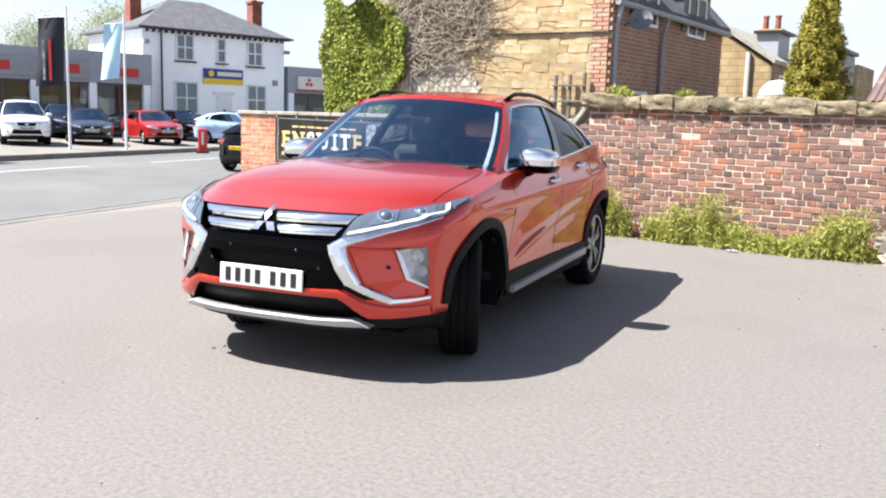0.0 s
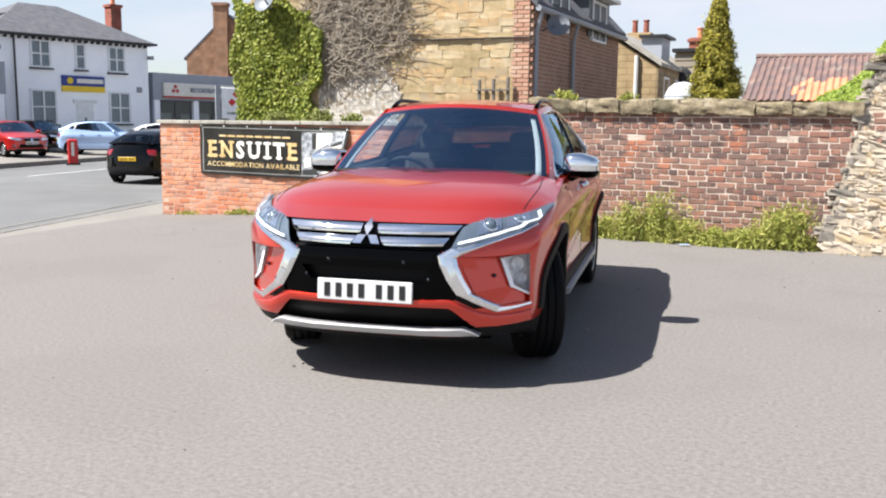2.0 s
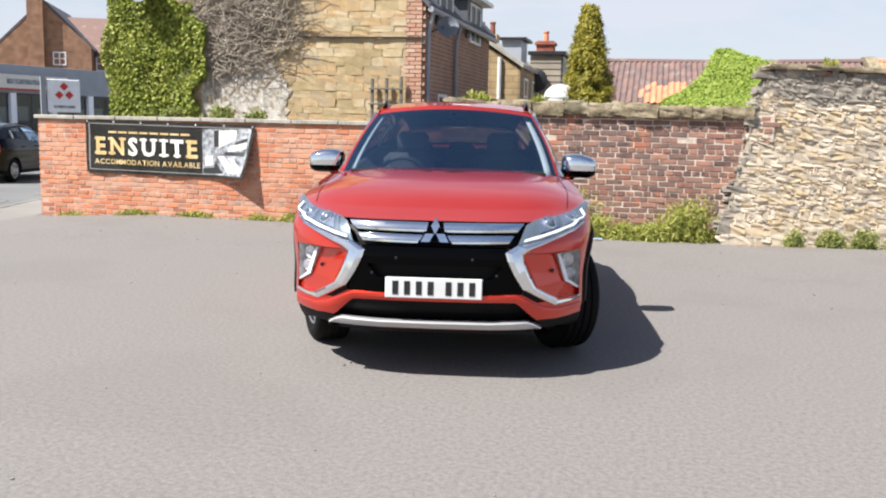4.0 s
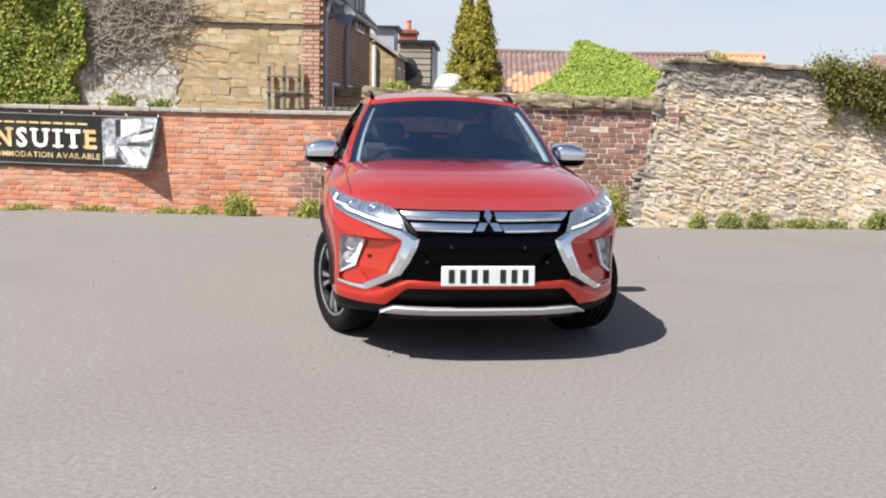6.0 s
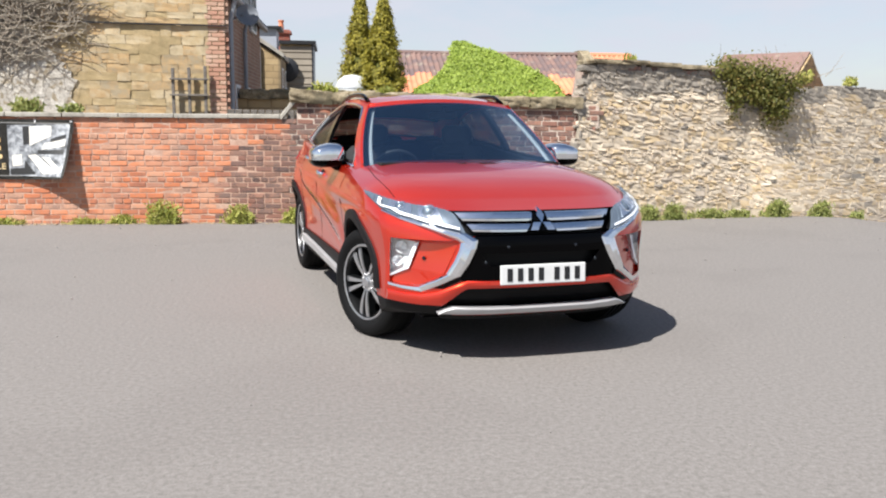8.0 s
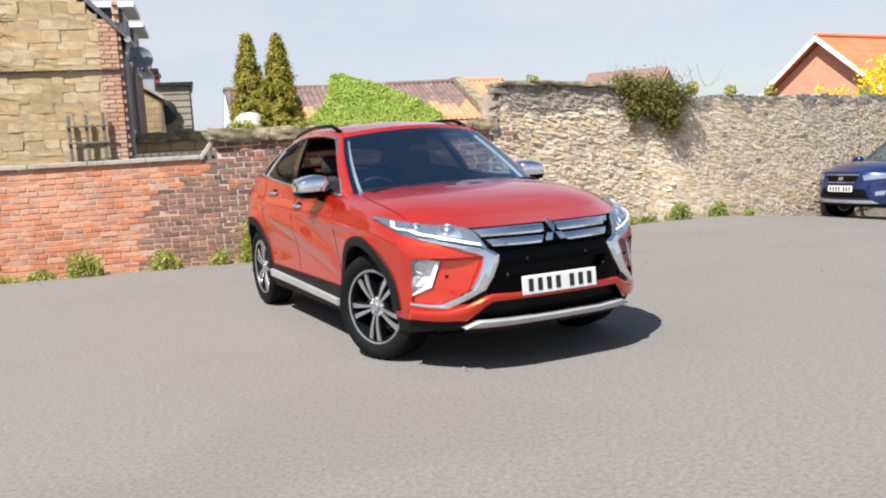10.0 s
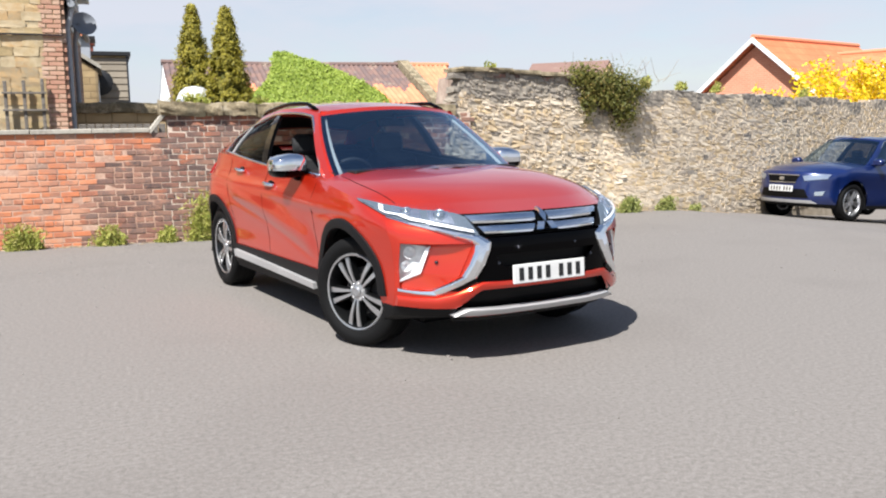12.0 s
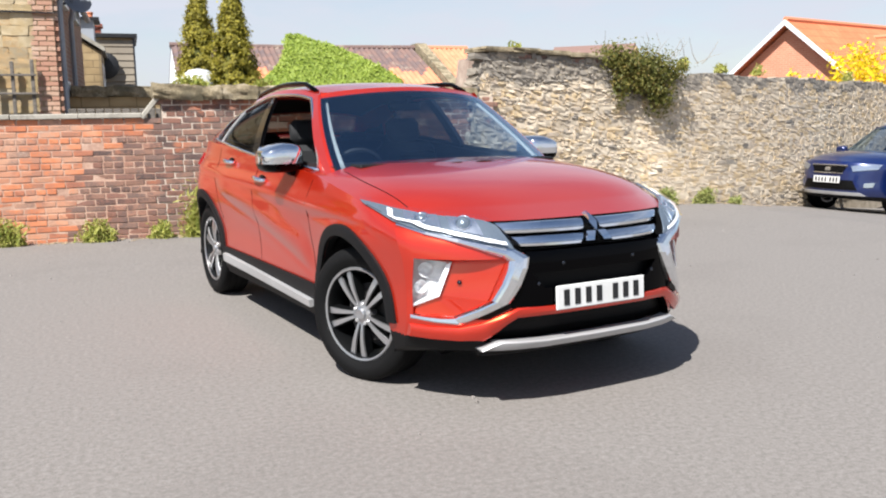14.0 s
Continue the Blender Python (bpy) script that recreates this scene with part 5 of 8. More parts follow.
def wheel_meshes(S, spokes=5, dark=True, sides=40):
    """Meshes of one wheel whose outside looks along -y: tyre, rim barrel, spokes, hub, brake disc."""
    t, r, b = S.tyre, S.rim_r, S.tread / 2
    prof = [(-b * 0.72, r - 0.012), (-b * 0.86, r + 0.004), (-b, r + 0.035), (-b * 1.02, (r + t) / 2), (-b * 0.96, t - 0.022), (-b * 0.82, t - 0.004)]
    for k in range(4):
        a = -b * 0.72 + b * 1.44 * k / 3.6
        prof += [(a, t), (a + b * 0.26, t), (a + b * 0.265, t - 0.009), (a + b * 0.33, t - 0.009)]
    prof += [(b * 0.82, t - 0.004), (b * 0.96, t - 0.022), (b * 1.02, (r + t) / 2), (b, r + 0.03), (b * 0.8, r - 0.012)]
    tyre = finish(lathe(prof, sides), 50)
    barrel = finish(lathe([(-b * 0.80, r + 0.002), (-b * 0.86, r - 0.004), (-b * 0.84, r - 0.014), (-b * 0.70, r - 0.020), (-b * 0.2, r - 0.045), (b * 0.8, r - 0.03), (b * 0.8, r - 0.0)], sides), 40)
    lip = finish(lathe([(-b * 0.84, r + 0.003), (-b * 0.90, r - 0.003), (-b * 0.88, r - 0.013), (-b * 0.80, r - 0.015)], sides), 40)
    sp, pocket = bmesh.new(), bmesh.new()
    for k in range(spokes):
        a = 2 * math.pi * k / spokes + math.pi / 2
        for s in (-1, 1):
            near, far = 0.055, r - 0.008
            pts = []
            for q in range(7):
                f = q / 6
                d = near + (far - near) * f
                off = s * (0.012 + 0.029 * f)
                wid = 0.0080 + 0.0120 * f
                y = -b * 0.62 - b * 0.16 * math.sin(math.pi * (0.15 + 0.7 * f))
                pts.append((d, off, wid, y))
            for bm, w_add, y_add, deep in ((sp, 0.0, -0.004, 0.012), (pocket, 0.006, 0.004, 0.045)):
                rings = []
                for d, off, wid, y in pts:
                    w = wid + w_add
                    ring = []
                    for o, yy in ((off - w, y + y_add + deep), (off - w * 0.82, y + y_add), (off + w * 0.82, y + y_add), (off + w, y + y_add + deep)):
                        ring.append(bm.verts.new((d * math.cos(a) - o * math.sin(a), yy, d * math.sin(a) + o * math.cos(a))))
                    rings.append(ring)
                for p, q in zip(rings, rings[1:]):
                    for j in range(3):
                        bm.faces.new((p[j], q[j], q[j + 1], p[j + 1]))
                bm.faces.new(rings[-1])
                bm.faces.new(rings[0][::-1])
    for bm in (sp, pocket):
        bmesh.ops.recalc_face_normals(bm, faces=bm.faces)
    hub = finish(lathe([(-b * 0.80, 0.0), (-b * 0.82, 0.024), (-b * 0.78, 0.031), (-b * 0.70, 0.033), (-b * 0.66, 0.062), (-b * 0.5, 0.068), (-b * 0.2, 0.06)], 24), 30)
    nuts = bmesh.new()
    for k in range(5):
        a = 2 * math.pi * k / 5 + math.pi / 2 + math.pi / 5
        tube([(0.050 * math.cos(a), -b * 0.72, 0.050 * math.sin(a)), (0.050 * math.cos(a), -b * 0.55, 0.050 * math.sin(a))], 0.0095, 6, nuts)
    disc = finish(lathe([(0.0, 0.0), (-0.005, 0.06), (-0.01, 0.15), (0.012, 0.15), (0.02, 0.05)], 28), 30)
    out = [("tyre", tyre, M["rubber"]), ("rim", barrel, M["alloy_black"] if dark else M["alloy"]), ("rim_lip", lip, M["alloy"]), ("spoke_face", finish(sp), M["alloy"]),
           ("spoke_web", finish(pocket), M["alloy_black"] if dark else M["alloy"]), ("hub_cap", hub, M["alloy"]),
           ("nut_ring", finish(nuts), M["satin_silver"]), ("brake_disc", disc, M["cast_iron"])]
    for _, me, mat in out:
        me.materials.append(mat)
    return out


def add_wheels(S, car, meshes, steer=0.0):
    for cx in (0.0, -S.base):
        for side in (-1, 1):
            tyre = part("wheel", meshes[0][1], None, car, "black tyre on a two-tone alloy wheel",
                        at=pose(cx, side * S.track, S.tyre, 0, 0, (180 if side > 0 else 0) + (steer if cx == 0.0 else 0)) @ pose(0, 0, 0, 0, (-30 if cx == 0.0 else 11) * -side, 0))
            for nm, me, _ in meshes[1:]:
                part(nm, me, None, tyre)
            well = bmesh.new()
            n = 18
            rad = S.arch + 0.004
            a0, a1 = math.radians(14 if cx == 0.0 else -18), math.radians(198)
            rings = []
            for yy in (side * S.plan(cx) * 0.93, side * 0.52):
                rings.append([well.verts.new((cx + rad * math.cos(a0 + (a1 - a0) * k / n), yy, S.tyre + rad * math.sin(a0 + (a1 - a0) * k / n))) for k in range(n + 1)])
            for k in range(n):
                well.faces.new((rings[0][k], rings[0][k + 1], rings[1][k + 1], rings[1][k]))
            well.faces.new(rings[1])
            part("wheel_liner", well, M["black_plastic"], car)


def add_seats(S, car):
    for y in (-0.37, 0.37):
        bm = boxes(((-1.35, y, 0.55), (0.50, 0.48, 0.16)), ((-1.70, y, 0.86), (0.15, 0.47, 0.58), Matrix.Rotation(radians(-12), 3, "Y")), bevel=0.05)
        part("seat", bm, M["seat_cloth"], car, "dark cloth front seat", smooth=40)
        bm = boxes(((-1.80, y, 1.235), (0.10, 0.26, 0.17), Matrix.Rotation(radians(-8), 3, "Y")), bevel=0.035)
        tube([(-1.775, y - 0.06, 1.09), (-1.79, y - 0.06, 1.18)], 0.008, 6, bm)
        tube([(-1.775, y + 0.06, 1.09), (-1.79, y + 0.06, 1.18)], 0.008, 6, bm)
        part("headrest", bm, M["seat_cloth"], car, smooth=40)
    part("rear_bench", boxes(((-2.25, 0, 0.56), (0.5, 1.25, 0.16)), ((-2.62, 0, 0.88), (0.16, 1.25, 0.58), Matrix.Rotation(radians(-16), 3, "Y")), bevel=0.05), M["seat_cloth"], car, smooth=40)
    for y in (-0.38, 0.0, 0.38):
        part("rear_headrest", boxes(((-2.70, y, 1.15), (0.08, 0.24, 0.12)), bevel=0.03), M["seat_cloth"], car, smooth=40)
    part("cabin_floor", boxes(((-1.75, 0, 0.40), (2.7, 1.55, 0.05)), ((-0.47, 0, 0.65), (0.05, 1.5, 0.60)), ((-3.05, 0, 0.83), (0.05, 1.18, 0.66))), M["dash"], car)
    for side in (-1, 1):
        part("door_lining", boxes(((-1.75, side * 0.80, 0.70), (2.6, 0.03, 0.62))), M["dash"], car)
    bm = bmesh.new()
    prism([(-0.50, 0.60), (-0.88, 0.62), (-0.93, 0.90), (-0.86, 1.02), (-0.55, 1.045), (-0.28, 1.04), (-0.28, 0.95)], "y", -0.70, 0.70, bm)
    part("dashboard", bm, M["dash"], car, smooth=40)
    part("screen_display", boxes(((-0.87, 0.0, 1.075), (0.02, 0.24, 0.085)), bevel=0.008), M["gloss_black"], car)
    c, n = Vector((-1.02, -0.37, 0.965)), 32
    tilt = Matrix.Rotation(radians(24), 3, "Y")
    ring = [c + tilt @ Vector((0, 0.185 * math.cos(2 * math.pi * k / n), 0.185 * math.sin(2 * math.pi * k / n))) for k in range(n + 2)]
    bm = tube(ring, 0.016, 8)
    for a in (200, 340, 270):
        tube([c + tilt @ Vector((0, 0.03 * math.cos(radians(a)), 0.03 * math.sin(radians(a)))), c + tilt @ Vector((0, 0.18 * math.cos(radians(a)), 0.18 * math.sin(radians(a))))], 0.014, 6, bm)
    box(bm, c, (0.05, 0.13, 0.10), tilt, 0.02)
    part("steering_wheel", bm, M["dash"], car, smooth=40)
    part("rear_view_mirror", boxes(((-1.02, 0.0, 1.40), (0.03, 0.22, 0.06)), ((-0.98, 0.0, 1.44), (0.06, 0.03, 0.05)), bevel=0.012), M["gloss_black"], car)


def plate(car, at, text="", yellow=False, w=0.52, h=0.111):
    """A number plate: a rounded plate with plain bars in place of its writing."""
    p = part("number_plate", boxes(((0, 0, 0), (0.012, w, h)), bevel=0.004), M["plate_yellow"] if yellow else M["plate_white"], car, "plate with dark bars", at=at)
    k = w / 0.52
    y = -0.205 * k
    for i in range(7):
        part("bar", boxes(((0.0075, y, 0), (0.003, 0.031 * k, 0.072 * h / 0.111))), M["plate_ink"], p)
        y += (0.096 if i == 3 else 0.063) * k
    return p


CAR = pose(-2.915, 4.478, 0, 0, 0, -79.8)
car = thing("parked_car", "red metallic crossover car with chrome trim, one front window open", "car", at=CAR)


class Crossover(Shape):
    """The red car: a blunter nose and a bonnet with a flat middle."""
    plan = curve_at([(-3.5, 0.80), (-3.0, 0.865), (-2.6, 0.895), (-1.4, 0.885), (-0.4, 0.888), (0.0, 0.895), (0.35, 0.890), (0.55, 0.874), (0.9, 0.846)])
    front = curve_at([(0.15, -0.14), (0.24, -0.08), (0.33, -0.03), (0.45, 0.0), (0.60, -0.003), (0.72, -0.012), (0.78, -0.035), (0.83, -0.070), (0.87, -0.105), (0.92, -0.15)])
    bend, bend_power = 0.355, 3.7
    bonnet = (0.30, 6.0)
    hood_c = curve_at([(-0.75, 1.10), (-0.2, 1.082), (0.2, 1.042), (0.5, 0.988), (0.72, 0.925), (0.90, 0.864)])


def cut_out(bm, poly, back=0.05, near=0.2, rim_material=0):
    """Cuts a convex outline, seen from ahead (y, z), out of the nose and turns its rim inwards."""
    n = len(poly)
    cy, cz = sum(p[0] for p in poly) / n, sum(p[1] for p in poly) / n
    span = max(math.hypot(p[0] - cy, p[1] - cz) for p in poly) + 0.06
    for i in range(n):
        (ya, za), (yb, zb) = poly[i], poly[(i + 1) % n]
        faces = [f for f in bm.faces if f.calc_center_median().x > near and f.normal.x > 0.02 and math.hypot(f.calc_center_median().y - cy, f.calc_center_median().z - cz) < span]
        geom = list({e for f in faces for e in f.edges}) + list({v for f in faces for v in f.verts}) + faces
        bmesh.ops.bisect_plane(bm, geom=geom, dist=0.0004, plane_co=(0, ya, za), plane_no=(0, za - zb, yb - ya))
    turn = sum(poly[i][0] * poly[(i + 1) % n][1] - poly[(i + 1) % n][0] * poly[i][1] for i in range(n))

    def inside(c):
        return all(math.copysign(1, turn) * ((poly[(i + 1) % n][0] - poly[i][0]) * (c.z - poly[i][1]) - (poly[(i + 1) % n][1] - poly[i][1]) * (c.y - poly[i][0])) > 0 for i in range(n))
    bm.normal_update()
    gone = [f for f in bm.faces if f.calc_center_median().x > near and f.normal.x > -0.2 and inside(f.calc_center_median())]
    rim_v = {v for f in gone for v in f.verts}
    bmesh.ops.delete(bm, geom=gone, context="FACES")
    rim = [e for e in bm.edges if e.is_boundary and e.verts[0] in rim_v and e.verts[1] in rim_v]
    out = bmesh.ops.extrude_edge_only(bm, edges=rim)
    for v in out["geom"]:
        if isinstance(v, bmesh.types.BMVert):
            v.co.x -= back
        elif isinstance(v, bmesh.types.BMFace):
            v.material_index = rim_material
    bm.normal_update()


S = Crossover
shell = body_mesh(S, 220, 52, 64)
tree = BVHTree.FromBMesh(shell)
shell.normal_update()
CORNER = [(0.806, 0.704), (0.474, 0.708), (0.55, 0.522), (0.674, 0.443), (0.806, 0.446)]
for _s in (1, -1):
    cut_out(shell, [(_s * a, b) for a, b in CORNER])
cut_out(shell, [(-0.530, 0.866), (0.530, 0.866), (0.455, 0.73), (-0.455, 0.73)], 0.07, rim_material=1)
cut_out(shell, [(-0.405, 0.729), (0.405, 0.729), (0.49, 0.49), (-0.49, 0.49)], 0.03, rim_material=1)
cut_out(shell, [(-0.44, 0.443), (0.44, 0.443), (0.565, 0.326), (-0.565, 0.326)], 0.07, rim_material=1)
clad = split(shell, lambda c: c.z < S.clad - 0.03 * max(0.0, c.x - 0.3) and not (abs(c.y) < 0.50 and c.x > 0.5) or c.z < S.sill + 0.03)
part("body", shell, [M["red_paint"], M["grille_black"]], car, "glossy red metallic body", smooth=34)
part("lower_cladding", clad, M["black_plastic"], car, "black plastic lower edge", smooth=34)
cabin_parts(S, car, M["red_paint"])
wheels = wheel_meshes(S)
add_wheels(S, car, wheels, steer=21)
add_seats(S, car)
# arch and sill mouldings
for way, side in (("y", 1), ("-y", -1)):
    for cx in (0.0, -S.base):
        a0, a1 = (5, 184) if cx == 0.0 else (-4, 192)
        outer = [(cx + 0.468 * math.cos(radians(a)), S.tyre + 0.465 * math.sin(radians(a))) for a in np.linspace(a0, a1, 26)]
        inner = [(cx + (S.arch + 0.001) * math.cos(radians(a)), S.tyre + (S.arch + 0.001) * math.sin(radians(a))) for a in np.linspace(a1, a0, 26)]
        bm = bmesh.new()
        rows = []
        for lift, src in ((0.014, outer), (0.020, [((o[0] + i[0]) / 2, (o[1] + i[1]) / 2) for o, i in zip(outer, inner[::-1])]), (0.014, inner[::-1])):
            rw = []
            for px, pz in src:
                h, _, _, _ = BVHTree.ray_cast(tree, Vector((px, side * 3, max(pz, 0.37))), Vector((0, -side, 0)))
                if h is None or abs(h.y) < 0.6:
                    yy = S.plan(px) * S.section(max(pz, 0.26)) + 0.016
                else:
                    yy = abs(h.y)
                rw.append(bm.verts.new((px, side * (yy + lift), pz)))
            rows.append(rw)
        tail = [bm.verts.new((v.co.x, v.co.y - side * 0.055, v.co.z)) for v in rows[2]]
        head = [bm.verts.new((v.co.x, v.co.y - side * 0.03, v.co.z)) for v in rows[0]]
        for p, q in ((head, rows[0]), (rows[0], rows[1]), (rows[1], rows[2]), (rows[2], tail)):
            for k in range(25):
                bm.faces.new((p[k], p[k + 1], q[k + 1], q[k]))
        bmesh.ops.recalc_face_normals(bm, faces=bm.faces)
        part("arch_moulding", bm, M["black_plastic"], car, "black plastic wheel arch moulding", smooth=40)
    part("sill_moulding", patch(tree, [(-0.46, 0.27), (-2.23, 0.27), (-2.21, 0.425), (-0.46, 0.425)], way, 0.016, 0.02), M["black_plastic"], car, smooth=40)
    part("sill_strip", patch(tree, [(-0.50, 0.295), (-2.16, 0.33), (-2.16, 0.385), (-0.50, 0.335)], way, 0.045, 0.0), M["satin_silver"], car, "satin silver sill strip", smooth=40)
    # door gaps
    for line in ([(-0.46, 0.44), (-0.50, 0.7), (-0.52, 1.0)], [(-1.42, 0.44), (-1.46, 0.75), (-1.50, 1.05)], [(-2.22, 0.62), (-2.30, 0.82), (-2.42, 1.12)]):
        pts = []
        for (xa, za), (xb, zb) in zip(line, line[1:]):
            for k in range(8):
                px, pz = xa + (xb - xa) * k / 7, za + (zb - za) * k / 7
                h, _, _, _ = tree.ray_cast(Vector((px, side * 3, pz)), Vector((0, -side, 0)))
                if h:
                    pts.append(h + Vector((0, -side * 0.0005, 0)))
        if len(pts) > 3:
            part("door_gap", tube(pts, 0.0022, 5), M["grille_black"], car)
    for hx, hz in ((-1.34, 0.955), (-2.10, 1.035)):
        h, _, _, _ = tree.ray_cast(Vector((hx, side * 3, hz)), Vector((0, -side, 0)))
        yy = abs(h.y)
        bar = [(hx + 0.095, side * (yy + 0.004), hz - 0.004), (hx + 0.075, side * (yy + 0.030), hz), (hx, side * (yy + 0.040), hz + 0.004), (hx - 0.075, side * (yy + 0.030), hz + 0.008), (hx - 0.10, side * (yy + 0.004), hz + 0.010)]
        part("door_handle", tube(bar, [0.012, 0.014, 0.015, 0.014, 0.012], 8), M["chrome"], car, "chrome door handle", smooth=1)
        cup = bmesh.new()
        bmesh.ops.create_uvsphere(cup, u_segments=14, v_segments=8, radius=1, matrix=pose(hx, side * (yy - 0.004), hz) @ Matrix.Diagonal((0.075, 0.010, 0.030, 1)))
        part("handle_cup", cup, M["gloss_black"], car, smooth=1)
    # door mirror
    base = Vector((-0.84, side * 0.790, 1.03))
    bm = tube([base, base + Vector((0.0, side * 0.06, 0.0)), base + Vector((0.01, side * 0.11, 0.04))], [0.035, 0.028, 0.035], 10)
    arm = part("mirror_arm", bm, M["gloss_black"], car, smooth=1)
    for nm, lo, hi, mat in (("mirror_cap", 0.0, 1.0, M["chrome"]), ("mirror_base", -0.45, 0.02, M["gloss_black"])):
        bm = bmesh.new()
        bmesh.ops.create_uvsphere(bm, u_segments=28, v_segments=20, radius=1)
        for v in bm.verts:
            v.co.x = math.copysign(abs(v.co.x) ** 0.52, v.co.x)
            v.co.y = math.copysign(abs(v.co.y) ** 0.52, v.co.y)
            v.co.z = math.copysign(abs(v.co.z) ** 0.55, v.co.z)
            if v.co.z > 0:
                v.co.z *= 1.0 - 0.35 * max(0.0, v.co.y)
            if v.co.x < -0.15:
                v.co.x = -0.15 + (v.co.x + 0.15) * 0.25
        bmesh.ops.delete(bm, geom=[v for v in bm.verts if not (lo - 0.03 if nm == "mirror_base" else -0.42) <= v.co.z <= (hi + 0.02 if nm == "mirror_base" else 1.1)], context="VERTS") if nm == "mirror_cap" else \
            bmesh.ops.delete(bm, geom=[v for v in bm.verts if v.co.z > -0.30], context="VERTS")
        s = Matrix.Diagonal((0.145, 0.125 * side, 0.086, 1))
        bm.transform(Matrix.Translation((-0.89, side * 0.912, 1.110)) @ s)
        bmesh.ops.recalc_face_normals(bm, faces=bm.faces)
        part(nm, bm, mat, arm, "chrome mirror housing" if nm == "mirror_cap" else "", smooth=50)
    part("mirror_glass", boxes(((-0.923, side * 0.912, 1.112), (0.006, 0.20, 0.12)), bevel=0.003), M["chrome"], arm)
    # roof rail
    rail = []
    for k in range(17):
        u = 0.06 + 0.76 * k / 16
        p = roof_point(S, u, side * 0.93)
        lift = 0.030 * min(1.0, min(k, 16 - k) / 2.0)
        rail.append(p + Vector((0, side * 0.008, lift - 0.004)))
    part("roof_rail", tube(rail, 0.016, 8), M["gloss_black"], car, "black roof rail", smooth=1)
    # rear lamps wrap round the corner
    part("rear_lamp", patch(tree, [(-2.98, 0.98), (-3.28, 0.90), (-3.30, 1.02), (-2.98, 1.07)], way, 0.012, 0.005), M["red_lens"], car, smooth=40)


# front: every panel lies on the body's face, seen from ahead (y, z)
def front(name, outline, mat, thick=0.01, mirror=False, label="", parent=None, shift=0.0, sink=0.012, step=0.035):
    if mirror:
        for poly in (outline, [(-a, b) for a, b in outline]):
            last_one = part(name, patch(tree, poly, "x", thick, sink, step, False, shift), mat, parent or car, label, smooth=36)
        return last_one
    return part(name, patch(tree, outline, "x", thick, sink, step, False, shift), mat, parent or car, label, smooth=36)


def nose_x(y, z):
    """How far ahead the nose reaches at a height, without its openings."""
    return S.nose + S.front(z) - S.bend * (abs(y) / 0.822) ** S.bend_power


def loft(sections, bm=None):
    """A closed skin over rings of equal count, capped at both ends."""
    bm = bm or bmesh.new()
    rings = [[bm.verts.new(p) for p in sec] for sec in sections]
    m = len(rings[0])
    for a, b in zip(rings, rings[1:]):
        for k in range(m):
            bm.faces.new((a[k], a[(k + 1) % m], b[(k + 1) % m], b[k]))
    bm.faces.new(rings[0][::-1])
    bm.faces.new(rings[-1])
    bmesh.ops.recalc_face_normals(bm, faces=bm.faces)
    return bm


def mirrored(p, side):
    return Vector((p[0], p[1] * side, p[2]))


def nose_sheet(bm, lo, hi, depth, thick=0.02, ny=24, nz=5):
    """A sheet across the nose between two level edges (y0, y1, z), depth ahead of the body."""
    g = []
    for i in range(nz + 1):
        f = i / nz
        y0, y1, z = (lo[k] + (hi[k] - lo[k]) * f for k in range(3))
        g.append([bm.verts.new((nose_x(y0 + (y1 - y0) * j / ny, z) + depth, y0 + (y1 - y0) * j / ny, z)) for j in range(ny + 1)])
    back = [[bm.verts.new((v.co.x - thick, v.co.y, v.co.z)) for v in r] for r in g]
    for i in range(nz):
        for j in range(ny):
            bm.faces.new((g[i][j], g[i][j + 1], g[i + 1][j + 1], g[i + 1][j]))
    edge = g[0] + [r[-1] for r in g[1:]] + g[-1][-2::-1] + [r[0] for r in g[-2:0:-1]]
    rim = back[0] + [r[-1] for r in back[1:]] + back[-1][-2::-1] + [r[0] for r in back[-2:0:-1]]
    for k in range(len(edge)):
        q = (k + 1) % len(edge)
        bm.faces.new((edge[k], rim[k], rim[q], edge[q]))
    bmesh.ops.recalc_face_normals(bm, faces=bm.faces)
    return bm


part("upper_grille", nose_sheet(bmesh.new(), (-0.46, 0.46, 0.716), (-0.56, 0.56, 0.868), -0.072), M["grille_black"], car, "dark grille opening")
for side in (-1, 1):
    # two chrome bars on each side, their upper faces leaning back to the sky, slanted off at the lamp
    for it, ib, ot, ob, zt, zb in ((0.040, 0.052, 0.482, 0.437, 0.858, 0.806), (0.060, 0.098, 0.428, 0.392, 0.797, 0.750)):
        secs = []
        for q in range(15):
            f = q / 14
            yt, yb = it + (ot - it) * f, ib + (ob - ib) * f
            ring = []
            for dx, h in ((-0.045, 0.03), (-0.016, 0.0), (-0.002, 0.10), (0.012, 0.42), (0.017, 0.60), (0.012, 0.64), (0.018, 0.70), (0.019, 0.92), (0.010, 1.0), (-0.045, 0.97)):
                y, z = yt + (yb - yt) * h, zt + (zb - zt) * h + 0.003 * f
                ring.append(mirrored((nose_x(y, zt * 0.5 + zb * 0.5) + dx - 0.024 * f ** 2, y, z), side))
            secs.append(ring)
        part("grille_bar", loft(secs), M["chrome"], car, "chrome grille bar", smooth=30)
badge = front("badge_plate", [(-0.045, 0.862), (0.045, 0.862), (0.085, 0.755), (-0.085, 0.755)], M["gloss_black"], 0.004, sink=0.05)
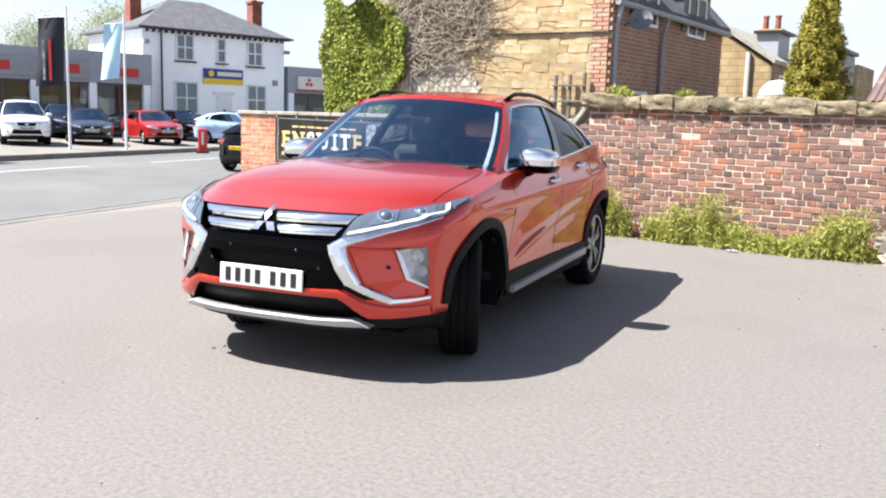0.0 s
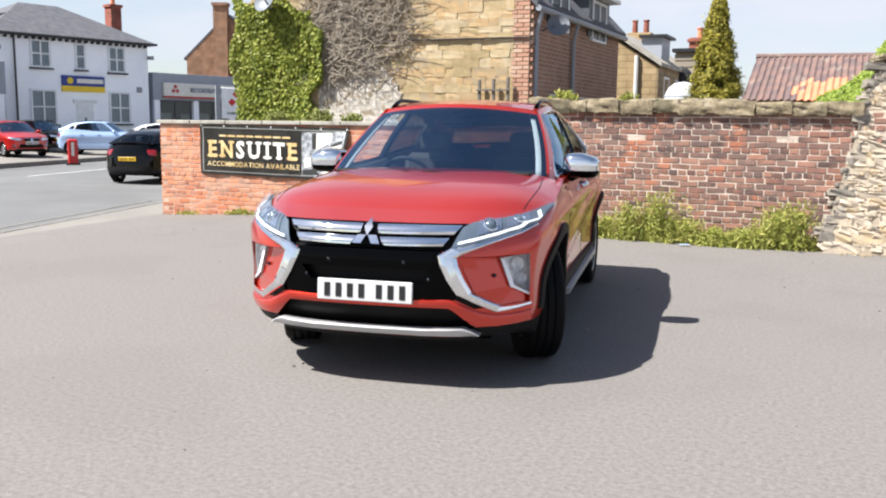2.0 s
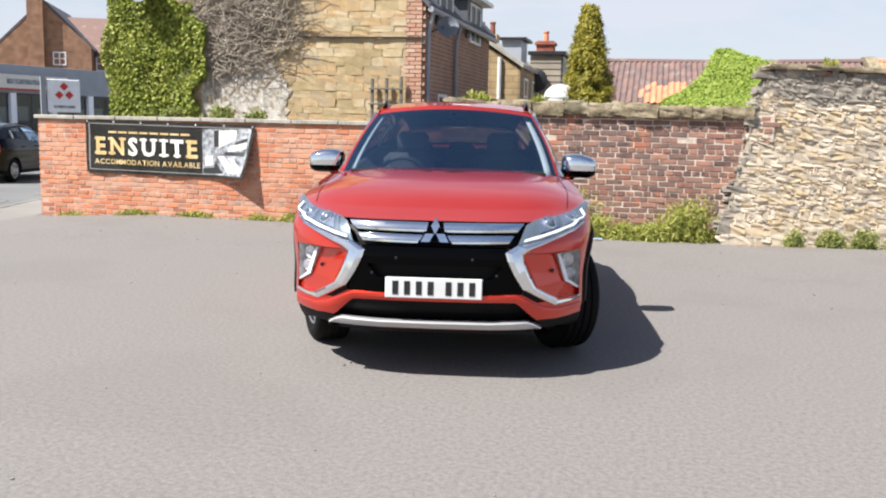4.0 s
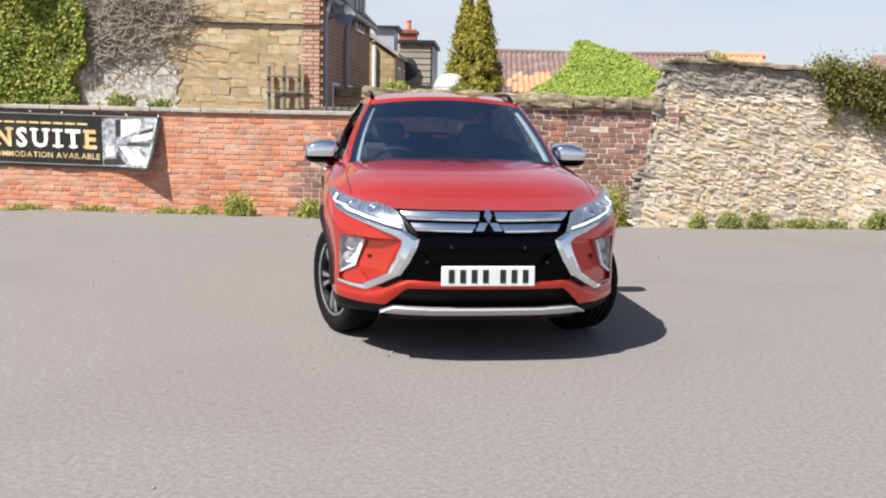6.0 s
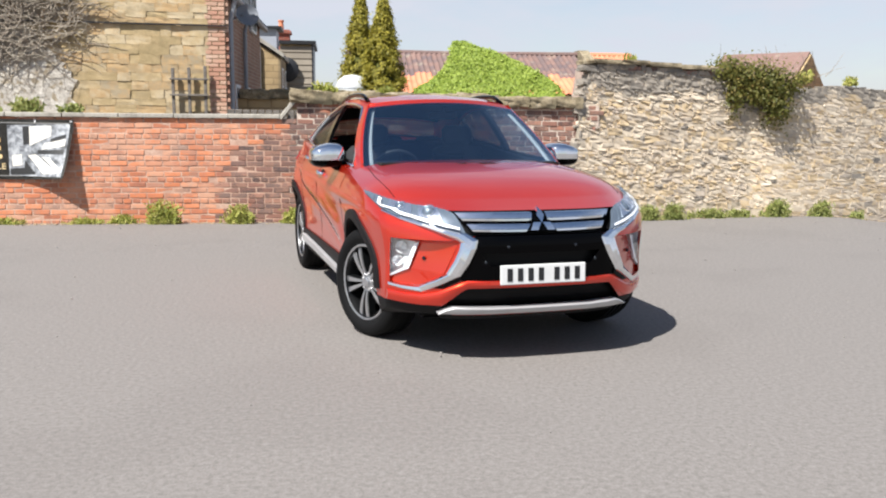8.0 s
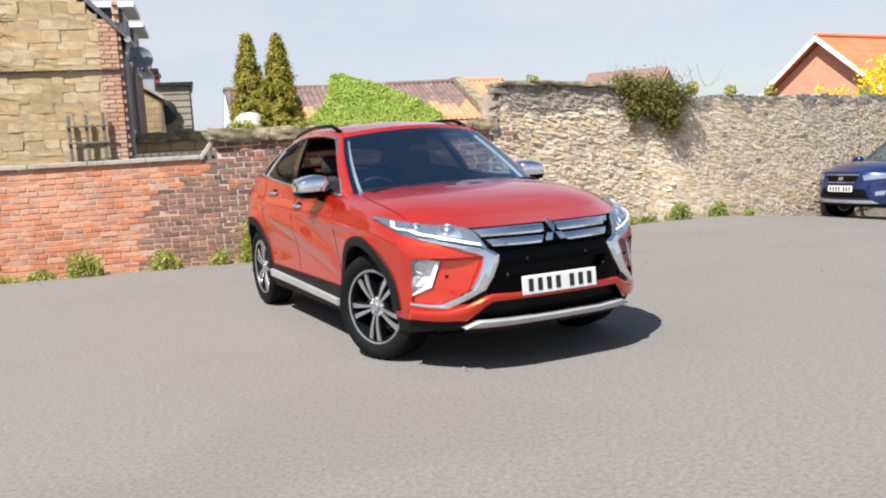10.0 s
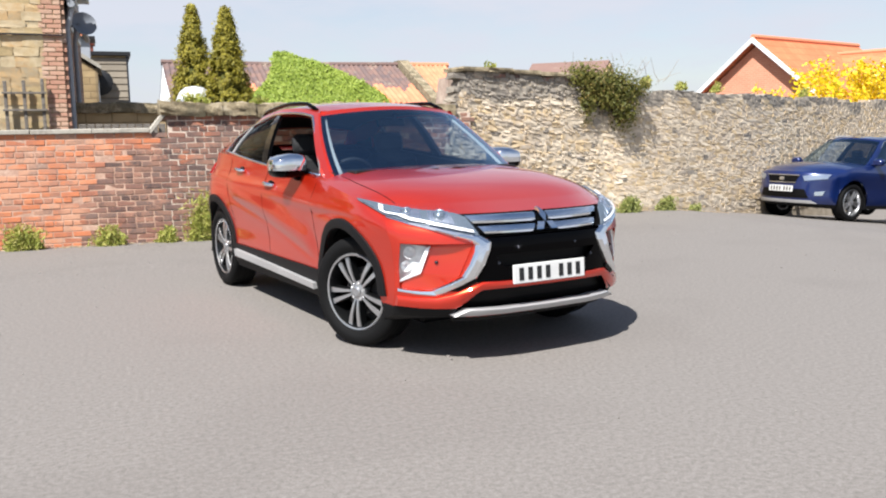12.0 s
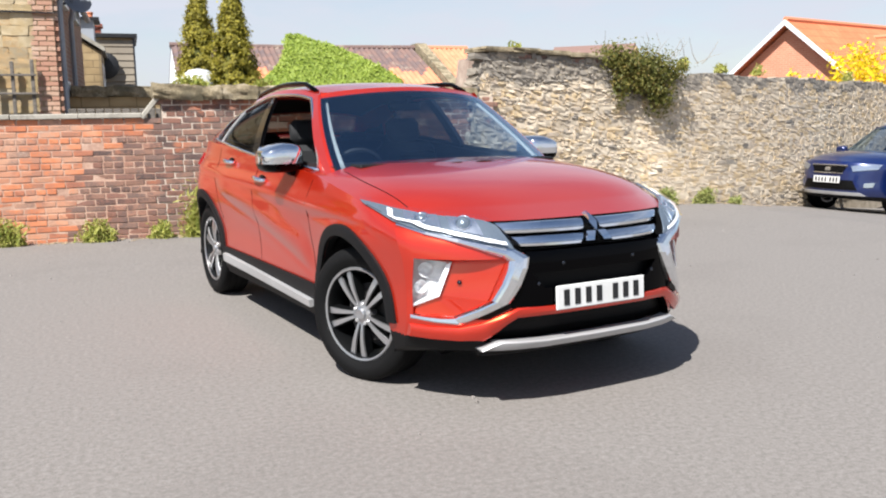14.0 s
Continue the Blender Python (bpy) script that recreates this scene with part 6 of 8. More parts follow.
for cy, cz, rot in ((0.0, 0.832, 90), (-0.040, 0.776, 210), (0.040, 0.776, 330)):
    r2 = radians(rot)
    ax, bx = Vector((math.cos(r2), math.sin(r2))) * 0.040, Vector((-math.sin(r2), math.cos(r2))) * 0.023
    quad = [(cy + ax.x, cz + ax.y), (cy + bx.x, cz + bx.y), (cy - ax.x, cz - ax.y), (cy - bx.x, cz - bx.y)]
    front("badge", quad, M["chrome"], 0.030, parent=badge, label="chrome lozenge")
# gloss black centre with a sunk slot, in four fields round it
bm = bmesh.new()
nose_sheet(bm, (-0.427, 0.427, 0.638), (-0.392, 0.392, 0.733), 0.010, ny=28)
nose_sheet(bm, (-0.500, 0.500, 0.485), (-0.458, 0.458, 0.566), 0.010, ny=28)
for a, b, c, d in ((0.458, 0.305, 0.427, 0.365), (-0.305, -0.458, -0.365, -0.427)):
    nose_sheet(bm, (b, a, 0.566), (d, c, 0.638), 0.010, ny=8)
part("bumper_panel", bm, M["gloss_black"], car, "gloss black bumper centre", smooth=36)
part("air_slot", nose_sheet(bmesh.new(), (-0.34, 0.34, 0.555), (-0.39, 0.39, 0.650), -0.035), M["grille_black"], car, "dark mesh air slot")
for side in (-1, 1):
    for y, z in ((0.205, 0.672), (0.335, 0.588)):
        ball = bmesh.new()
        bmesh.ops.create_uvsphere(ball, u_segments=12, v_segments=8, radius=1, matrix=pose(nose_x(y, z) + 0.010, side * y, z) @ Matrix.Diagonal((0.004, 0.009, 0.009, 1)))
        part("parking_sensor", ball, M["lamp_black"], car, smooth=1)
# red bar under the plate, bent down at both ends into the bumper's corners
bm = bmesh.new()
secs = []
for side in (-1, 1):
    st = [((0.905, 0.02, 0.484), (0.905, 0.02, 0.442)), ((0.898, 0.25, 0.484), (0.898, 0.25, 0.442)), ((0.878, 0.440, 0.484), (0.872, 0.438, 0.441)), ((0.848, 0.51, 0.452), (0.840, 0.502, 0.398)),
          ((0.806, 0.585, 0.416), (0.800, 0.577, 0.342)), ((0.745, 0.665, 0.394), (0.735, 0.665, 0.336)), ((0.645, 0.755, 0.392), (0.635, 0.755, 0.338)), ((0.555, 0.818, 0.398), (0.545, 0.818, 0.342))]
    rows_ = []
    for top, low in st:
        t_, l_ = Vector(top), Vector(low)
        rows_.append([mirrored(t_ + Vector((-0.05, 0, 0.006)), side), mirrored(t_ + Vector((0.004, 0, 0.002)), side), mirrored(t_.lerp(l_, 0.12) + Vector((0.013, 0, 0)), side), mirrored(t_.lerp(l_, 0.55) + Vector((0.016, 0, 0)), side), mirrored(l_ + Vector((0.006, 0, 0)), side), mirrored(l_ + Vector((-0.05, 0, 0)), side)])
    secs = rows_[::-1] if side < 0 else secs + rows_
part("bumper_bar", loft(secs), M["red_paint"], car, "red bumper bar", smooth=34)
part("lower_grille", nose_sheet(bmesh.new(), (-0.62, 0.62, 0.310), (-0.47, 0.47, 0.452), -0.060), M["grille_black"], car)
part("under_tray", boxes(((-1.35, 0, 0.235), (3.5, 1.14, 0.12)), ((0.50, 0, 0.262), (0.24, 0.86, 0.08)), bevel=0.02), M["grille_black"], car)
secs = []
for y, zt, zb in ((-0.585, 0.303, 0.287), (-0.545, 0.326, 0.291), (-0.505, 0.340, 0.291), (-0.44, 0.338, 0.291), (-0.3, 0.335, 0.291), (0.0, 0.334, 0.291), (0.3, 0.335, 0.291), (0.44, 0.338, 0.291), (0.505, 0.340, 0.291), (0.545, 0.326, 0.291), (0.585, 0.303, 0.287)):
    x, zt = 0.902 - S.bend * (abs(y) / 0.822) ** S.bend_power, zt - 0.007
    secs.append([(x - 0.06, y, zt), (x + 0.004, y, zt), (x + 0.012, y, zt - 0.006), (x + 0.008, y, (zt + zb) / 2), (x - 0.006, y, zb), (x - 0.05, y * 0.985, zb + 0.002), (x - 0.06, y, zt - 0.005)])
part("skid_plate", loft(secs), M["satin_silver"], car, "satin silver skid plate", smooth=30)
part("lower_lip", nose_sheet(bmesh.new(), (-0.54, 0.54, 0.245), (-0.56, 0.56, 0.290), -0.035), M["black_plastic"], car)
for side in (-1, 1):
    # chrome blade: under the lamp, round the corner and back along the bumper
    stations = [((0.444, 0.814, 0.822), (0.440, 0.812, 0.836)), ((0.585, 0.738, 0.792), (0.590, 0.735, 0.813)), ((0.705, 0.645, 0.766), (0.712, 0.640, 0.792)), ((0.795, 0.560, 0.738), (0.806, 0.535, 0.770)),
                ((0.842, 0.498, 0.716), (0.850, 0.438, 0.748)), ((0.862, 0.474, 0.700), (0.880, 0.378, 0.712)), ((0.866, 0.484, 0.660), (0.890, 0.392, 0.668)), ((0.860, 0.512, 0.595), (0.892, 0.430, 0.590)),
                ((0.838, 0.550, 0.524), (0.878, 0.481, 0.512)), ((0.790, 0.606, 0.487), (0.828, 0.560, 0.465)), ((0.712, 0.674, 0.446), (0.742, 0.657, 0.408)), ((0.636, 0.745, 0.444), (0.655, 0.742, 0.414)), ((0.553, 0.812, 0.448), (0.560, 0.814, 0.426))]
    secs = []
    for i, (a, b) in enumerate(stations):
        a, b = Vector(a), Vector(b)
        n = Vector((0.85, 0.45, 0.25 if i < 5 else -0.05)).normalized()
        if i < 5:                                                      # the thin part lies on the body
            a, b = (tree.find_nearest(p)[0] + n * 0.012 for p in (a, b))
        w = (a - b).length
        h = min(0.016, 0.22 * w + 0.003)
        secs.append([mirrored(p, side) for p in (a - n * 0.05, a, a.lerp(b, 0.14) + n * h * 0.8, a.lerp(b, 0.30) + n * h, a.lerp(b, 0.72) + n * h * 0.9, a.lerp(b, 0.90) + n * h * 0.5, b, b - n * 0.05)])
    part("front_blade", loft(secs), M["chrome"], car, "broad chrome blade beside the grille", smooth=9)
    # black strip added for the gap and its shadow line under the blade
    secs = []
    for _, b in stations[8:]:
        b = Vector(b)
        secs.append([mirrored(b + Vector(d), side) for d in ((-0.05, 0, 0.010), (0.002, 0.0, 0.006), (-0.004, -0.010, -0.024), (-0.05, -0.010, -0.024))])
    part("blade_joint", loft(secs), M["grille_black"], car)
    # sunk red corner: a soffit, a back and a sloped floor
    pts = [mirrored(p, side) for p in ((0.868, 0.470, 0.712), (0.560, 0.812, 0.708), (0.836, 0.480, 0.694), (0.655, 0.672, 0.684), (0.812, 0.556, 0.518), (0.640, 0.724, 0.530), (0.704, 0.678, 0.436), (0.540, 0.812, 0.436), (0.520, 0.812, 0.468), (0.600, 0.700, 0.690))]
    bm = bmesh.new()
    vs = [bm.verts.new(p) for p in pts]
    for f in ((0, 1, 9, 3, 2), (2, 3, 5, 4), (4, 5, 8, 7, 6)):
        bm.faces.new([vs[k] for k in f])
    bmesh.ops.recalc_face_normals(bm, faces=bm.faces)
    bmesh.ops.bevel(bm, geom=[e for e in bm.edges if not e.is_boundary], offset=0.010, segments=2, affect="EDGES", profile=0.5)
    bmesh.ops.solidify(bm, geom=bm.faces[:], thickness=0.004)
    part("corner_panel", bm, M["red_paint"], car, "sunk red bumper corner", smooth=30)
    # fog lamp: a silvered box with two bowls behind a clear lens, a bright strip on its inner edge
    out_top, in_top, kink, low = (Vector(p) for p in ((0.556, 0.810, 0.702), (0.690, 0.668, 0.690), (0.664, 0.720, 0.534), (0.546, 0.816, 0.470)))
    away = Vector((-0.06, -0.035, 0))
    bm = bmesh.new()
    fr_ = [bm.verts.new(mirrored(p, side)) for p in (out_top, in_top, kink, low)]
    bk_ = [bm.verts.new(mirrored(p + away, side)) for p in (out_top, in_top, kink, low)]
    for k in range(4):
        bm.faces.new((fr_[k], fr_[(k + 1) % 4], bk_[(k + 1) % 4], bk_[k]))
    bm.faces.new(bk_)
    fog = part("fog_lamp", bm, M["fog_white"], car, "clear fog lamp unit in the bumper's corner")
    edge = [in_top, in_top.lerp(kink, 0.5), kink, kink.lerp(low, 0.5), low]
    secs = []
    for p, inw in zip(edge, (0.030, 0.028, 0.024, 0.014, 0.010)):
        o = (out_top.lerp(low, 0.5) - p).normalized() * inw
        secs.append([mirrored(q, side) for q in (p, p + o + Vector((0.004, 0.003, 0)), p + o + away * 0.4, p + away * 0.4)])
    part("bright_strip", loft(secs), M["lamp_white"], fog)
    for cz, r_, along in ((0.645, 0.034, 0.42), (0.565, 0.030, 0.36)):
        f_ = (0.70 - cz) / 0.23
        c_ = out_top.lerp(low, f_).lerp(in_top.lerp(kink, min(1, f_ * 1.35)), along) + away * 0.55
        bowl = lathe([(-0.030, 0.004), (-0.030, r_ * 0.35), (-0.020, r_ * 0.7), (-0.006, r_), (-0.004, r_ * 1.06), (-0.012, r_ * 1.06)], 20)
        bowl.transform(Matrix.Translation(mirrored(c_, side)) @ Matrix.Rotation(radians(-90 + 22 * side), 4, "Z"))
        part("fog_bowl", bowl, M["fog_white"], fog, smooth=1)
    bm = bmesh.new()
    bm.faces.new([bm.verts.new(mirrored(p + Vector((0.004, 0.003, 0)), side)) for p in (out_top, in_top, kink, low)])
    part("fog_lens", bm, M["lens_glass"], fog)
    ball = bmesh.new()
    bmesh.ops.create_uvsphere(ball, u_segments=12, v_segments=8, radius=0.011, matrix=Matrix.Translation(mirrored((0.712, 0.643, 0.598), side)))
    part("parking_sensor", ball, M["lamp_black"], car, smooth=1)
plate(car, pose(0.922, 0.0, 0.517, 0, -3, 0))

# headlamps: laid on the bonnet's edge, from the grille's corner back to the wing
for side in (-1, 1):
    lower = [(0.846, 0.442, 0.748), (0.800, 0.535, 0.762), (0.712, 0.640, 0.783), (0.590, 0.735, 0.805), (0.440, 0.815, 0.833), (0.20, 0.868, 0.922)]
    upper = [(0.770, 0.486, 0.846), (0.705, 0.550, 0.878), (0.62, 0.640, 0.898), (0.51, 0.730, 0.917), (0.37, 0.800, 0.933), (0.15, 0.868, 0.948)]

    def lamp(name, f0, f1, k0, k1, mat, lift, parent, label=""):
        """A strip of the lamp: f from its lower to its upper edge, k along it."""
        bm = bmesh.new()
        g = []
        for q in range(17):
            k = (k0 + (k1 - k0) * q / 16) * 5
            i = min(int(k), 4)
            lo, hi = Vector(lower[i]).lerp(Vector(lower[i + 1]), k - i), Vector(upper[i]).lerp(Vector(upper[i + 1]), k - i)
            rw = []
            for r in range(5):
                p = lo.lerp(hi, f0 + (f1 - f0) * r / 4)
                p.y *= side
                h, nrm, _, _ = tree.find_nearest(p)
                if nrm.x < 0 and nrm.z < 0:
                    nrm = -nrm
                rw.append(bm.verts.new(h + nrm * lift))
            g.append(rw)
        for a, b in zip(g, g[1:]):
            for r in range(4):
                bm.faces.new((a[r], b[r], b[r + 1], a[r + 1]))
        bmesh.ops.recalc_face_normals(bm, faces=bm.faces)
        if sum(f.normal.x for f in bm.faces) < 0:
            bmesh.ops.reverse_faces(bm, faces=bm.faces[:])
        if name != "lamp_lens":
            bmesh.ops.solidify(bm, geom=bm.faces[:], thickness=0.006)
        return part(name, bm, mat, parent, label, smooth=36)
    head = lamp("headlamp", 0.0, 1.0, 0.0, 1.0, M["lamp_dark"], 0.012, car, "slim swept-back headlamp with a white light guide")
    lamp("light_guide", 0.07, 0.17, 0.05, 0.83, M["lamp_white"], 0.028, head)
    lamp("light_guide", 0.10, 0.70, 0.805, 0.835, M["lamp_white"], 0.028, head)
    lamp("bezel", 0.22, 0.90, 0.16, 0.78, M["lamp_dark"], 0.016, head)
    lamp("reflector", 0.26, 0.92, 0.22, 0.43, M["lamp_inside"], 0.020, head)
    lamp("reflector", 0.26, 0.92, 0.49, 0.73, M["lamp_inside"], 0.020, head)
    lamp("marker", 0.15, 0.75, 0.88, 0.97, M["lamp_dark"], 0.018, head)
    for k, size in ((0.325, 0.036), (0.61, 0.031)):
        i = min(int(k * 5), 4)
        lo, hi = Vector(lower[i]).lerp(Vector(lower[i + 1]), k * 5 - i), Vector(upper[i]).lerp(Vector(upper[i + 1]), k * 5 - i)
        p = lo.lerp(hi, 0.60)
        h, nrm, _, _ = tree.find_nearest(Vector((p.x, p.y * side, p.z)))
        ball, hoop = bmesh.new(), bmesh.new()
        bmesh.ops.create_uvsphere(ball, u_segments=18, v_segments=10, radius=size, matrix=Matrix.Translation(h + nrm * 0.0))
        part("projector", ball, M["lamp_dark"], head, smooth=1)
        e1 = nrm.orthogonal().normalized()
        e2 = nrm.cross(e1)
        tube([h + nrm * 0.022 + (e1 * math.cos(q * math.pi / 12) + e2 * math.sin(q * math.pi / 12)) * size for q in range(26)], 0.005, 6, hoop)
        part("projector_ring", hoop, M["chrome"], head, smooth=1)
    lamp("lamp_lens", 0.0, 1.0, 0.0, 1.0, M["lens_glass"], 0.036, head)
    # wiper and screen pillar light
    wiper = [screen_point(S, side * 0.12 - 0.25 + 0.055 * q + (0.12 if side > 0 else -0.20), 0.012 + 0.008 * math.sin(q), False) + Vector((0.012, 0, 0.012)) for q in range(9)]
    part("wiper", tube(wiper, 0.009, 6), M["black_plastic"], car)
# pale trim inside the screen pillars, headlining and a sticker by the mirror
M["pillar_cloth"] = plain("pale_pillar_cloth", rgb("b9b9b6"), 0.85)
M["headlining"] = plain("dark_headlining", rgb("232427"), 0.9)
for side in (-1, 1):
    bm = bmesh.new()
    g = [[bm.verts.new(screen_point(S, side * v, 0.10 + 0.84 * q / 10) + Vector((-0.045, 0, -0.008))) for v in (0.955, 0.925, 0.885)] for q in range(11)]
    for a, b in zip(g, g[1:]):
        for r in range(2):
            bm.faces.new((a[r], a[r + 1], b[r + 1], b[r]))
    bmesh.ops.recalc_face_normals(bm, faces=bm.faces)
    bmesh.ops.solidify(bm, geom=bm.faces[:], thickness=0.012)
    part("pillar_trim", bm, M["pillar_cloth"], car, smooth=1)
bm = bmesh.new()
g = [[bm.verts.new(roof_point(S, 0.005 + 0.985 * i / 10, -0.97 + 1.94 * j / 8) + Vector((-0.01, 0, -0.040))) for j in range(9)] for i in range(11)]
for i in range(10):
    for j in range(8):
        bm.faces.new((g[i][j], g[i][j + 1], g[i + 1][j + 1], g[i + 1][j]))
part("headlining", bm, M["headlining"], car, smooth=1)
# bonnet shut lines
for side in (-1, 1):
    pts = []
    for q in range(14):
        px = 0.40 - 0.90 * q / 13
        yy = side * (0.735 + 0.02 * math.sin(q / 3))
        h, _, _, _ = tree.ray_cast(Vector((px, yy, 2)), Vector((0, 0, -1)))
        if h:
            pts.append(h)
    part("bonnet_gap", tube(pts, 0.0028, 5), M["grille_black"], car)
part("cowl", boxes(((-0.46, 0, 1.055), (0.30, 1.30, 0.05)), bevel=0.01), M["black_plastic"], car)
# rear
part("tailgate_glass", patch(tree, [(-0.60, 0.98), (0.60, 0.98), (0.58, 1.06), (-0.58, 1.06)], "-x", 0.008, 0.0), M["gloss_black"], car)
part("rear_bumper", patch(tree, [(-0.70, 0.32), (0.70, 0.32), (0.62, 0.52), (-0.62, 0.52)], "-x", 0.02, 0.0), M["black_plastic"], car)
plate(car, pose(-3.475, 0, 0.80, 0, 4, 180), yellow=True)

# ---- outbuildings behind the walls ----
def pantile(seed):
    """One S-shaped clay tile, 0.27 wide and 0.40 long, its long side down the slope (-y)."""
    bm = bmesh.new()
    prof = [(-0.135, 0.030), (-0.10, 0.012), (-0.055, 0.0), (0.0, 0.006), (0.05, 0.038), (0.09, 0.052), (0.13, 0.034)]
    a = [bm.verts.new((x, -0.20, z)) for x, z in prof]
    b = [bm.verts.new((x, 0.20, z)) for x, z in prof]
    c = [bm.verts.new((x, -0.20, z - 0.014)) for x, z in prof]
    for i in range(len(prof) - 1):
        bm.faces.new((a[i], a[i + 1], b[i + 1], b[i]))
        bm.faces.new((c[i], c[i + 1], a[i + 1], a[i]))
    return finish(bm)


TILE = pantile(0)


def tiled(parent, x0, x1, eave, ridge, kind, seed, limit=300, renewed=None):
    """Tiles a slope that rises along y from eave (y, z) to ridge (y, z)."""
    rnd = random.Random(seed)
    (y0, z0), (y1, z1) = eave, ridge
    run, pitch = math.hypot(y1 - y0, z1 - z0), math.degrees(math.atan2(z1 - z0, y1 - y0))
    me, rest, count = tone([TILE], M[kind + "_object"])[0], [], 0
    fresh, rest_fresh = tone([TILE], M["pantile_new_object"])[0], []
    for j in range(int(run / 0.31)):
        f = (j + 0.5) * 0.31 / run
        for i in range(int((x1 - x0) / 0.168)):
            m = pose(x0 + 0.10 + i * 0.168 + rnd.uniform(-0.006, 0.006), y0 + (y1 - y0) * f, z0 + (z1 - z0) * f + 0.03 + rnd.uniform(-0.006, 0.006), pitch + 2.5 + rnd.uniform(-0.8, 0.8), 0, rnd.uniform(-1, 1)) @ Matrix.Diagonal((0.715, 1, 0.8, 1))
            swap = renewed is not None and renewed(x0 + 0.168 * i + rnd.uniform(-0.2, 0.2), f + rnd.uniform(-0.05, 0.05))
            if count < limit:
                part("roof_tile", fresh if swap else me, None, parent, at=m)
                count += 1
            else:
                (rest_fresh if swap else rest).append((me, m))
    if rest_fresh:
        tagged(part("renewed_tiling", gather(rest_fresh), M["pantile_new_island"], parent), kind="stuff")
    if rest:
        tagged(part("tiling", gather(rest), M[kind + "_island"], parent), kind="stuff")


barn = thing("outbuilding", "low stone outbuilding with a mossy clay pantile roof", "outbuilding")
part("wall", prism([(25.1, -0.6), (31.3, -0.6), (31.3, 2.1), (28.2, 3.40), (25.1, 2.10)], "x", -3.35, 4.3), M["stone_far"], barn)
part("gable", boxes(((-3.38, 28.2, 1.35), (0.06, 6.2, 1.5))), M["render_white"], barn, "white gable end")
part("gable", prism([(25.15, 2.1), (31.25, 2.1), (28.2, 3.46)], "x", -3.41, -3.35), M["render_white"], barn)
tiled(barn, -3.42, 4.25, (24.95, 2.10), (28.2, 3.44), "pantile", 3, renewed=lambda x, f: f < 0.38 + 0.05 * math.sin(3 * x) and (-2.2 < x < -0.2 or x > 1.2))
part("ridge", tube([(-3.45, 28.2, 3.50), (0, 28.2, 3.46), (4.3, 28.2, 3.50)], 0.09, 8), M["pantile_island"], barn)
part("rear_slope", prism([(28.2, 3.40), (31.4, 2.06), (31.4, 2.12), (28.2, 3.46)], "x", -3.42, 4.3), M["slate"], barn)
barn2 = thing("orange_roofed_outbuilding", "outbuilding with a new orange clay pantile roof", "outbuilding")
part("wall", prism([(25.1, -0.6), (31.3, -0.6), (31.3, 2.1), (28.2, 3.40), (25.1, 2.08)], "x", 4.5, 6.0), M["stone_far"], barn2)
part("party_wall", prism([(24.8, 1.9), (28.1, 3.38), (28.6, 3.38), (28.6, 3.64), (28.0, 3.64), (24.8, 2.25)], "x", 4.25, 4.58), M["cope_stone"], barn2, "raised stone coping between the roofs")
tiled(barn2, 4.6, 6.1, (24.95, 2.08), (28.2, 3.46), "pantile_new", 4, 200)
part("ridge", tube([(4.6, 28.2, 3.50), (6.1, 28.2, 3.50)], 0.09, 8), M["pantile_new_island"], barn2)
# mound of bright creeper over the roof
rs = np.random.RandomState(31)
sp = []
crest = curve_at([(-1.5, 2.15), (-0.9, 2.5), (-0.3, 3.15), (0.0, 3.80), (0.25, 3.84), (0.7, 3.68), (1.5, 3.35), (2.3, 2.85), (2.9, 2.3)])
for k in range(26000):
    x = rs.uniform(-1.5, 2.9)
    z = 1.9 + (crest(x) - 1.9) * rs.uniform(0, 1) ** 0.8
    f = (z - 1.9) / 1.7
    y = 24.55 + 2.9 * f + 0.15 * noise.noise(Vector((x * 2, z * 2, 0))) + rs.normal(0, 0.07)
    sp.append(((x + rs.normal(0, 0.04), y, z + rs.normal(0, 0.03)), (rs.normal(0, 0.3), -0.8, 0.7)))
tagged(part("roof_creeper", leaf_mesh(sp, 0.062, 33, 1.4, 0.1), M["mound"]), "mound of bright green creeper over the tiled roof", "creeper", kind="stuff")
bulk = bmesh.new()
prism([(-1.2, 1.8), (2.7, 1.8), (2.4, 2.5), (1.4, 3.1), (0.5, 3.5), (0.1, 3.55), (-0.3, 2.8)], "y", 27.3, 28.6, bulk)
part("creeper_bulk", bulk, M["mound"], bpy.data.objects["roof_creeper"])
# domed plastic oil tank
tank = thing("oil_tank", "white ribbed domed oil tank behind the wall", "tank", at=pose(-3.52, 16.75, -0.12))
prof = [(0.0, 0.33), (0.1, 0.36), (1.9, 0.36), (2.08, 0.345), (2.22, 0.28), (2.31, 0.17), (2.34, 0.0)]
bm = lathe(prof, 28, axis="z")
part("shell", bm, plain("tank_plastic", rgb("b9bcbd"), 0.6), tank, smooth=40)
for k in range(7):
    part("rib", lathe([(1.35 + 0.13 * k, 0.362), (1.37 + 0.13 * k, 0.374), (1.40 + 0.13 * k, 0.374), (1.42 + 0.13 * k, 0.362)] if k < 5 else [(2.05 + 0.09 * (k - 5), 0.352 - 0.05 * (k - 5)), (2.07 + 0.09 * (k - 5), 0.350 - 0.05 * (k - 5)), (2.09 + 0.09 * (k - 5), 0.335 - 0.05 * (k - 5))], 28, axis="z"), M["grey_pipe"], tank)
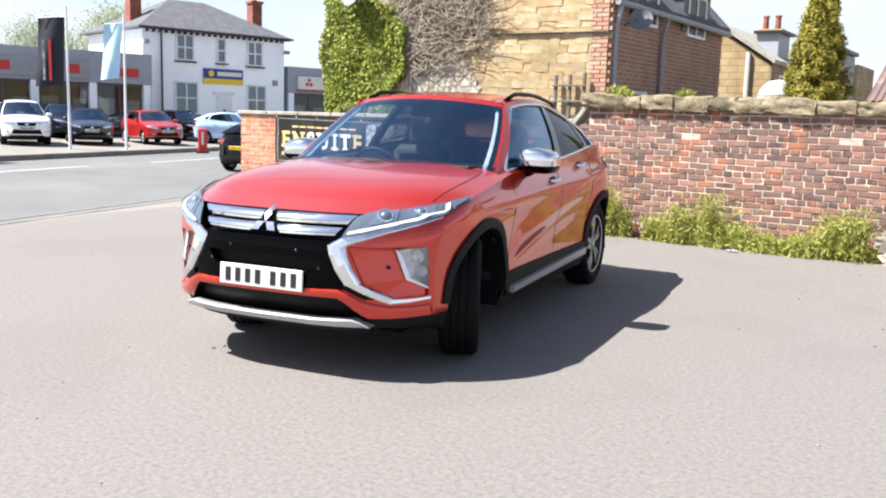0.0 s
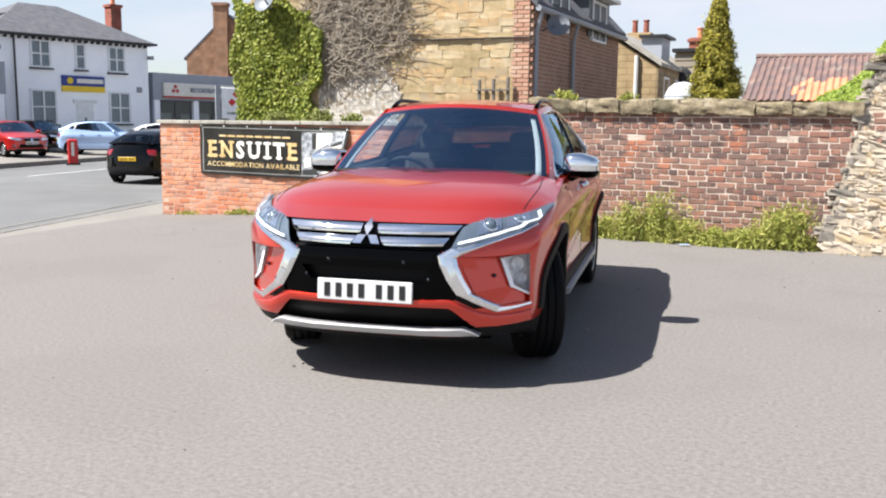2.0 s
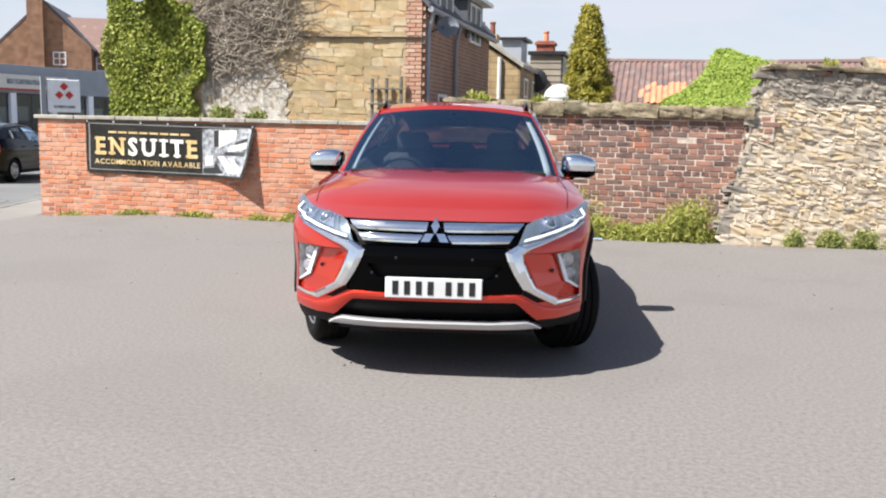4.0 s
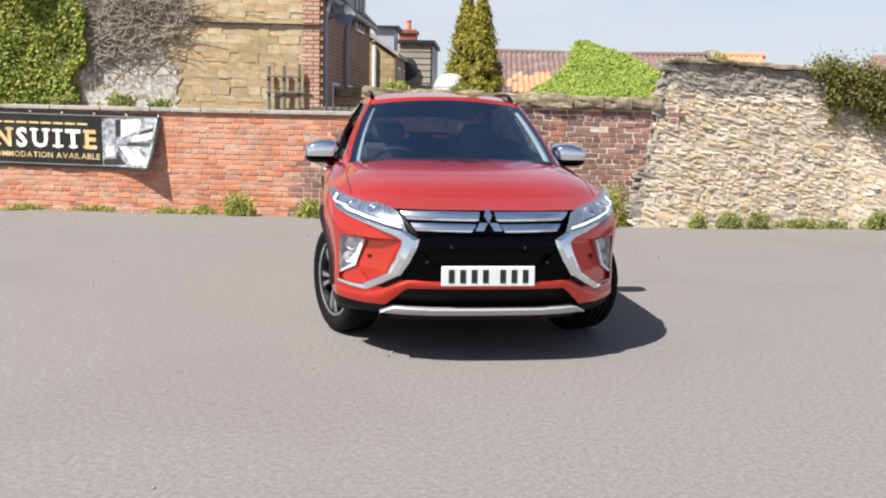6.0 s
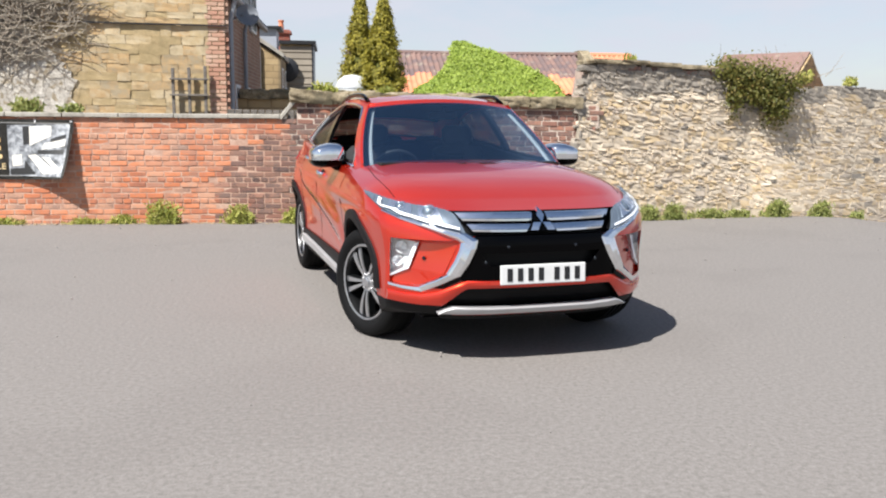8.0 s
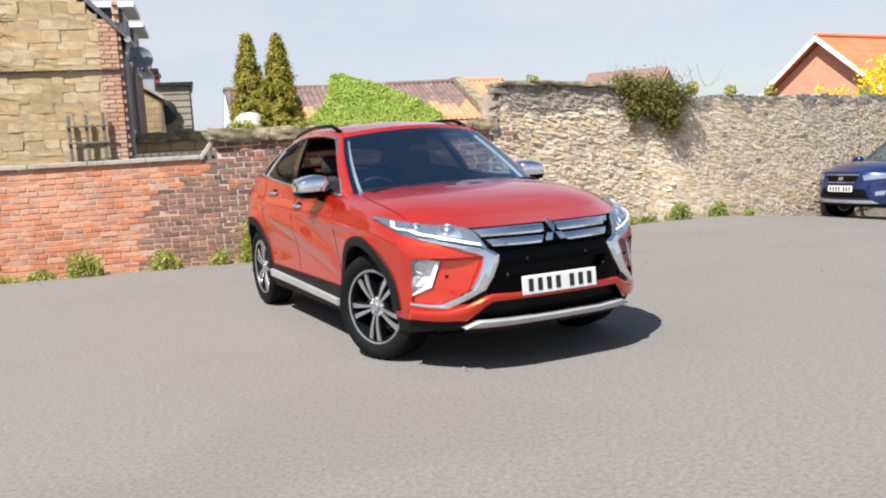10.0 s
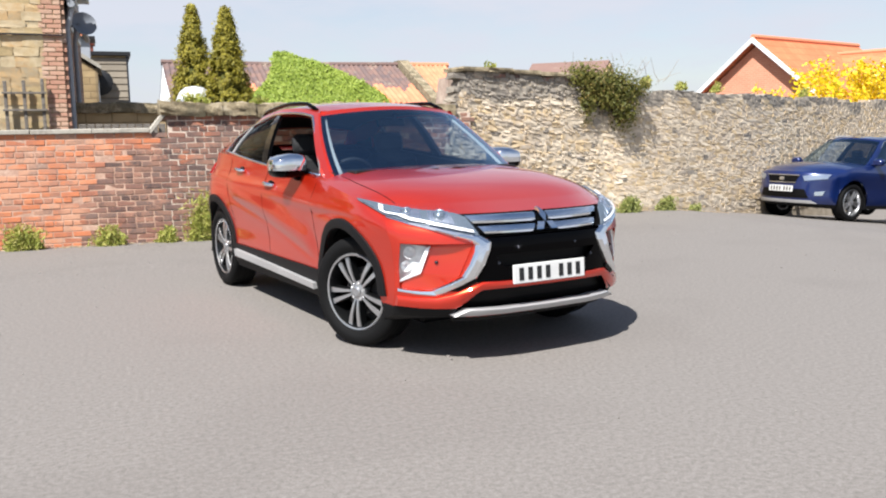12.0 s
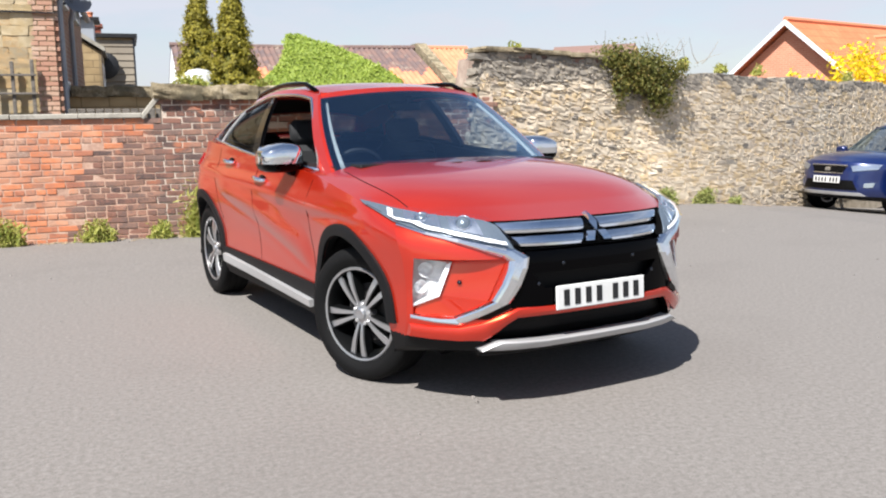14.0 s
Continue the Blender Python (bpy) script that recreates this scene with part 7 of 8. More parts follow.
# yard walls and fence between the houses
back = thing("garden_wall", "low sandstone garden wall with broad coping stones", "wall", kind="structure")
part("core", boxes(((-4.35, 15.6, 0.6), (2.6, 0.25, 2.2))), M["stone_far"], back)
x = -5.6
rnd = random.Random(41)
while x < -3.2:
    w = rnd.uniform(0.4, 0.8)
    part("coping_stone", lumps[rnd.randrange(8)], None, back, at=pose(x + w / 2, 15.6, 1.78, 0, 0, rnd.uniform(-3, 3)) @ Matrix.Diagonal((w * 1.05, 0.42, 0.17, 1)))
    x += w
fence = thing("timber_fence", "grey weathered timber fence panel", "fence")
for k in range(11):
    part("board", boxes(((-5.45 + 0.11 * k, 12.6 + 0.05 * k, 0.65), (0.10, 0.02, 1.66)), bevel=0.004), M["timber"], fence)
part("rail", boxes(((-4.9, 12.88, 1.3), (1.25, 0.04, 0.07), Matrix.Rotation(radians(24), 3, "Z"))), M["timber"], fence)
# cottages further back
cot = thing("stone_cottage", "coursed sandstone cottage with a dark dormer and white pipe", "house", at=pose(-0.28, 0, 0))
part("wall", prism([(-7.6, -1.0), (-5.05, -1.0), (-5.05, 2.95), (-6.3, 3.75), (-7.6, 3.75)], "y", 22.9, 28.5), M["stone_far"], cot)
part("side", boxes(((-5.02, 25.7, 1.0), (0.06, 5.6, 3.9))), M["stone_far_y"], cot)
part("roof", prism([(-7.7, 3.76), (-6.25, 3.80), (-4.9, 2.92), (-4.9, 3.02), (-6.25, 3.92), (-7.7, 3.88)], "y", 22.8, 28.6), M["cope_slab"], cot)
part("dormer", boxes(((-5.42, 24.5, 3.40), (0.55, 1.1, 0.72))), M["grey_clad"], cot)
part("dormer_roof", boxes(((-5.38, 24.5, 3.79), (0.75, 1.3, 0.07))), M["black_paint"], cot)
part("downpipe", tube([(-5.55, 22.84, 3.2), (-5.55, 22.84, -0.5)], 0.055, 8), M["white_pipe"], cot, "white downpipe")
for yy in (24.0, 25.6):
    window("window", cot, pose(-4.985, yy, 1.7, 0, 0, 90), 0.7, 1.0, 1, 2, sill=False)
cot2 = thing("clad_cottage", "grey stone outhouse with a flat roof and dark side", "house")
part("wall", boxes(((-4.98, 27.4, 1.2), (0.90, 2.9, 4.6))), M["stone_far"], cot2)
M["board"] = surf("weathered_board", [rgb("6f675c"), rgb("857c6f"), rgb("968c7d")], scale=2, fine=40, rough=0.9, bump=0.4, pieces="object")
board_mesh = tone([finish(boxes(((0, 0, 0), (0.94, 0.035, 0.17)), bevel=0.006))], M["board"])[0]
for k in range(14):
    part("board", board_mesh, None, cot2, at=pose(-4.98, 25.93, 0.95 + 0.185 * k, -6, 0, 0))
part("side", boxes(((-4.49, 27.4, 1.2), (0.05, 2.9, 4.55))), M["dark_clad"], cot2)
part("roof", boxes(((-4.95, 27.4, 3.56), (1.12, 3.15, 0.10))), M["black_paint"], cot2)
part("satellite_dish", _shift(lathe([(0.0, 0.0), (0.02, 0.2), (0.07, 0.36), (0.085, 0.36), (0.03, 0.2)], 18, axis="y"), (-5.25, 25.7, 2.75)), M["black_paint"], cot2)
stack = thing("brick_chimney", "red brick chimney stack of a house behind", "chimney")
part("shaft", boxes(((-5.72, 31.8, 2.2), (0.62, 0.6, 4.5)), ((-5.72, 31.8, 4.35), (0.74, 0.72, 0.10)), bevel=0.01), M["chimney_brick"], stack)
part("chimney_pot", _shift(lathe([(4.45, 0.10), (4.72, 0.085), (4.76, 0.11), (4.80, 0.11)], 12, axis="z"), (-5.72, 31.8, 0)), M["pantile_new_island"], stack)
part("house_wall", boxes(((-7.4, 33.5, 1.2), (5.0, 3.0, 4.6))), M["stone_far"], stack)
part("side_stack", boxes(((-8.5, 34.9, 4.2), (0.9, 0.6, 1.6))), M["stone_far"], stack)
for xx in (-8.72, -8.28):
    part("chimney_pot", _shift(lathe([(4.98, 0.10), (5.0, 0.115), (5.42, 0.10), (5.45, 0.125), (5.5, 0.125)], 12, axis="z"), (xx, 34.9, 0)), M["chimney_brick"], stack)
# roofs over the stone wall
far_roof = thing("brown_roofed_house", "house with a brown tiled roof showing over the stone wall", "house")
part("roof", _turn(prism([(-2.6, 2.1), (0.0, 3.72), (2.6, 2.1)], "x", -3.0, 0.0), pose(12.28, 27.72, 0, 0, 0, -46)), M["pantile_island"], far_roof)
part("wall", _turn(prism([(-2.45, -0.7), (2.45, -0.7), (2.45, 2.1), (0, 3.62), (-2.45, 2.1)], "x", -2.9, 0.06), pose(12.28, 27.72, 0, 0, 0, -46)), M["stone_far"], far_roof)
# modern house with an orange roof
mod = thing("modern_house", "modern red brick house with an orange tiled roof and white bargeboards", "house", at=pose(17.93, 26.58, 0.02, 0, 0, 17))
part("wall", prism([(-3.2, -1.0), (3.2, -1.0), (3.2, 1.75), (0, 4.25), (-3.2, 1.75)], "x", 0.05, 7.4), brickwork("new_brick_side", rgb("c17d63"), rgb("c8866b"), rgb("c79c86"), along="y", soot=(0.9, 0.88, 0.86, 1)), mod)
M["orange_tile"] = brickwork("orange_roof_tiles", rgb("c06c48"), rgb("ca7650"), rgb("aa5d3e"), width=0.3, row=0.28, joint=0.012, along="x", soot=(0.88, 0.85, 0.82, 1))
part("roof", prism([(-3.6, 1.50), (0, 4.36), (3.6, 1.50), (3.6, 1.62), (0, 4.50), (-3.6, 1.62)], "x", -0.25, 7.5), M["orange_tile"], mod, "orange tiled roof")
part("ridge", tube([(-0.25, 0, 4.52), (7.5, 0, 4.52)], 0.10, 8), M["pantile_new_island"], mod)
for s in (-1, 1):
    part("bargeboard", prism([(s * 3.6, 1.46), (0, 4.32), (0, 4.50), (s * 3.6, 1.64)], "x", -0.31, -0.25), M["white_frame"], mod, "white bargeboard")
AT = pose(5.0, -2.2, 0, 0, 0, -90)
wing = part("wing", _turn(prism([(-3.5, -1.0), (3.5, -1.0), (3.5, 1.75), (0, 3.8), (-3.5, 1.75)], "x", 0, 0.35), AT), M["new_house_brick"], mod)
part("wing_roof", _turn(prism([(-3.9, 1.5), (0, 3.88), (3.9, 1.5), (3.9, 1.62), (0, 4.02), (-3.9, 1.62)], "x", -2.4, 0.65), AT), M["orange_tile"], wing)
part("wing_ridge", _turn(tube([(-2.4, 0, 4.04), (0.65, 0, 4.04)], 0.09, 8), AT), M["pantile_new_island"], wing)
for s in (-1, 1):
    part("bargeboard", _turn(prism([(s * 3.9, 1.40), (0, 3.80), (0, 4.02), (s * 3.9, 1.64)], "x", 0.65, 0.72), AT), M["white_frame"], wing)
# yellow blossom behind the far wall
rs = np.random.RandomState(51)
yel = thing("blossom_bush", "bright yellow flowering bush behind the stone wall", "bush", at=pose(16.7, 20.5, -0.6))
bm, sp = bmesh.new(), []
for k in range(80):
    a, e = rs.uniform(0, 6.28), rs.uniform(0.75, 1.42)
    n, q = 11, Vector((rs.normal(0.3, 0.55), rs.normal(0, 0.25), 0.2))
    pts = [q]
    for i in range(n):
        q = q + Vector((math.cos(a) * math.cos(e) * 0.34, math.sin(a) * math.cos(e) * 0.16, math.sin(e) * 0.345))
        e -= 0.045
        pts.append(q)
        for _ in range(24 if i > 3 else 2):
            sp.append((q + Vector(rs.normal(0, 0.10, 3)), rs.normal(0, 1, 3)))
    tube(pts, [0.016 - 0.013 * i / n for i in range(n + 1)], 4, bm)
part("stems", bm, M["twig"], yel)
part("blossom", leaf_mesh(sp, 0.085, 52, 1.4), M["forsythia"], yel)

# ---- banner on the low wall ----
BX0, BX1, BZ0, BZ1 = -10.06, -7.28, 0.56, 1.345
M["banner_dark"] = surf("banner_vinyl", [rgb("2c2a26"), rgb("45433e")], scale=2, fine=30, rough=0.5, bump=0.15)
M["banner_edge"] = plain("banner_edge", rgb("8d8c88"), 0.5)
M["gold"] = surf("faded_gold_print", [rgb("b5955f"), rgb("cbb07a"), rgb("dccdaa")], scale=3, fine=40, rough=0.5, bump=0.05)
M["print_white"] = plain("white_print", rgb("e2ded4"), 0.5)
M["print_grey"] = surf("grey_print", [rgb("3f4246"), rgb("85888c"), rgb("b9bcbf")], scale=5, fine=20, rough=0.5, bump=0.05)
M["print_black"] = plain("black_print", rgb("2c2c2c"), 0.5)


def banner_point(u, v, off=0.0):
    """A point of the hung vinyl: it sags, and its loose lower right corner stands away from the wall."""
    loose = max(0.0, (u - 0.72) / 0.28) ** 1.6 * max(0.0, 1 - v) ** 1.3
    sag = 0.012 * math.sin(9 * u) * (1 - v) + 0.010 * math.sin(21 * u + 4 * v) + 0.03 * (1 - abs(2 * u - 1)) * math.sin(math.pi * v) * 0.3
    return Vector((BX0 + (BX1 - BX0) * u - 0.12 * loose, WY - 0.018 - abs(sag) - 0.20 * loose - off, BZ0 + (BZ1 - BZ0) * v - 0.035 * u + 0.03 * loose))


def on_banner(polys, mat, name, parent, off=0.004, label="", nx=1):
    bm = bmesh.new()
    for poly in polys:
        bm.faces.new([bm.verts.new((u, v, 0)) for u, v in poly])
    bm.normal_update()
    bmesh.ops.triangulate(bm, faces=bm.faces[:])
    for _ in range(5):
        long = [e for e in bm.edges if e.calc_length() > 0.05]
        if not long:
            break
        bmesh.ops.subdivide_edges(bm, edges=long, cuts=1)
        bmesh.ops.triangulate(bm, faces=[f for f in bm.faces if len(f.verts) > 3])
    for v in bm.verts:
        v.co = banner_point(v.co.x, v.co.y, off)
    return part(name, bm, mat, parent, label)


ban = thing("banner", "black and gold vinyl banner with ENSUITE lettering, one corner loose", "banner")
bm = bmesh.new()
N = 48
g = [[bm.verts.new(banner_point(i / N, j / 16)) for j in range(17)] for i in range(N + 1)]
for i in range(N):
    for j in range(16):
        bm.faces.new((g[i][j], g[i + 1][j], g[i + 1][j + 1], g[i][j + 1]))
bmesh.ops.solidify(bm, geom=bm.faces[:], thickness=0.003)
part("vinyl", bm, M["banner_dark"], ban)
on_banner([[(0.02, 0.93), (0.98, 0.93), (0.98, 0.945), (0.02, 0.945)], [(0.02, 0.055), (0.76, 0.055), (0.76, 0.07), (0.02, 0.07)], [(0.02, 0.07), (0.027, 0.07), (0.027, 0.93), (0.02, 0.93)]], M["banner_edge"], "border", ban, 0.006)
on_banner([[(0.70, 0.07), (0.985, 0.03), (0.985, 0.93), (0.70, 0.90)]], M["print_grey"], "picture", ban, 0.006, "grey picture panel")
for poly in [[(0.80, 0.56), (0.90, 0.72), (0.90, 0.90), (0.80, 0.88)], [(0.86, 0.50), (0.972, 0.56), (0.972, 0.68), (0.87, 0.60)], [(0.79, 0.40), (0.83, 0.42), (0.95, 0.10), (0.87, 0.09)], [(0.86, 0.38), (0.90, 0.36), (0.972, 0.14), (0.965, 0.09)], [(0.715, 0.22), (0.76, 0.24), (0.76, 0.42), (0.715, 0.40)]]:
    on_banner([poly], M["print_white"], "picture_light", ban, 0.009)
for poly in [[(0.84, 0.43), (0.972, 0.42), (0.972, 0.50), (0.84, 0.49)], [(0.77, 0.58), (0.798, 0.60), (0.798, 0.89), (0.77, 0.88)], [(0.90, 0.62), (0.972, 0.70), (0.972, 0.76), (0.90, 0.68)], [(0.705, 0.08), (0.83, 0.09), (0.775, 0.32), (0.77, 0.20), (0.705, 0.18)]]:
    on_banner([poly], M["print_black"], "picture_dark", ban, 0.010)


SERIF = {"E": ((-0.16, 0.3, 0), (-0.16, 0.3, 1), (0.8, 1.06, 0)), "N": ((-0.15, 0.36, 0), (-0.15, 0.2, 1), (0.66, 1.15, 1)), "U": ((-0.14, 0.38, 1), (0.62, 1.14, 1)),
         "I": ((-0.8, 1.8, 0), (-0.8, 1.8, 1)), "T": ((0.22, 0.78, 0),)}


def lettering(text, u0, u1, v0, v1, mats, parent, bold=0.0, slab=False):
    """Lettering in Blender's own font, fitted to a box on the banner; mats: a material for each letter."""
    metre = BX1 - BX0
    glyphs, pen = [], 0.0
    for ch in text:
        if ch == " ":
            pen += 0.35
            continue
        cu = bpy.data.curves.new("letter", "FONT")
        cu.body, cu.offset, cu.resolution_u = ch, bold, 2
        ob = bpy.data.objects.new("letter", cu)
        scene.collection.objects.link(ob)
        bpy.context.view_layer.update()
        me = bpy.data.meshes.new_from_object(ob.evaluated_get(bpy.context.evaluated_depsgraph_get()))
        xs = [v.co.x for v in me.vertices]
        bpy.data.objects.remove(ob)
        if slab:                       # slab serifs across the ends of the stems
            a, wide, top = min(xs), max(xs) - min(xs), 0.70
            sb = bmesh.new()
            sb.from_mesh(me)
            for f0, f1, y in SERIF.get(ch, ()):
                y0 = top - 0.10 if y else 0.0
                sb.faces.new([sb.verts.new((a + wide * fx, yy, 0)) for fx, yy in ((f0, y0), (f1, y0), (f1, y0 + 0.10), (f0, y0 + 0.10))])
            sb.to_mesh(me)
            sb.free()
            xs = [v.co.x for v in me.vertices]
        glyphs.append((me, pen - min(xs)))
        pen += max(xs) - min(xs) + 0.10
    for i, (me, off) in enumerate(glyphs):
        for v in me.vertices:
            u, w = (v.co.x + off) / pen, v.co.y / 0.70
            v.co = banner_point(u0 + (u1 - u0) * u, v0 + (v1 - v0) * w, 0.008)
        part("letter", me, mats[min(i, len(mats) - 1)], parent)


lettering("ENSUITE", 0.055, 0.685, 0.36, 0.68, [M["gold"], M["gold"]] + [M["print_white"]] * 4 + [M["gold"]], ban, 0.035, True)
lettering("ACCOMMODATION AVAILABLE", 0.055, 0.69, 0.17, 0.27, [M["gold"]], ban, 0.01)
on_banner([[(0.14 + 0.062 * k, 0.765), (0.192 + 0.062 * k, 0.765), (0.192 + 0.062 * k, 0.80), (0.14 + 0.062 * k, 0.80)] for k in range(8)], M["gold"], "small_print", ban, 0.007)
for k in range(7):
    u = 0.012 + 0.976 * k / 6
    part("eyelet", _shift(lathe([(0.0, 0.004), (-0.004, 0.012), (0.0, 0.016)], 10), banner_point(u, 0.975, 0.004)), M["satin_silver"], ban)

# ---- other cars ----
class Hatch(Shape):
    crease = False
    arch = 0.36
    tyre, tread, rim_r = 0.315, 0.20, 0.21


class Suv(Shape):
    crease = False
    hood_c = curve_at([(-0.75, 1.10), (-0.2, 1.085), (0.2, 1.055), (0.5, 1.01), (0.72, 0.955), (0.90, 0.88)])
    hood_e = curve_at([(-3.5, 1.08), (-3.1, 1.10), (-2.6, 1.09), (-1.2, 1.04), (-0.5, 1.02), (-0.2, 1.0), (0.2, 0.955), (0.5, 0.915), (0.9, 0.85)])
    roof_e = curve_at([(-3.4, 1.45), (-3.05, 1.50), (-2.5, 1.55), (-2.1, 1.57), (-1.7, 1.575), (-1.35, 1.56), (-1.10, 1.52)])
    foot_x, head_x = (-0.44, -3.36), (-1.10, -3.05)
    win_top = curve_at([(0.0, 0.90), (0.6, 0.90), (0.8, 0.86), (0.88, 0.76)])


SHARED = {}


def plain_car(name, label, S, paint, at, rear=False, coarse=True, group="", chrome=False, plate_w=0.52):
    """A whole car with body, cabin, wheels, lamps, grille and plates."""
    c = thing(name, label, "car", group, at=at)
    key = (S, coarse)
    if key not in SHARED:
        bm = body_mesh(S, *((66, 22, 15) if coarse else (110, 34, 24)))
        SHARED[key] = (BVHTree.FromBMesh(bm), bm, wheel_meshes(S, 5, False, 24 if coarse else 36))
    t, bm, wh = SHARED[key]
    b = bm.copy()
    low = split(b, lambda p: p.z < 0.30)
    part("body", b, paint, c, smooth=36)
    part("lower_edge", low, M["black_plastic"], c, smooth=36)
    cabin_parts(S, c, paint, 20, 6, trim=chrome, open_window=False)
    add_wheels(S, c, wh)
    part("cabin_floor", boxes(((-1.75, 0, 0.42), (2.7, 1.5, 0.05))), M["dash"], c)
    part("dashboard", boxes(((-0.68, 0, 0.90), (0.5, 1.35, 0.25)), bevel=0.05), M["dash"], c)
    for y in (-0.37, 0.37):
        part("seat", boxes(((-1.4, y, 0.58), (0.5, 0.48, 0.2)), ((-1.7, y, 0.90), (0.15, 0.46, 0.6)), ((-1.75, y, 1.26), (0.1, 0.25, 0.16)), bevel=0.04), M["seat_cloth"], c)
    part("rear_bench", boxes(((-2.6, 0, 0.8), (0.3, 1.2, 0.6)), bevel=0.05), M["seat_cloth"], c)

    def fr(nm, poly, mat, thick, mirror=False, way="x", lab=""):
        for q in ([poly, [(-a, d) for a, d in poly]] if mirror else [poly]):
            part(nm, patch(t, q, way, thick, 0.01, 0.06), mat, c, lab, smooth=36)
    fr("grille", [(-0.34, 0.80), (0.34, 0.80), (0.28, 0.68), (-0.28, 0.68)], M["grille_black"], 0.012)
    fr("grille_frame", [(-0.35, 0.815), (0.35, 0.815), (0.35, 0.80), (-0.35, 0.80)], M["chrome"], 0.02)
    fr("grille_frame", [(-0.29, 0.68), (0.29, 0.68), (0.29, 0.668), (-0.29, 0.668)], M["chrome"], 0.02)
    fr("badge", [(-0.05, 0.77), (0.05, 0.77), (0.05, 0.71), (-0.05, 0.71)], M["chrome"], 0.024)
    fr("lower_grille", [(-0.45, 0.56), (0.45, 0.56), (0.52, 0.40), (-0.52, 0.40)], M["grille_black"], 0.008)
    fr("headlamp", [(-0.40, 0.80), (-0.66, 0.845), (-0.77, 0.84), (-0.74, 0.76), (-0.44, 0.71)], M["lamp_inside"], 0.012, True)
    fr("fog_lamp", [(-0.60, 0.52), (-0.72, 0.54), (-0.70, 0.46), (-0.60, 0.45)], M["lamp_inside"], 0.012, True)
    fr("bumper_lip", [(-0.55, 0.36), (0.55, 0.36), (0.62, 0.31), (-0.62, 0.31)], M["satin_silver"] if chrome else M["black_plastic"], 0.02)
    fr("rear_lamp", [(-0.50, 0.98), (-0.72, 0.98), (-0.74, 0.80), (-0.56, 0.84)], M["red_lens"], 0.014, True, "-x")
    fr("rear_bumper", [(-0.65, 0.50), (0.65, 0.50), (0.65, 0.32), (-0.65, 0.32)], M["black_plastic"], 0.02, False, "-x")
    plate(c, pose(0.915, 0, 0.60 if not chrome else 0.56, 0, -3, 0), w=plate_w)
    plate(c, pose(-3.475, 0, 0.72, 0, 3, 180), yellow=True)
    for side in (-1, 1):
        arm = part("door_mirror", boxes(((-0.60, side * 0.90, 1.09), (0.13, 0.20, 0.13)), ((-0.58, side * 0.80, 1.05), (0.06, 0.10, 0.05)), bevel=0.03), paint, c, smooth=40)
        part("roof_rail", tube([roof_point(S, 0.08 + 0.08 * k, side * 0.92) + Vector((0, 0, 0.03)) for k in range(10)], 0.014, 6), M["satin_silver"] if chrome else M["black_plastic"], c)
        for hx in (-1.34, -2.15):
            h, _, _, _ = t.ray_cast(Vector((hx, side * 3, 0.95)), Vector((0, -side, 0)))
            if h:
                part("door_handle", boxes(((hx, h.y + side * 0.015, 0.95), (0.17, 0.03, 0.03)), bevel=0.01), paint, c)
    return c


M["blue_paint"] = car_paint("blue_metallic_paint", rgb("0b1b48"), rgb("0f2459"), 0.3, 0.28)
M["navy_paint"] = car_paint("navy_paint", rgb("171b2a"), rgb("1f2436"), 0.3, 0.28)
M["black_car_paint"] = plain("gloss_black_car_paint", rgb("030304"), 0.06, spec=0.3)
M["white_car_paint"] = car_paint("white_paint_car", rgb("dcdfe3"), rgb("e6e8eb"), 0.0, 0.35)
M["silver_paint"] = car_paint("silver_paint", rgb("a9adb2"), rgb("b9bdc1"), 0.6, 0.3)
M["pale_blue_paint"] = car_paint("pale_blue_paint", rgb("a4bfe6"), rgb("b4cbec"), 0.2, 0.3)
M["bright_red_paint"] = car_paint("bright_red_paint", rgb("a51d1a"), rgb("b82622"), 0.2, 0.3)

plain_car("blue_car", "dark blue estate crossover with chrome grille, parked by the stone wall", Suv, M["blue_paint"], pose(7.36, 12.25, -0.465, 0, -3.5, 189), coarse=False, chrome=True)

plain_car("navy_car", "navy hatchback parked beside the blue crossover", Hatch, M["navy_paint"], pose(7.80, 9.60, -0.47, 0, -4, 189))


def road_z(p):
    q = ROAD.inverted() @ Vector((p[0], p[1], 0))
    if q.x > 0:
        return -0.20 - 0.10 * q.x / NEAR
    if q.x > FAR:
        return -0.20 - 0.10 * q.x / FAR
    return min(0.20, -0.13 + 0.33 * (FAR - q.x) / 16)


def parked(name, label, S, paint, x, y, heading, k=(1, 1, 1), **more):
    m = pose(x, y, road_z((x, y)) + 0.002, 0, 0, heading) @ pose(1.2, 0, 0) @ Matrix.Diagonal((*k, 1))
    return plain_car(name, label, S, paint, m, **more)


ROW = "cars on the dealer's forecourt"
parked("black_hatchback", "black hatchback parked at the kerb, seen from behind", Hatch, M["black_car_paint"], -18.15, 18.9, 104, (0.90, 0.95, 0.92))
parked("red_hatchback", "red hatchback facing the road on the forecourt", Hatch, M["bright_red_paint"], -32.04, 25.2, -18, (0.92, 0.95, 0.92), group=ROW)
parked("navy_hatchback", "navy hatchback facing the road on the forecourt", Hatch, M["navy_paint"], -31.86, 22.01, -30, (0.92, 0.95, 0.92), group=ROW)
parked("white_suv", "white off-roader facing the road on the forecourt", Suv, M["white_car_paint"], -31.85, 19.19, -26, (0.96, 0.98, 1.02), group=ROW)
parked("black_saloon", "black car behind the red hatchback on the forecourt", Hatch, M["black_car_paint"], -34.9, 29.2, -8, (0.95, 0.97, 0.92), group=ROW)
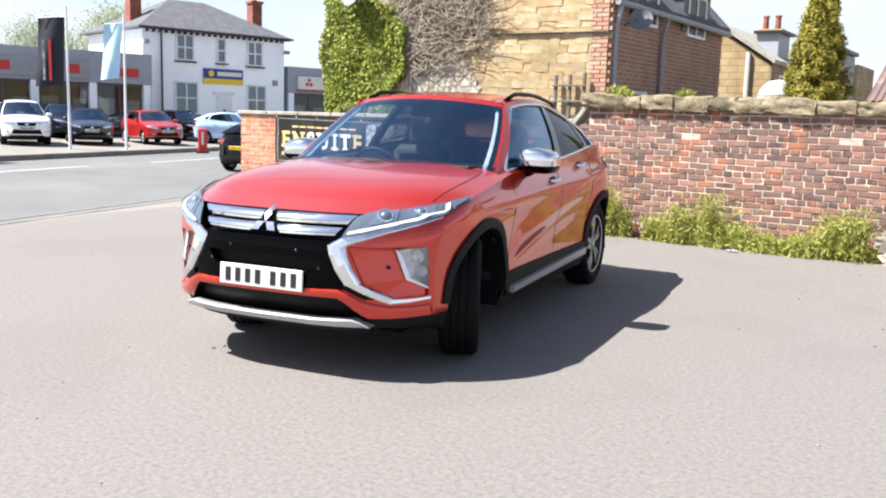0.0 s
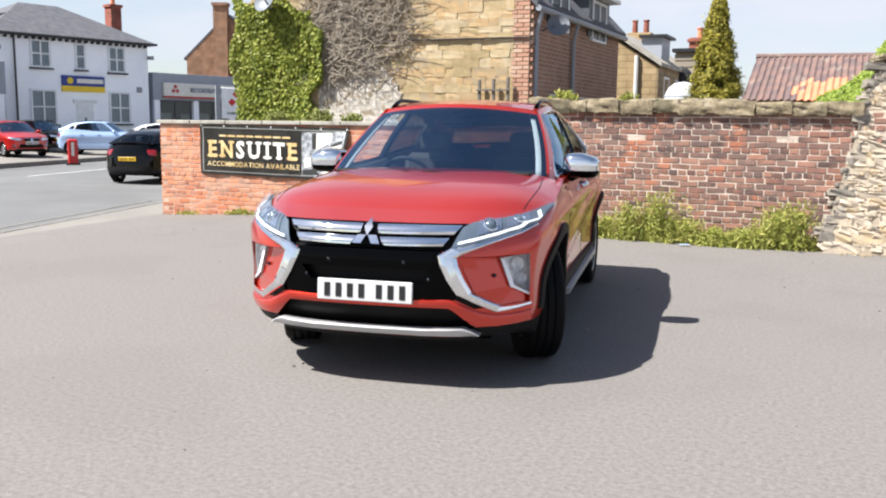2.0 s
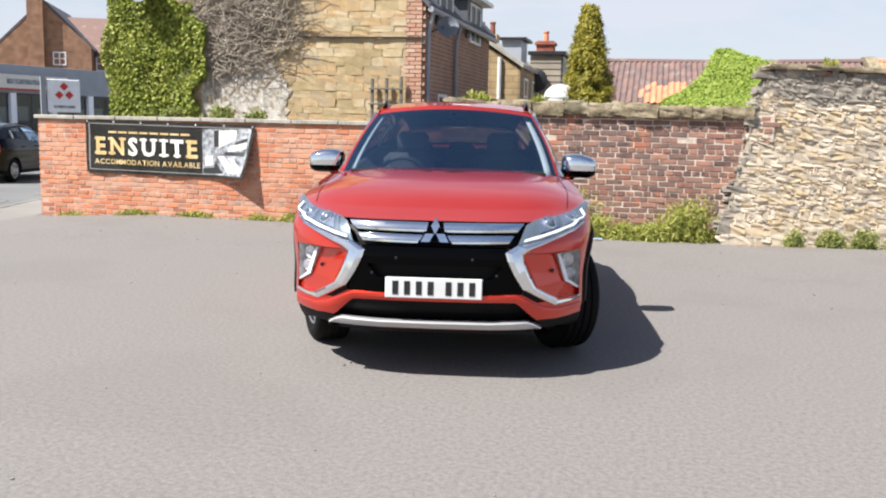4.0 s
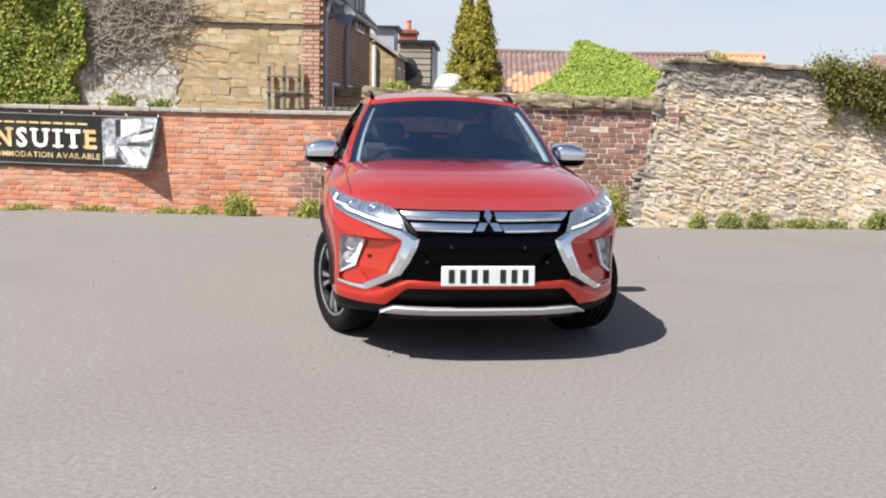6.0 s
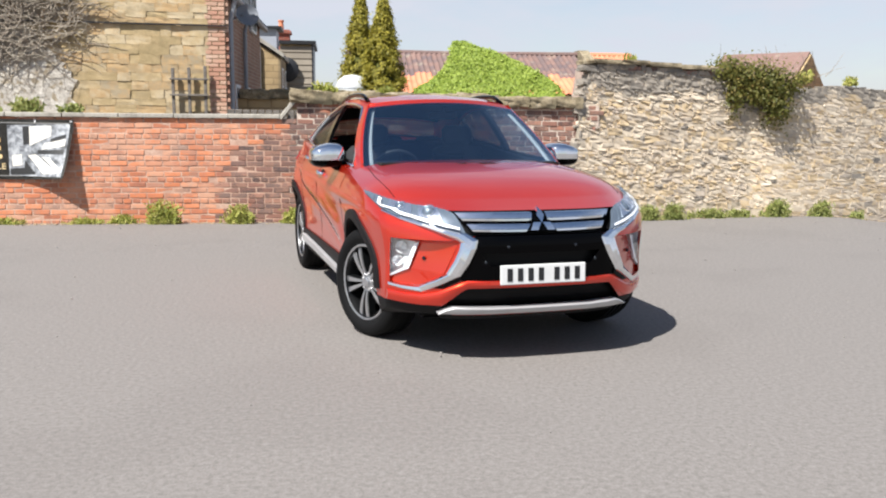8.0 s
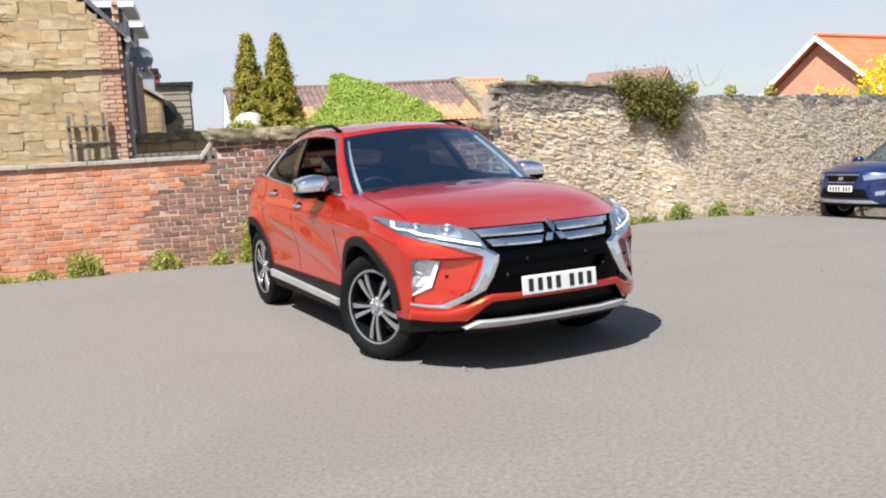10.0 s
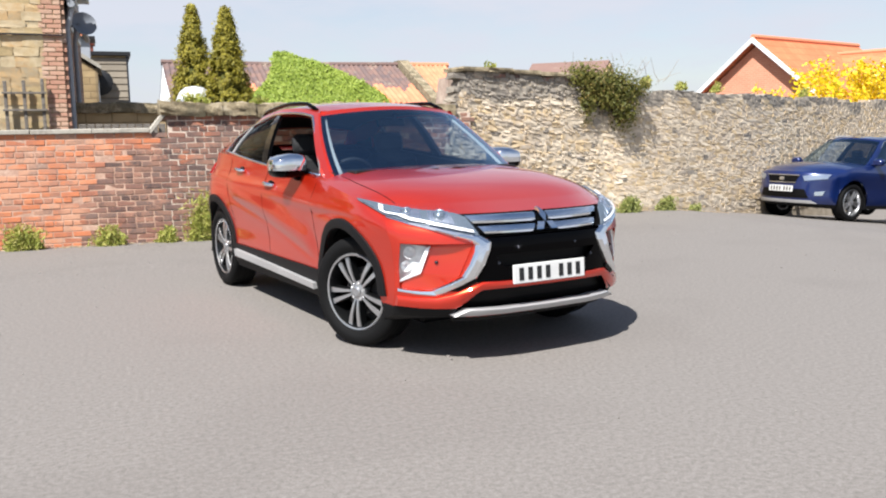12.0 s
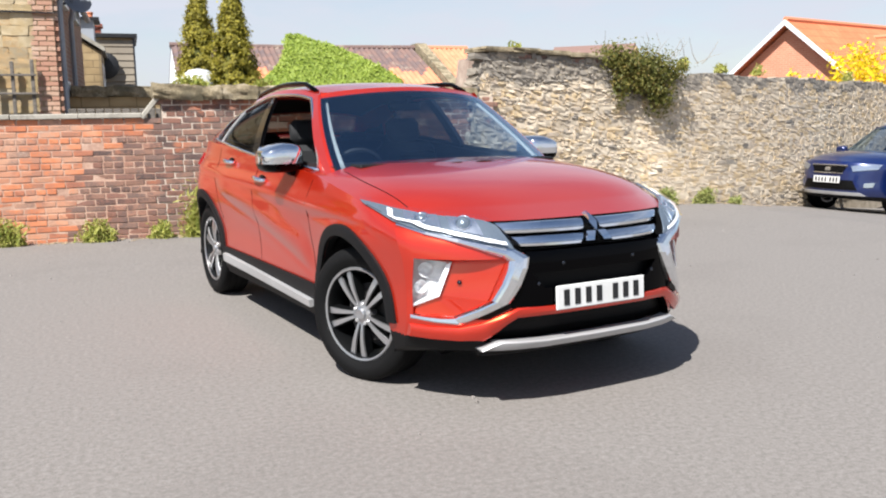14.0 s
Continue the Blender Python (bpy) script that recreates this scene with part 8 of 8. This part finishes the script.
parked("pale_blue_hatchback", "pale metallic blue hatchback standing side on", Hatch, M["pale_blue_paint"], -31.2, 29.2, 36, (0.88, 0.95, 0.96), group=ROW)
parked("white_saloon", "white car at the back of the forecourt", Hatch, M["white_car_paint"], -32.5, 35.0, 30, (0.92, 0.95, 0.92), group=ROW)
parked("dark_estate", "dark estate car at the back of the forecourt", Hatch, M["navy_paint"], -36.6, 23.9, -20, (0.96, 0.97, 0.98), group=ROW)
parked("grey_saloon", "grey car at the back of the forecourt", Hatch, M["silver_paint"], -36.4, 20.9, -16, (0.95, 0.97, 0.95), group=ROW)
parked("silver_estate", "silver car waiting at the far kerb", Suv, M["silver_paint"], -24.9, 12.0, -72, (0.95, 0.97, 0.96))

# ---- across the road ----
WH = pose(-38.2, 29.5, 0.15, 0, 0, 76.1)
villa = thing("white_house", "white rendered two-storey house with hipped slate roof and chimneys", "house", at=WH)
LW, DP, EV = 8.35, 7.5, 5.45
part("wall", boxes(((LW / 2, DP / 2 + 0.12, EV / 2), (LW, DP, EV))), M["render_white"], villa)
bm = bmesh.new()
e, r = [(-0.35, -0.25), (LW + 0.35, -0.25), (LW + 0.35, DP + 0.5), (-0.35, DP + 0.5)], [(3.1, DP / 2), (LW - 3.1, DP / 2)]
v = [bm.verts.new((*p, EV)) for p in e] + [bm.verts.new((*p, EV + 1.95)) for p in r] + [bm.verts.new((*p, EV - 0.10)) for p in e]
for f in ((0, 1, 5, 4), (1, 2, 5), (2, 3, 4, 5), (3, 0, 4), (6, 7, 1, 0), (7, 8, 2, 1), (8, 9, 3, 2), (9, 6, 0, 3), (9, 8, 7, 6)):
    bm.faces.new([v[i] for i in f])
bmesh.ops.recalc_face_normals(bm, faces=bm.faces)
part("roof", bm, M["slate"], villa, "grey slate hipped roof")
for k in range(24):
    part("eaves_bracket", boxes(((0.2 + 0.345 * k, -0.02, EV - 0.18), (0.07, 0.26, 0.12))), M["black_paint"], villa)
part("gutter", tube([(-0.35, -0.30, EV - 0.04), (LW + 0.35, -0.30, EV - 0.04)], 0.06, 6), M["black_paint"], villa)
part("downpipe", tube([(0.95, -0.03, EV - 0.1), (0.95, -0.03, 0.0)], 0.05, 6), M["black_paint"], villa, "black downpipe")
for xx, yy, top in ((0.75, 3.0, 2.3), (LW - 0.55, 2.5, 2.35)):
    ch = part("chimney", boxes(((xx, yy, EV + 0.9), (0.62, 0.66, 2.6)), ((xx, yy, EV + 2.15), (0.76, 0.80, 0.14))), M["chimney_brick"], villa, "red brick chimney")
    part("chimney_pot", _shift(lathe([(EV + 2.2, 0.13), (EV + 2.5, 0.11), (EV + 2.55, 0.14)], 10, axis="z"), (xx, yy, 0)), M["pantile_new_island"], ch)
for xx, ww, zz, hh, c in ((2.30, 1.05, 3.85, 1.40, 2), (4.40, 0.58, 3.85, 1.35, 1), (6.45, 1.0, 3.80, 1.38, 2), (2.35, 1.35, 1.05, 1.75, 2), (6.55, 1.25, 1.10, 1.70, 2)):
    window("window", villa, pose(xx, 0.05, zz), ww, hh, c, 2, 0.10, sill_mat=M["black_paint"], blind=False)
door = part("door", boxes(((4.55, 0.11, 1.05), (0.95, 0.06, 2.1)), ((4.55, 0.08, 2.25), (1.3, 0.14, 0.16)), bevel=0.01), M["white_frame"], villa, "white front door")
part("letter_box", boxes(((4.55, 0.07, 1.15), (0.10, 0.03, 0.5))), M["black_paint"], door)
M["sign_blue"] = plain("blue_sign", rgb("1f3a8a"), 0.4)
M["sign_yellow"] = plain("yellow_sign", rgb("e8c526"), 0.4)
M["sign_red"] = plain("red_sign", rgb("c22a2a"), 0.4)
sign = part("wall_sign", boxes(((4.50, 0.07, 3.28), (2.35, 0.10, 0.52)), bevel=0.01), M["sign_blue"], villa, "blue and yellow sign board")
part("sign_foot", boxes(((4.50, 0.07, 2.87), (2.35, 0.10, 0.29))), M["sign_yellow"], sign)
part("sign_bar", boxes(((4.85, 0.01, 3.28), (1.45, 0.02, 0.22))), M["print_white"], sign)
part("sign_disc", _shift(lathe([(0.0, 0.0), (-0.01, 0.16), (0.0, 0.17)], 16), (3.75, 0.01, 3.28)), M["sign_yellow"], sign)
part("alarm_box", boxes(((7.75, 0.08, 2.95), (0.3, 0.1, 0.3)), bevel=0.02), M["grey_pipe"], villa)
for xx in (0.1, LW + 0.05):
    part("floodlight", boxes(((xx, -0.1, EV - 0.75), (0.28, 0.25, 0.2)), bevel=0.02), M["grey_pipe"], villa)


def showroom(name, label, x0, x1, front_y, top, sign_mat, seed):
    """A flat-roofed car showroom beside the white house, in its frame: fascia, pillars, glazing and sign boards."""
    rnd = random.Random(seed)
    s = thing(name, label, "showroom", at=WH)
    w, c = x1 - x0, (x0 + x1) / 2
    part("back_wall", boxes(((c, front_y + 5, top / 2), (w, 0.2, top))), M["grey_clad"], s)
    part("floor_slab", boxes(((c, front_y + 2.6, 0.03), (w, 5.0, 0.1))), M["pavement"], s)
    part("flat_roof", boxes(((c, front_y + 2.5, top - 0.1), (w, 5.2, 0.2))), M["grey_clad"], s)
    part("fascia", boxes(((c, front_y, top - 0.75), (w, 0.25, 1.5)), bevel=0.01), M["grey_clad"], s, "grey metal fascia")
    for xx in (x0 + 0.1, x1 - 0.1):
        part("side_wall", boxes(((xx, front_y + 2.5, top / 2 - 0.1), (0.2, 5.0, top - 0.2))), M["grey_clad"], s)
    n = max(2, int(w / 2.6))
    for k in range(n + 1):
        part("pillar", boxes(((x0 + 0.25 + (w - 0.5) * k / n, front_y + 0.05, (top - 1.5) / 2), (0.34, 0.3, top - 1.5))), M["render_white"], s)
    for k in range(n):
        a, b = x0 + 0.42 + (w - 0.5) * k / n, x0 + 0.08 + (w - 0.5) * (k + 1) / n
        fr = part("window_frame", boxes((((a + b) / 2, front_y + 0.1, top - 1.56), (b - a, 0.08, 0.1)), (((a + b) / 2, front_y + 0.1, 0.1), (b - a, 0.08, 0.12)), (((a + b) / 2, front_y + 0.1, (top - 1.5) / 2), (0.07, 0.08, top - 1.6))), M["dark_clad"], s)
        part("pane", boxes((((3 * a + b) / 4, front_y + 0.1, (top - 1.5) / 2), ((b - a) / 2 - 0.06, 0.012, top - 1.7))), M["house_glass"], fr)
        part("pane", boxes((((a + 3 * b) / 4, front_y + 0.1, (top - 1.5) / 2), ((b - a) / 2 - 0.06, 0.012, top - 1.7))), M["house_glass"], fr)
        part("poster", boxes((((3 * a + b) / 4, front_y + 0.22, (top - 1.5) * 0.55), (0.75, 0.02, 0.8))), M["print_white"], fr)
        part("poster", boxes((((a + 3 * b) / 4 + 0.2, front_y + 0.22, (top - 1.5) * 0.5), (0.6, 0.02, 0.9))), M["print_white"], fr)
    return s


seat_hall = showroom("left_showroom", "flat-roofed grey car showroom with wide windows and sign boards", -14.0, -0.15, -1.2, 3.95, M["sign_red"], 1)
for xx, ww, mat in ((-9.6, 1.3, M["print_white"]), (-5.6, 4.6, M["grey_pipe"]), (-1.6, 1.5, M["sign_red"])):
    b = part("sign_board", boxes(((xx, -1.36, 3.05 if ww > 1.6 else 3.0), (ww, 0.08, 0.85 if ww < 1.4 else (0.9 if ww > 2 else 0.4))), bevel=0.01), mat, seat_hall, "sign board")
    if ww > 2:
        for dx in (-1.5, 1.6):
            part("sign_bar", boxes(((xx + dx, -1.42, 3.05), (0.55, 0.03, 0.42)), bevel=0.02), M["sign_red"], b)
    if ww < 1.4:
        part("sign_mark", boxes(((xx, -1.42, 3.05), (0.8, 0.03, 0.4)), bevel=0.02), M["sign_red"], b)
right_hall = showroom("right_showroom", "flat-roofed grey car showroom with a white sign box", 8.6, 22.0, 0.2, 3.95, M["sign_red"], 2)
b = part("sign_board", boxes(((12.0, -0.02, 3.05), (5.6, 0.2, 0.75)), bevel=0.02), M["print_white"], right_hall, "long white sign box")
part("sign_edge", boxes(((12.0, -0.02, 2.63), (5.6, 0.22, 0.08))), M["sign_red"], b)
part("sign_bar", boxes(((12.6, -0.14, 3.05), (3.4, 0.03, 0.26))), M["print_grey"], b)
for dx, dz in ((0, 0.16), (-0.13, -0.08), (0.13, -0.08)):
    part("sign_mark", boxes(((9.9 + dx, -0.14, 3.05 + dz), (0.17, 0.03, 0.17), Matrix.Rotation(radians(45), 3, "Y"))), M["sign_red"], b)
# pole sign with three red lozenges
totem = thing("totem_sign", "white pole sign with three red lozenges", "sign", at=pose(-28.6, 35.2, -0.02, 0, 0, 52))
part("post", boxes(((-0.75, 0, 1.6), (0.22, 0.16, 3.2))), M["grey_pipe"], totem)
pn = part("panel", boxes(((0.15, 0, 2.35), (1.45, 0.14, 1.5)), bevel=0.03), M["white_frame"], totem)
for dx, dz in ((0, 0.33), (-0.22, -0.06), (0.22, -0.06)):
    part("lozenge", boxes(((0.15 + dx, -0.08, 2.45 + dz), (0.27, 0.03, 0.27), Matrix.Rotation(radians(45), 3, "Y"))), M["sign_red"], pn)
part("lettering_bar", boxes(((0.15, -0.08, 1.85), (0.95, 0.02, 0.12))), M["print_grey"], pn)
part("foot", boxes(((0.15, 0, 0.5), (1.3, 0.12, 1.0))), M["sign_red"], totem)
bol = thing("red_bollard", "red wheeled advertising stand on the forecourt", "stand", at=pose(-27.4, 24.1, road_z((-27.4, 24.1)), 0, 0, 50))
part("panel", boxes(((0, 0, 0.5), (0.36, 0.22, 0.95)), bevel=0.04), M["sign_red"], bol)
part("base", boxes(((0, 0, 0.03), (0.5, 0.4, 0.06)), bevel=0.01), M["black_plastic"], bol)
part("lettering_bar", boxes(((0, -0.12, 0.6), (0.10, 0.02, 0.5))), M["print_white"], bol)
# flags
M["flag_dark"] = surf("dark_flag", [rgb("1b1d27"), rgb("252834")], scale=2, fine=20, rough=0.8, bump=0.2)
M["flag_blue"] = surf("pale_blue_flag", [rgb("9cc6e6"), rgb("b4d8ef"), rgb("cfe6f4")], scale=1.2, fine=20, rough=0.8, bump=0.2)
for x, y, mat, top, seed, lab in ((-28.25, 18.85, M["flag_dark"], 4.6, 1, "dark flag with pale bars on a white pole"), (-28.0, 21.0, M["flag_blue"], 4.62, 2, "pale blue flag on a white pole")):
    f = thing("flag", lab, "flag", "forecourt flags", at=pose(x, y, road_z((x, y)), 0, 0, 37))
    part("pole", tube([(0, 0, 0), (0, 0, top + 0.35)], [0.05, 0.035], 10), M["white_frame"], f)
    bm = bmesh.new()
    w, h = (0.95, 2.35) if seed == 1 else (0.68, 2.0)
    g = [[bm.verts.new((-0.05 - w * i / 10 + (0.10 * (1 - j / 12) * (-1 if seed == 1 else -1.6)), 0.10 * math.sin(i / 2.2 + j / 4 + seed) * (i / 10), top - h * (1 - j / 12) - 0.08 * i / 10)) for j in range(13)] for i in range(11)]
    for i in range(10):
        for j in range(12):
            bm.faces.new((g[i][j], g[i + 1][j], g[i + 1][j + 1], g[i][j + 1]))
    part("cloth", bm, mat, f, smooth=1)
    part("arm", tube([(0, 0, top), (-w - 0.05, 0, top - 0.06)], 0.015, 6), M["white_frame"], f)
    if seed == 1:
        for k in range(2):
            part("flag_bar", boxes(((-0.55 - 0.22 * k, -0.12, top - 1.5), (0.09, 0.02, 1.4))), M["print_grey"] if k else M["sign_red"], f)
# brick house with a gable and chimney
gab = thing("brick_gable_house", "brown brick house with a steep gable and tall chimney", "house", at=pose(-42.4, 52.2, 0, 0, 0, 25.7))
part("wall", prism([(-3.0, 0), (3.0, 0), (3.0, 6.1), (0, 9.05), (-3.0, 6.1)], "y", 0, 9), M["gable_brick"], gab)
part("roof", prism([(-3.2, 5.85), (0, 9.0), (3.2, 5.85), (3.2, 6.0), (0, 9.2), (-3.2, 6.0)], "y", 0.25, 9.2), M["slate"], gab)
part("chimney", boxes(((-0.45, 0.0, 5.0), (1.0, 0.7, 9.8)), ((-0.45, 0.0, 9.8), (1.15, 0.9, 0.2))), M["gable_brick"], gab, "tall brick chimney")
window("window", gab, pose(0.95, -0.02, 4.85), 0.85, 0.9, 2, 2, 0.08, sill=False)
wing = part("wing", prism([(2.0, 0), (7.5, 0), (7.5, 5.6), (2.0, 5.6)], "y", 1.2, 8.0), M["gable_brick"], gab)
part("wing_roof", prism([(0.9, 5.55), (4.6, 8.55), (8.2, 5.55)], "x", 0.5, 7.8), M["pantile_island"], gab, "brown tiled roof")
window("window", gab, pose(3.7, 1.18, 4.6), 1.2, 1.0, 2, 2, 0.08, sill=False)
part("barge", prism([(-3.2, 5.85), (0, 9.0), (0, 9.2), (-3.2, 6.0)], "y", -0.02, 0.2), M["slate"], gab)


def tree(x, y, h, r, seed, leaf, label):
    """A tree with a tapered trunk, forking limbs and a loose crown of leaf clumps."""
    rs = np.random.RandomState(seed)
    t = thing("tree", label, "tree", at=pose(x, y, 0))
    bm = tube([(0, 0, 0), (0.05, 0, h * 0.25), (0.0, 0.05, h * 0.45)], [0.035 * h, 0.028 * h, 0.02 * h], 8)
    sp = []
    for k in range(34):
        a, f = rs.uniform(0, 6.28), rs.uniform(0.3, 1.0)
        tip = Vector((math.cos(a) * r * rs.uniform(0.4, 1.0) * math.sin(math.pi * min(0.95, f * 0.85 + 0.12)), math.sin(a) * r * rs.uniform(0.4, 1.0) * math.sin(math.pi * min(0.95, f * 0.85 + 0.12)), h * (0.35 + 0.65 * f)))
        base = Vector((0, 0, h * (0.22 + 0.25 * f)))
        mid = base.lerp(tip, 0.5) + Vector(rs.normal(0, 0.15, 3))
        tube([base, mid, tip], [0.012 * h, 0.007 * h, 0.002 * h], 5, bm)
        for _ in range(330):
            sp.append((tip + Vector(rs.normal(0, 0.10 * h, 3) * np.array([1, 1, 0.7])), rs.normal(0, 1, 3)))
    part("trunk", bm, M["bark"], t)
    part("crown", leaf_mesh(sp, 0.013 * h, seed, 1.4), leaf, t)


tree(-60.5, 44.0, 8.6, 3.4, 71, M["tree_leaf"], "pale green tree behind the showroom")
tree(-64.5, 40.0, 7.6, 3.2, 72, M["tree_leaf"], "pale green tree behind the showroom")

# ---- small things on the yard ----
rs = np.random.RandomState(97)
chips = []
chip_m = [finish(lump(300 + k, 0.3, 0.6)) for k in range(4)]
for k in range(170):
    x, y = rs.uniform(-8.5, 4.0), rs.uniform(-0.2, 10.6)
    if k % 3 == 0:
        x, y = rs.uniform(-9.5, 3.5), rs.uniform(10.2, 10.85)
    s = rs.uniform(0.006, 0.017)
    chips.append((chip_m[k % 4], pose(x, y, ground_z(x, y) + s * 0.25, rs.uniform(0, 20), 0, rs.uniform(0, 360)) @ Matrix.Diagonal((s, s * rs.uniform(0.6, 1), s * 0.6, 1))))
M["chip"] = surf("stone_chips", [rgb("55504d"), rgb("7a7571"), rgb("9a958f")], scale=9, rough=0.9, bump=0.2, pieces="island")
tagged(part("stone_chips", gather(chips), M["chip"]), "loose pale stone chips scattered on the asphalt", "gravel", kind="stuff")
# dry soil and litter gathered along the foot of the walls
dirt = []
for k in range(900):
    x = rs.uniform(-10.8, 5.0)
    edge = WY - 0.02 if x < -0.6 else (line_1(x) - 0.22 if x < 2.6 else 11.45 + 0.30 * (x - 2.6) ** 1.3 * 0.35)
    y = edge - abs(rs.normal(0, 0.09))
    s = rs.uniform(0.010, 0.035)
    dirt.append((chip_m[k % 4], pose(x, y, ground_z(x, y) + s * 0.1, 0, 0, rs.uniform(0, 360)) @ Matrix.Diagonal((s * 1.6, s, s * 0.45, 1))))
M["soil"] = surf("dry_soil", [rgb("6b5d4c"), rgb("8a7a64"), rgb("a3937b")], scale=6, rough=0.95, bump=0.4, pieces="island")
tagged(part("soil_crumbs", gather(dirt), M["soil"]), "dry soil and leaf litter along the foot of the walls", "soil", kind="stuff")
litter = bmesh.new()
bmesh.ops.create_grid(litter, x_segments=5, y_segments=4, size=0.5)
for v in litter.verts:
    v.co = Vector((v.co.x * 0.11, v.co.y * 0.07, 0.02 + 0.015 * noise.noise(v.co * 5)))
tagged(part("wrapper", litter, plain("pale_blue_wrapper", rgb("9fb9d6"), 0.4), at=pose(-2.30, 10.42, ground_z(-2.30, 10.42) + 0.004, 0, 0, 20)), "crumpled pale blue wrapper on the ground by the weeds", "litter")
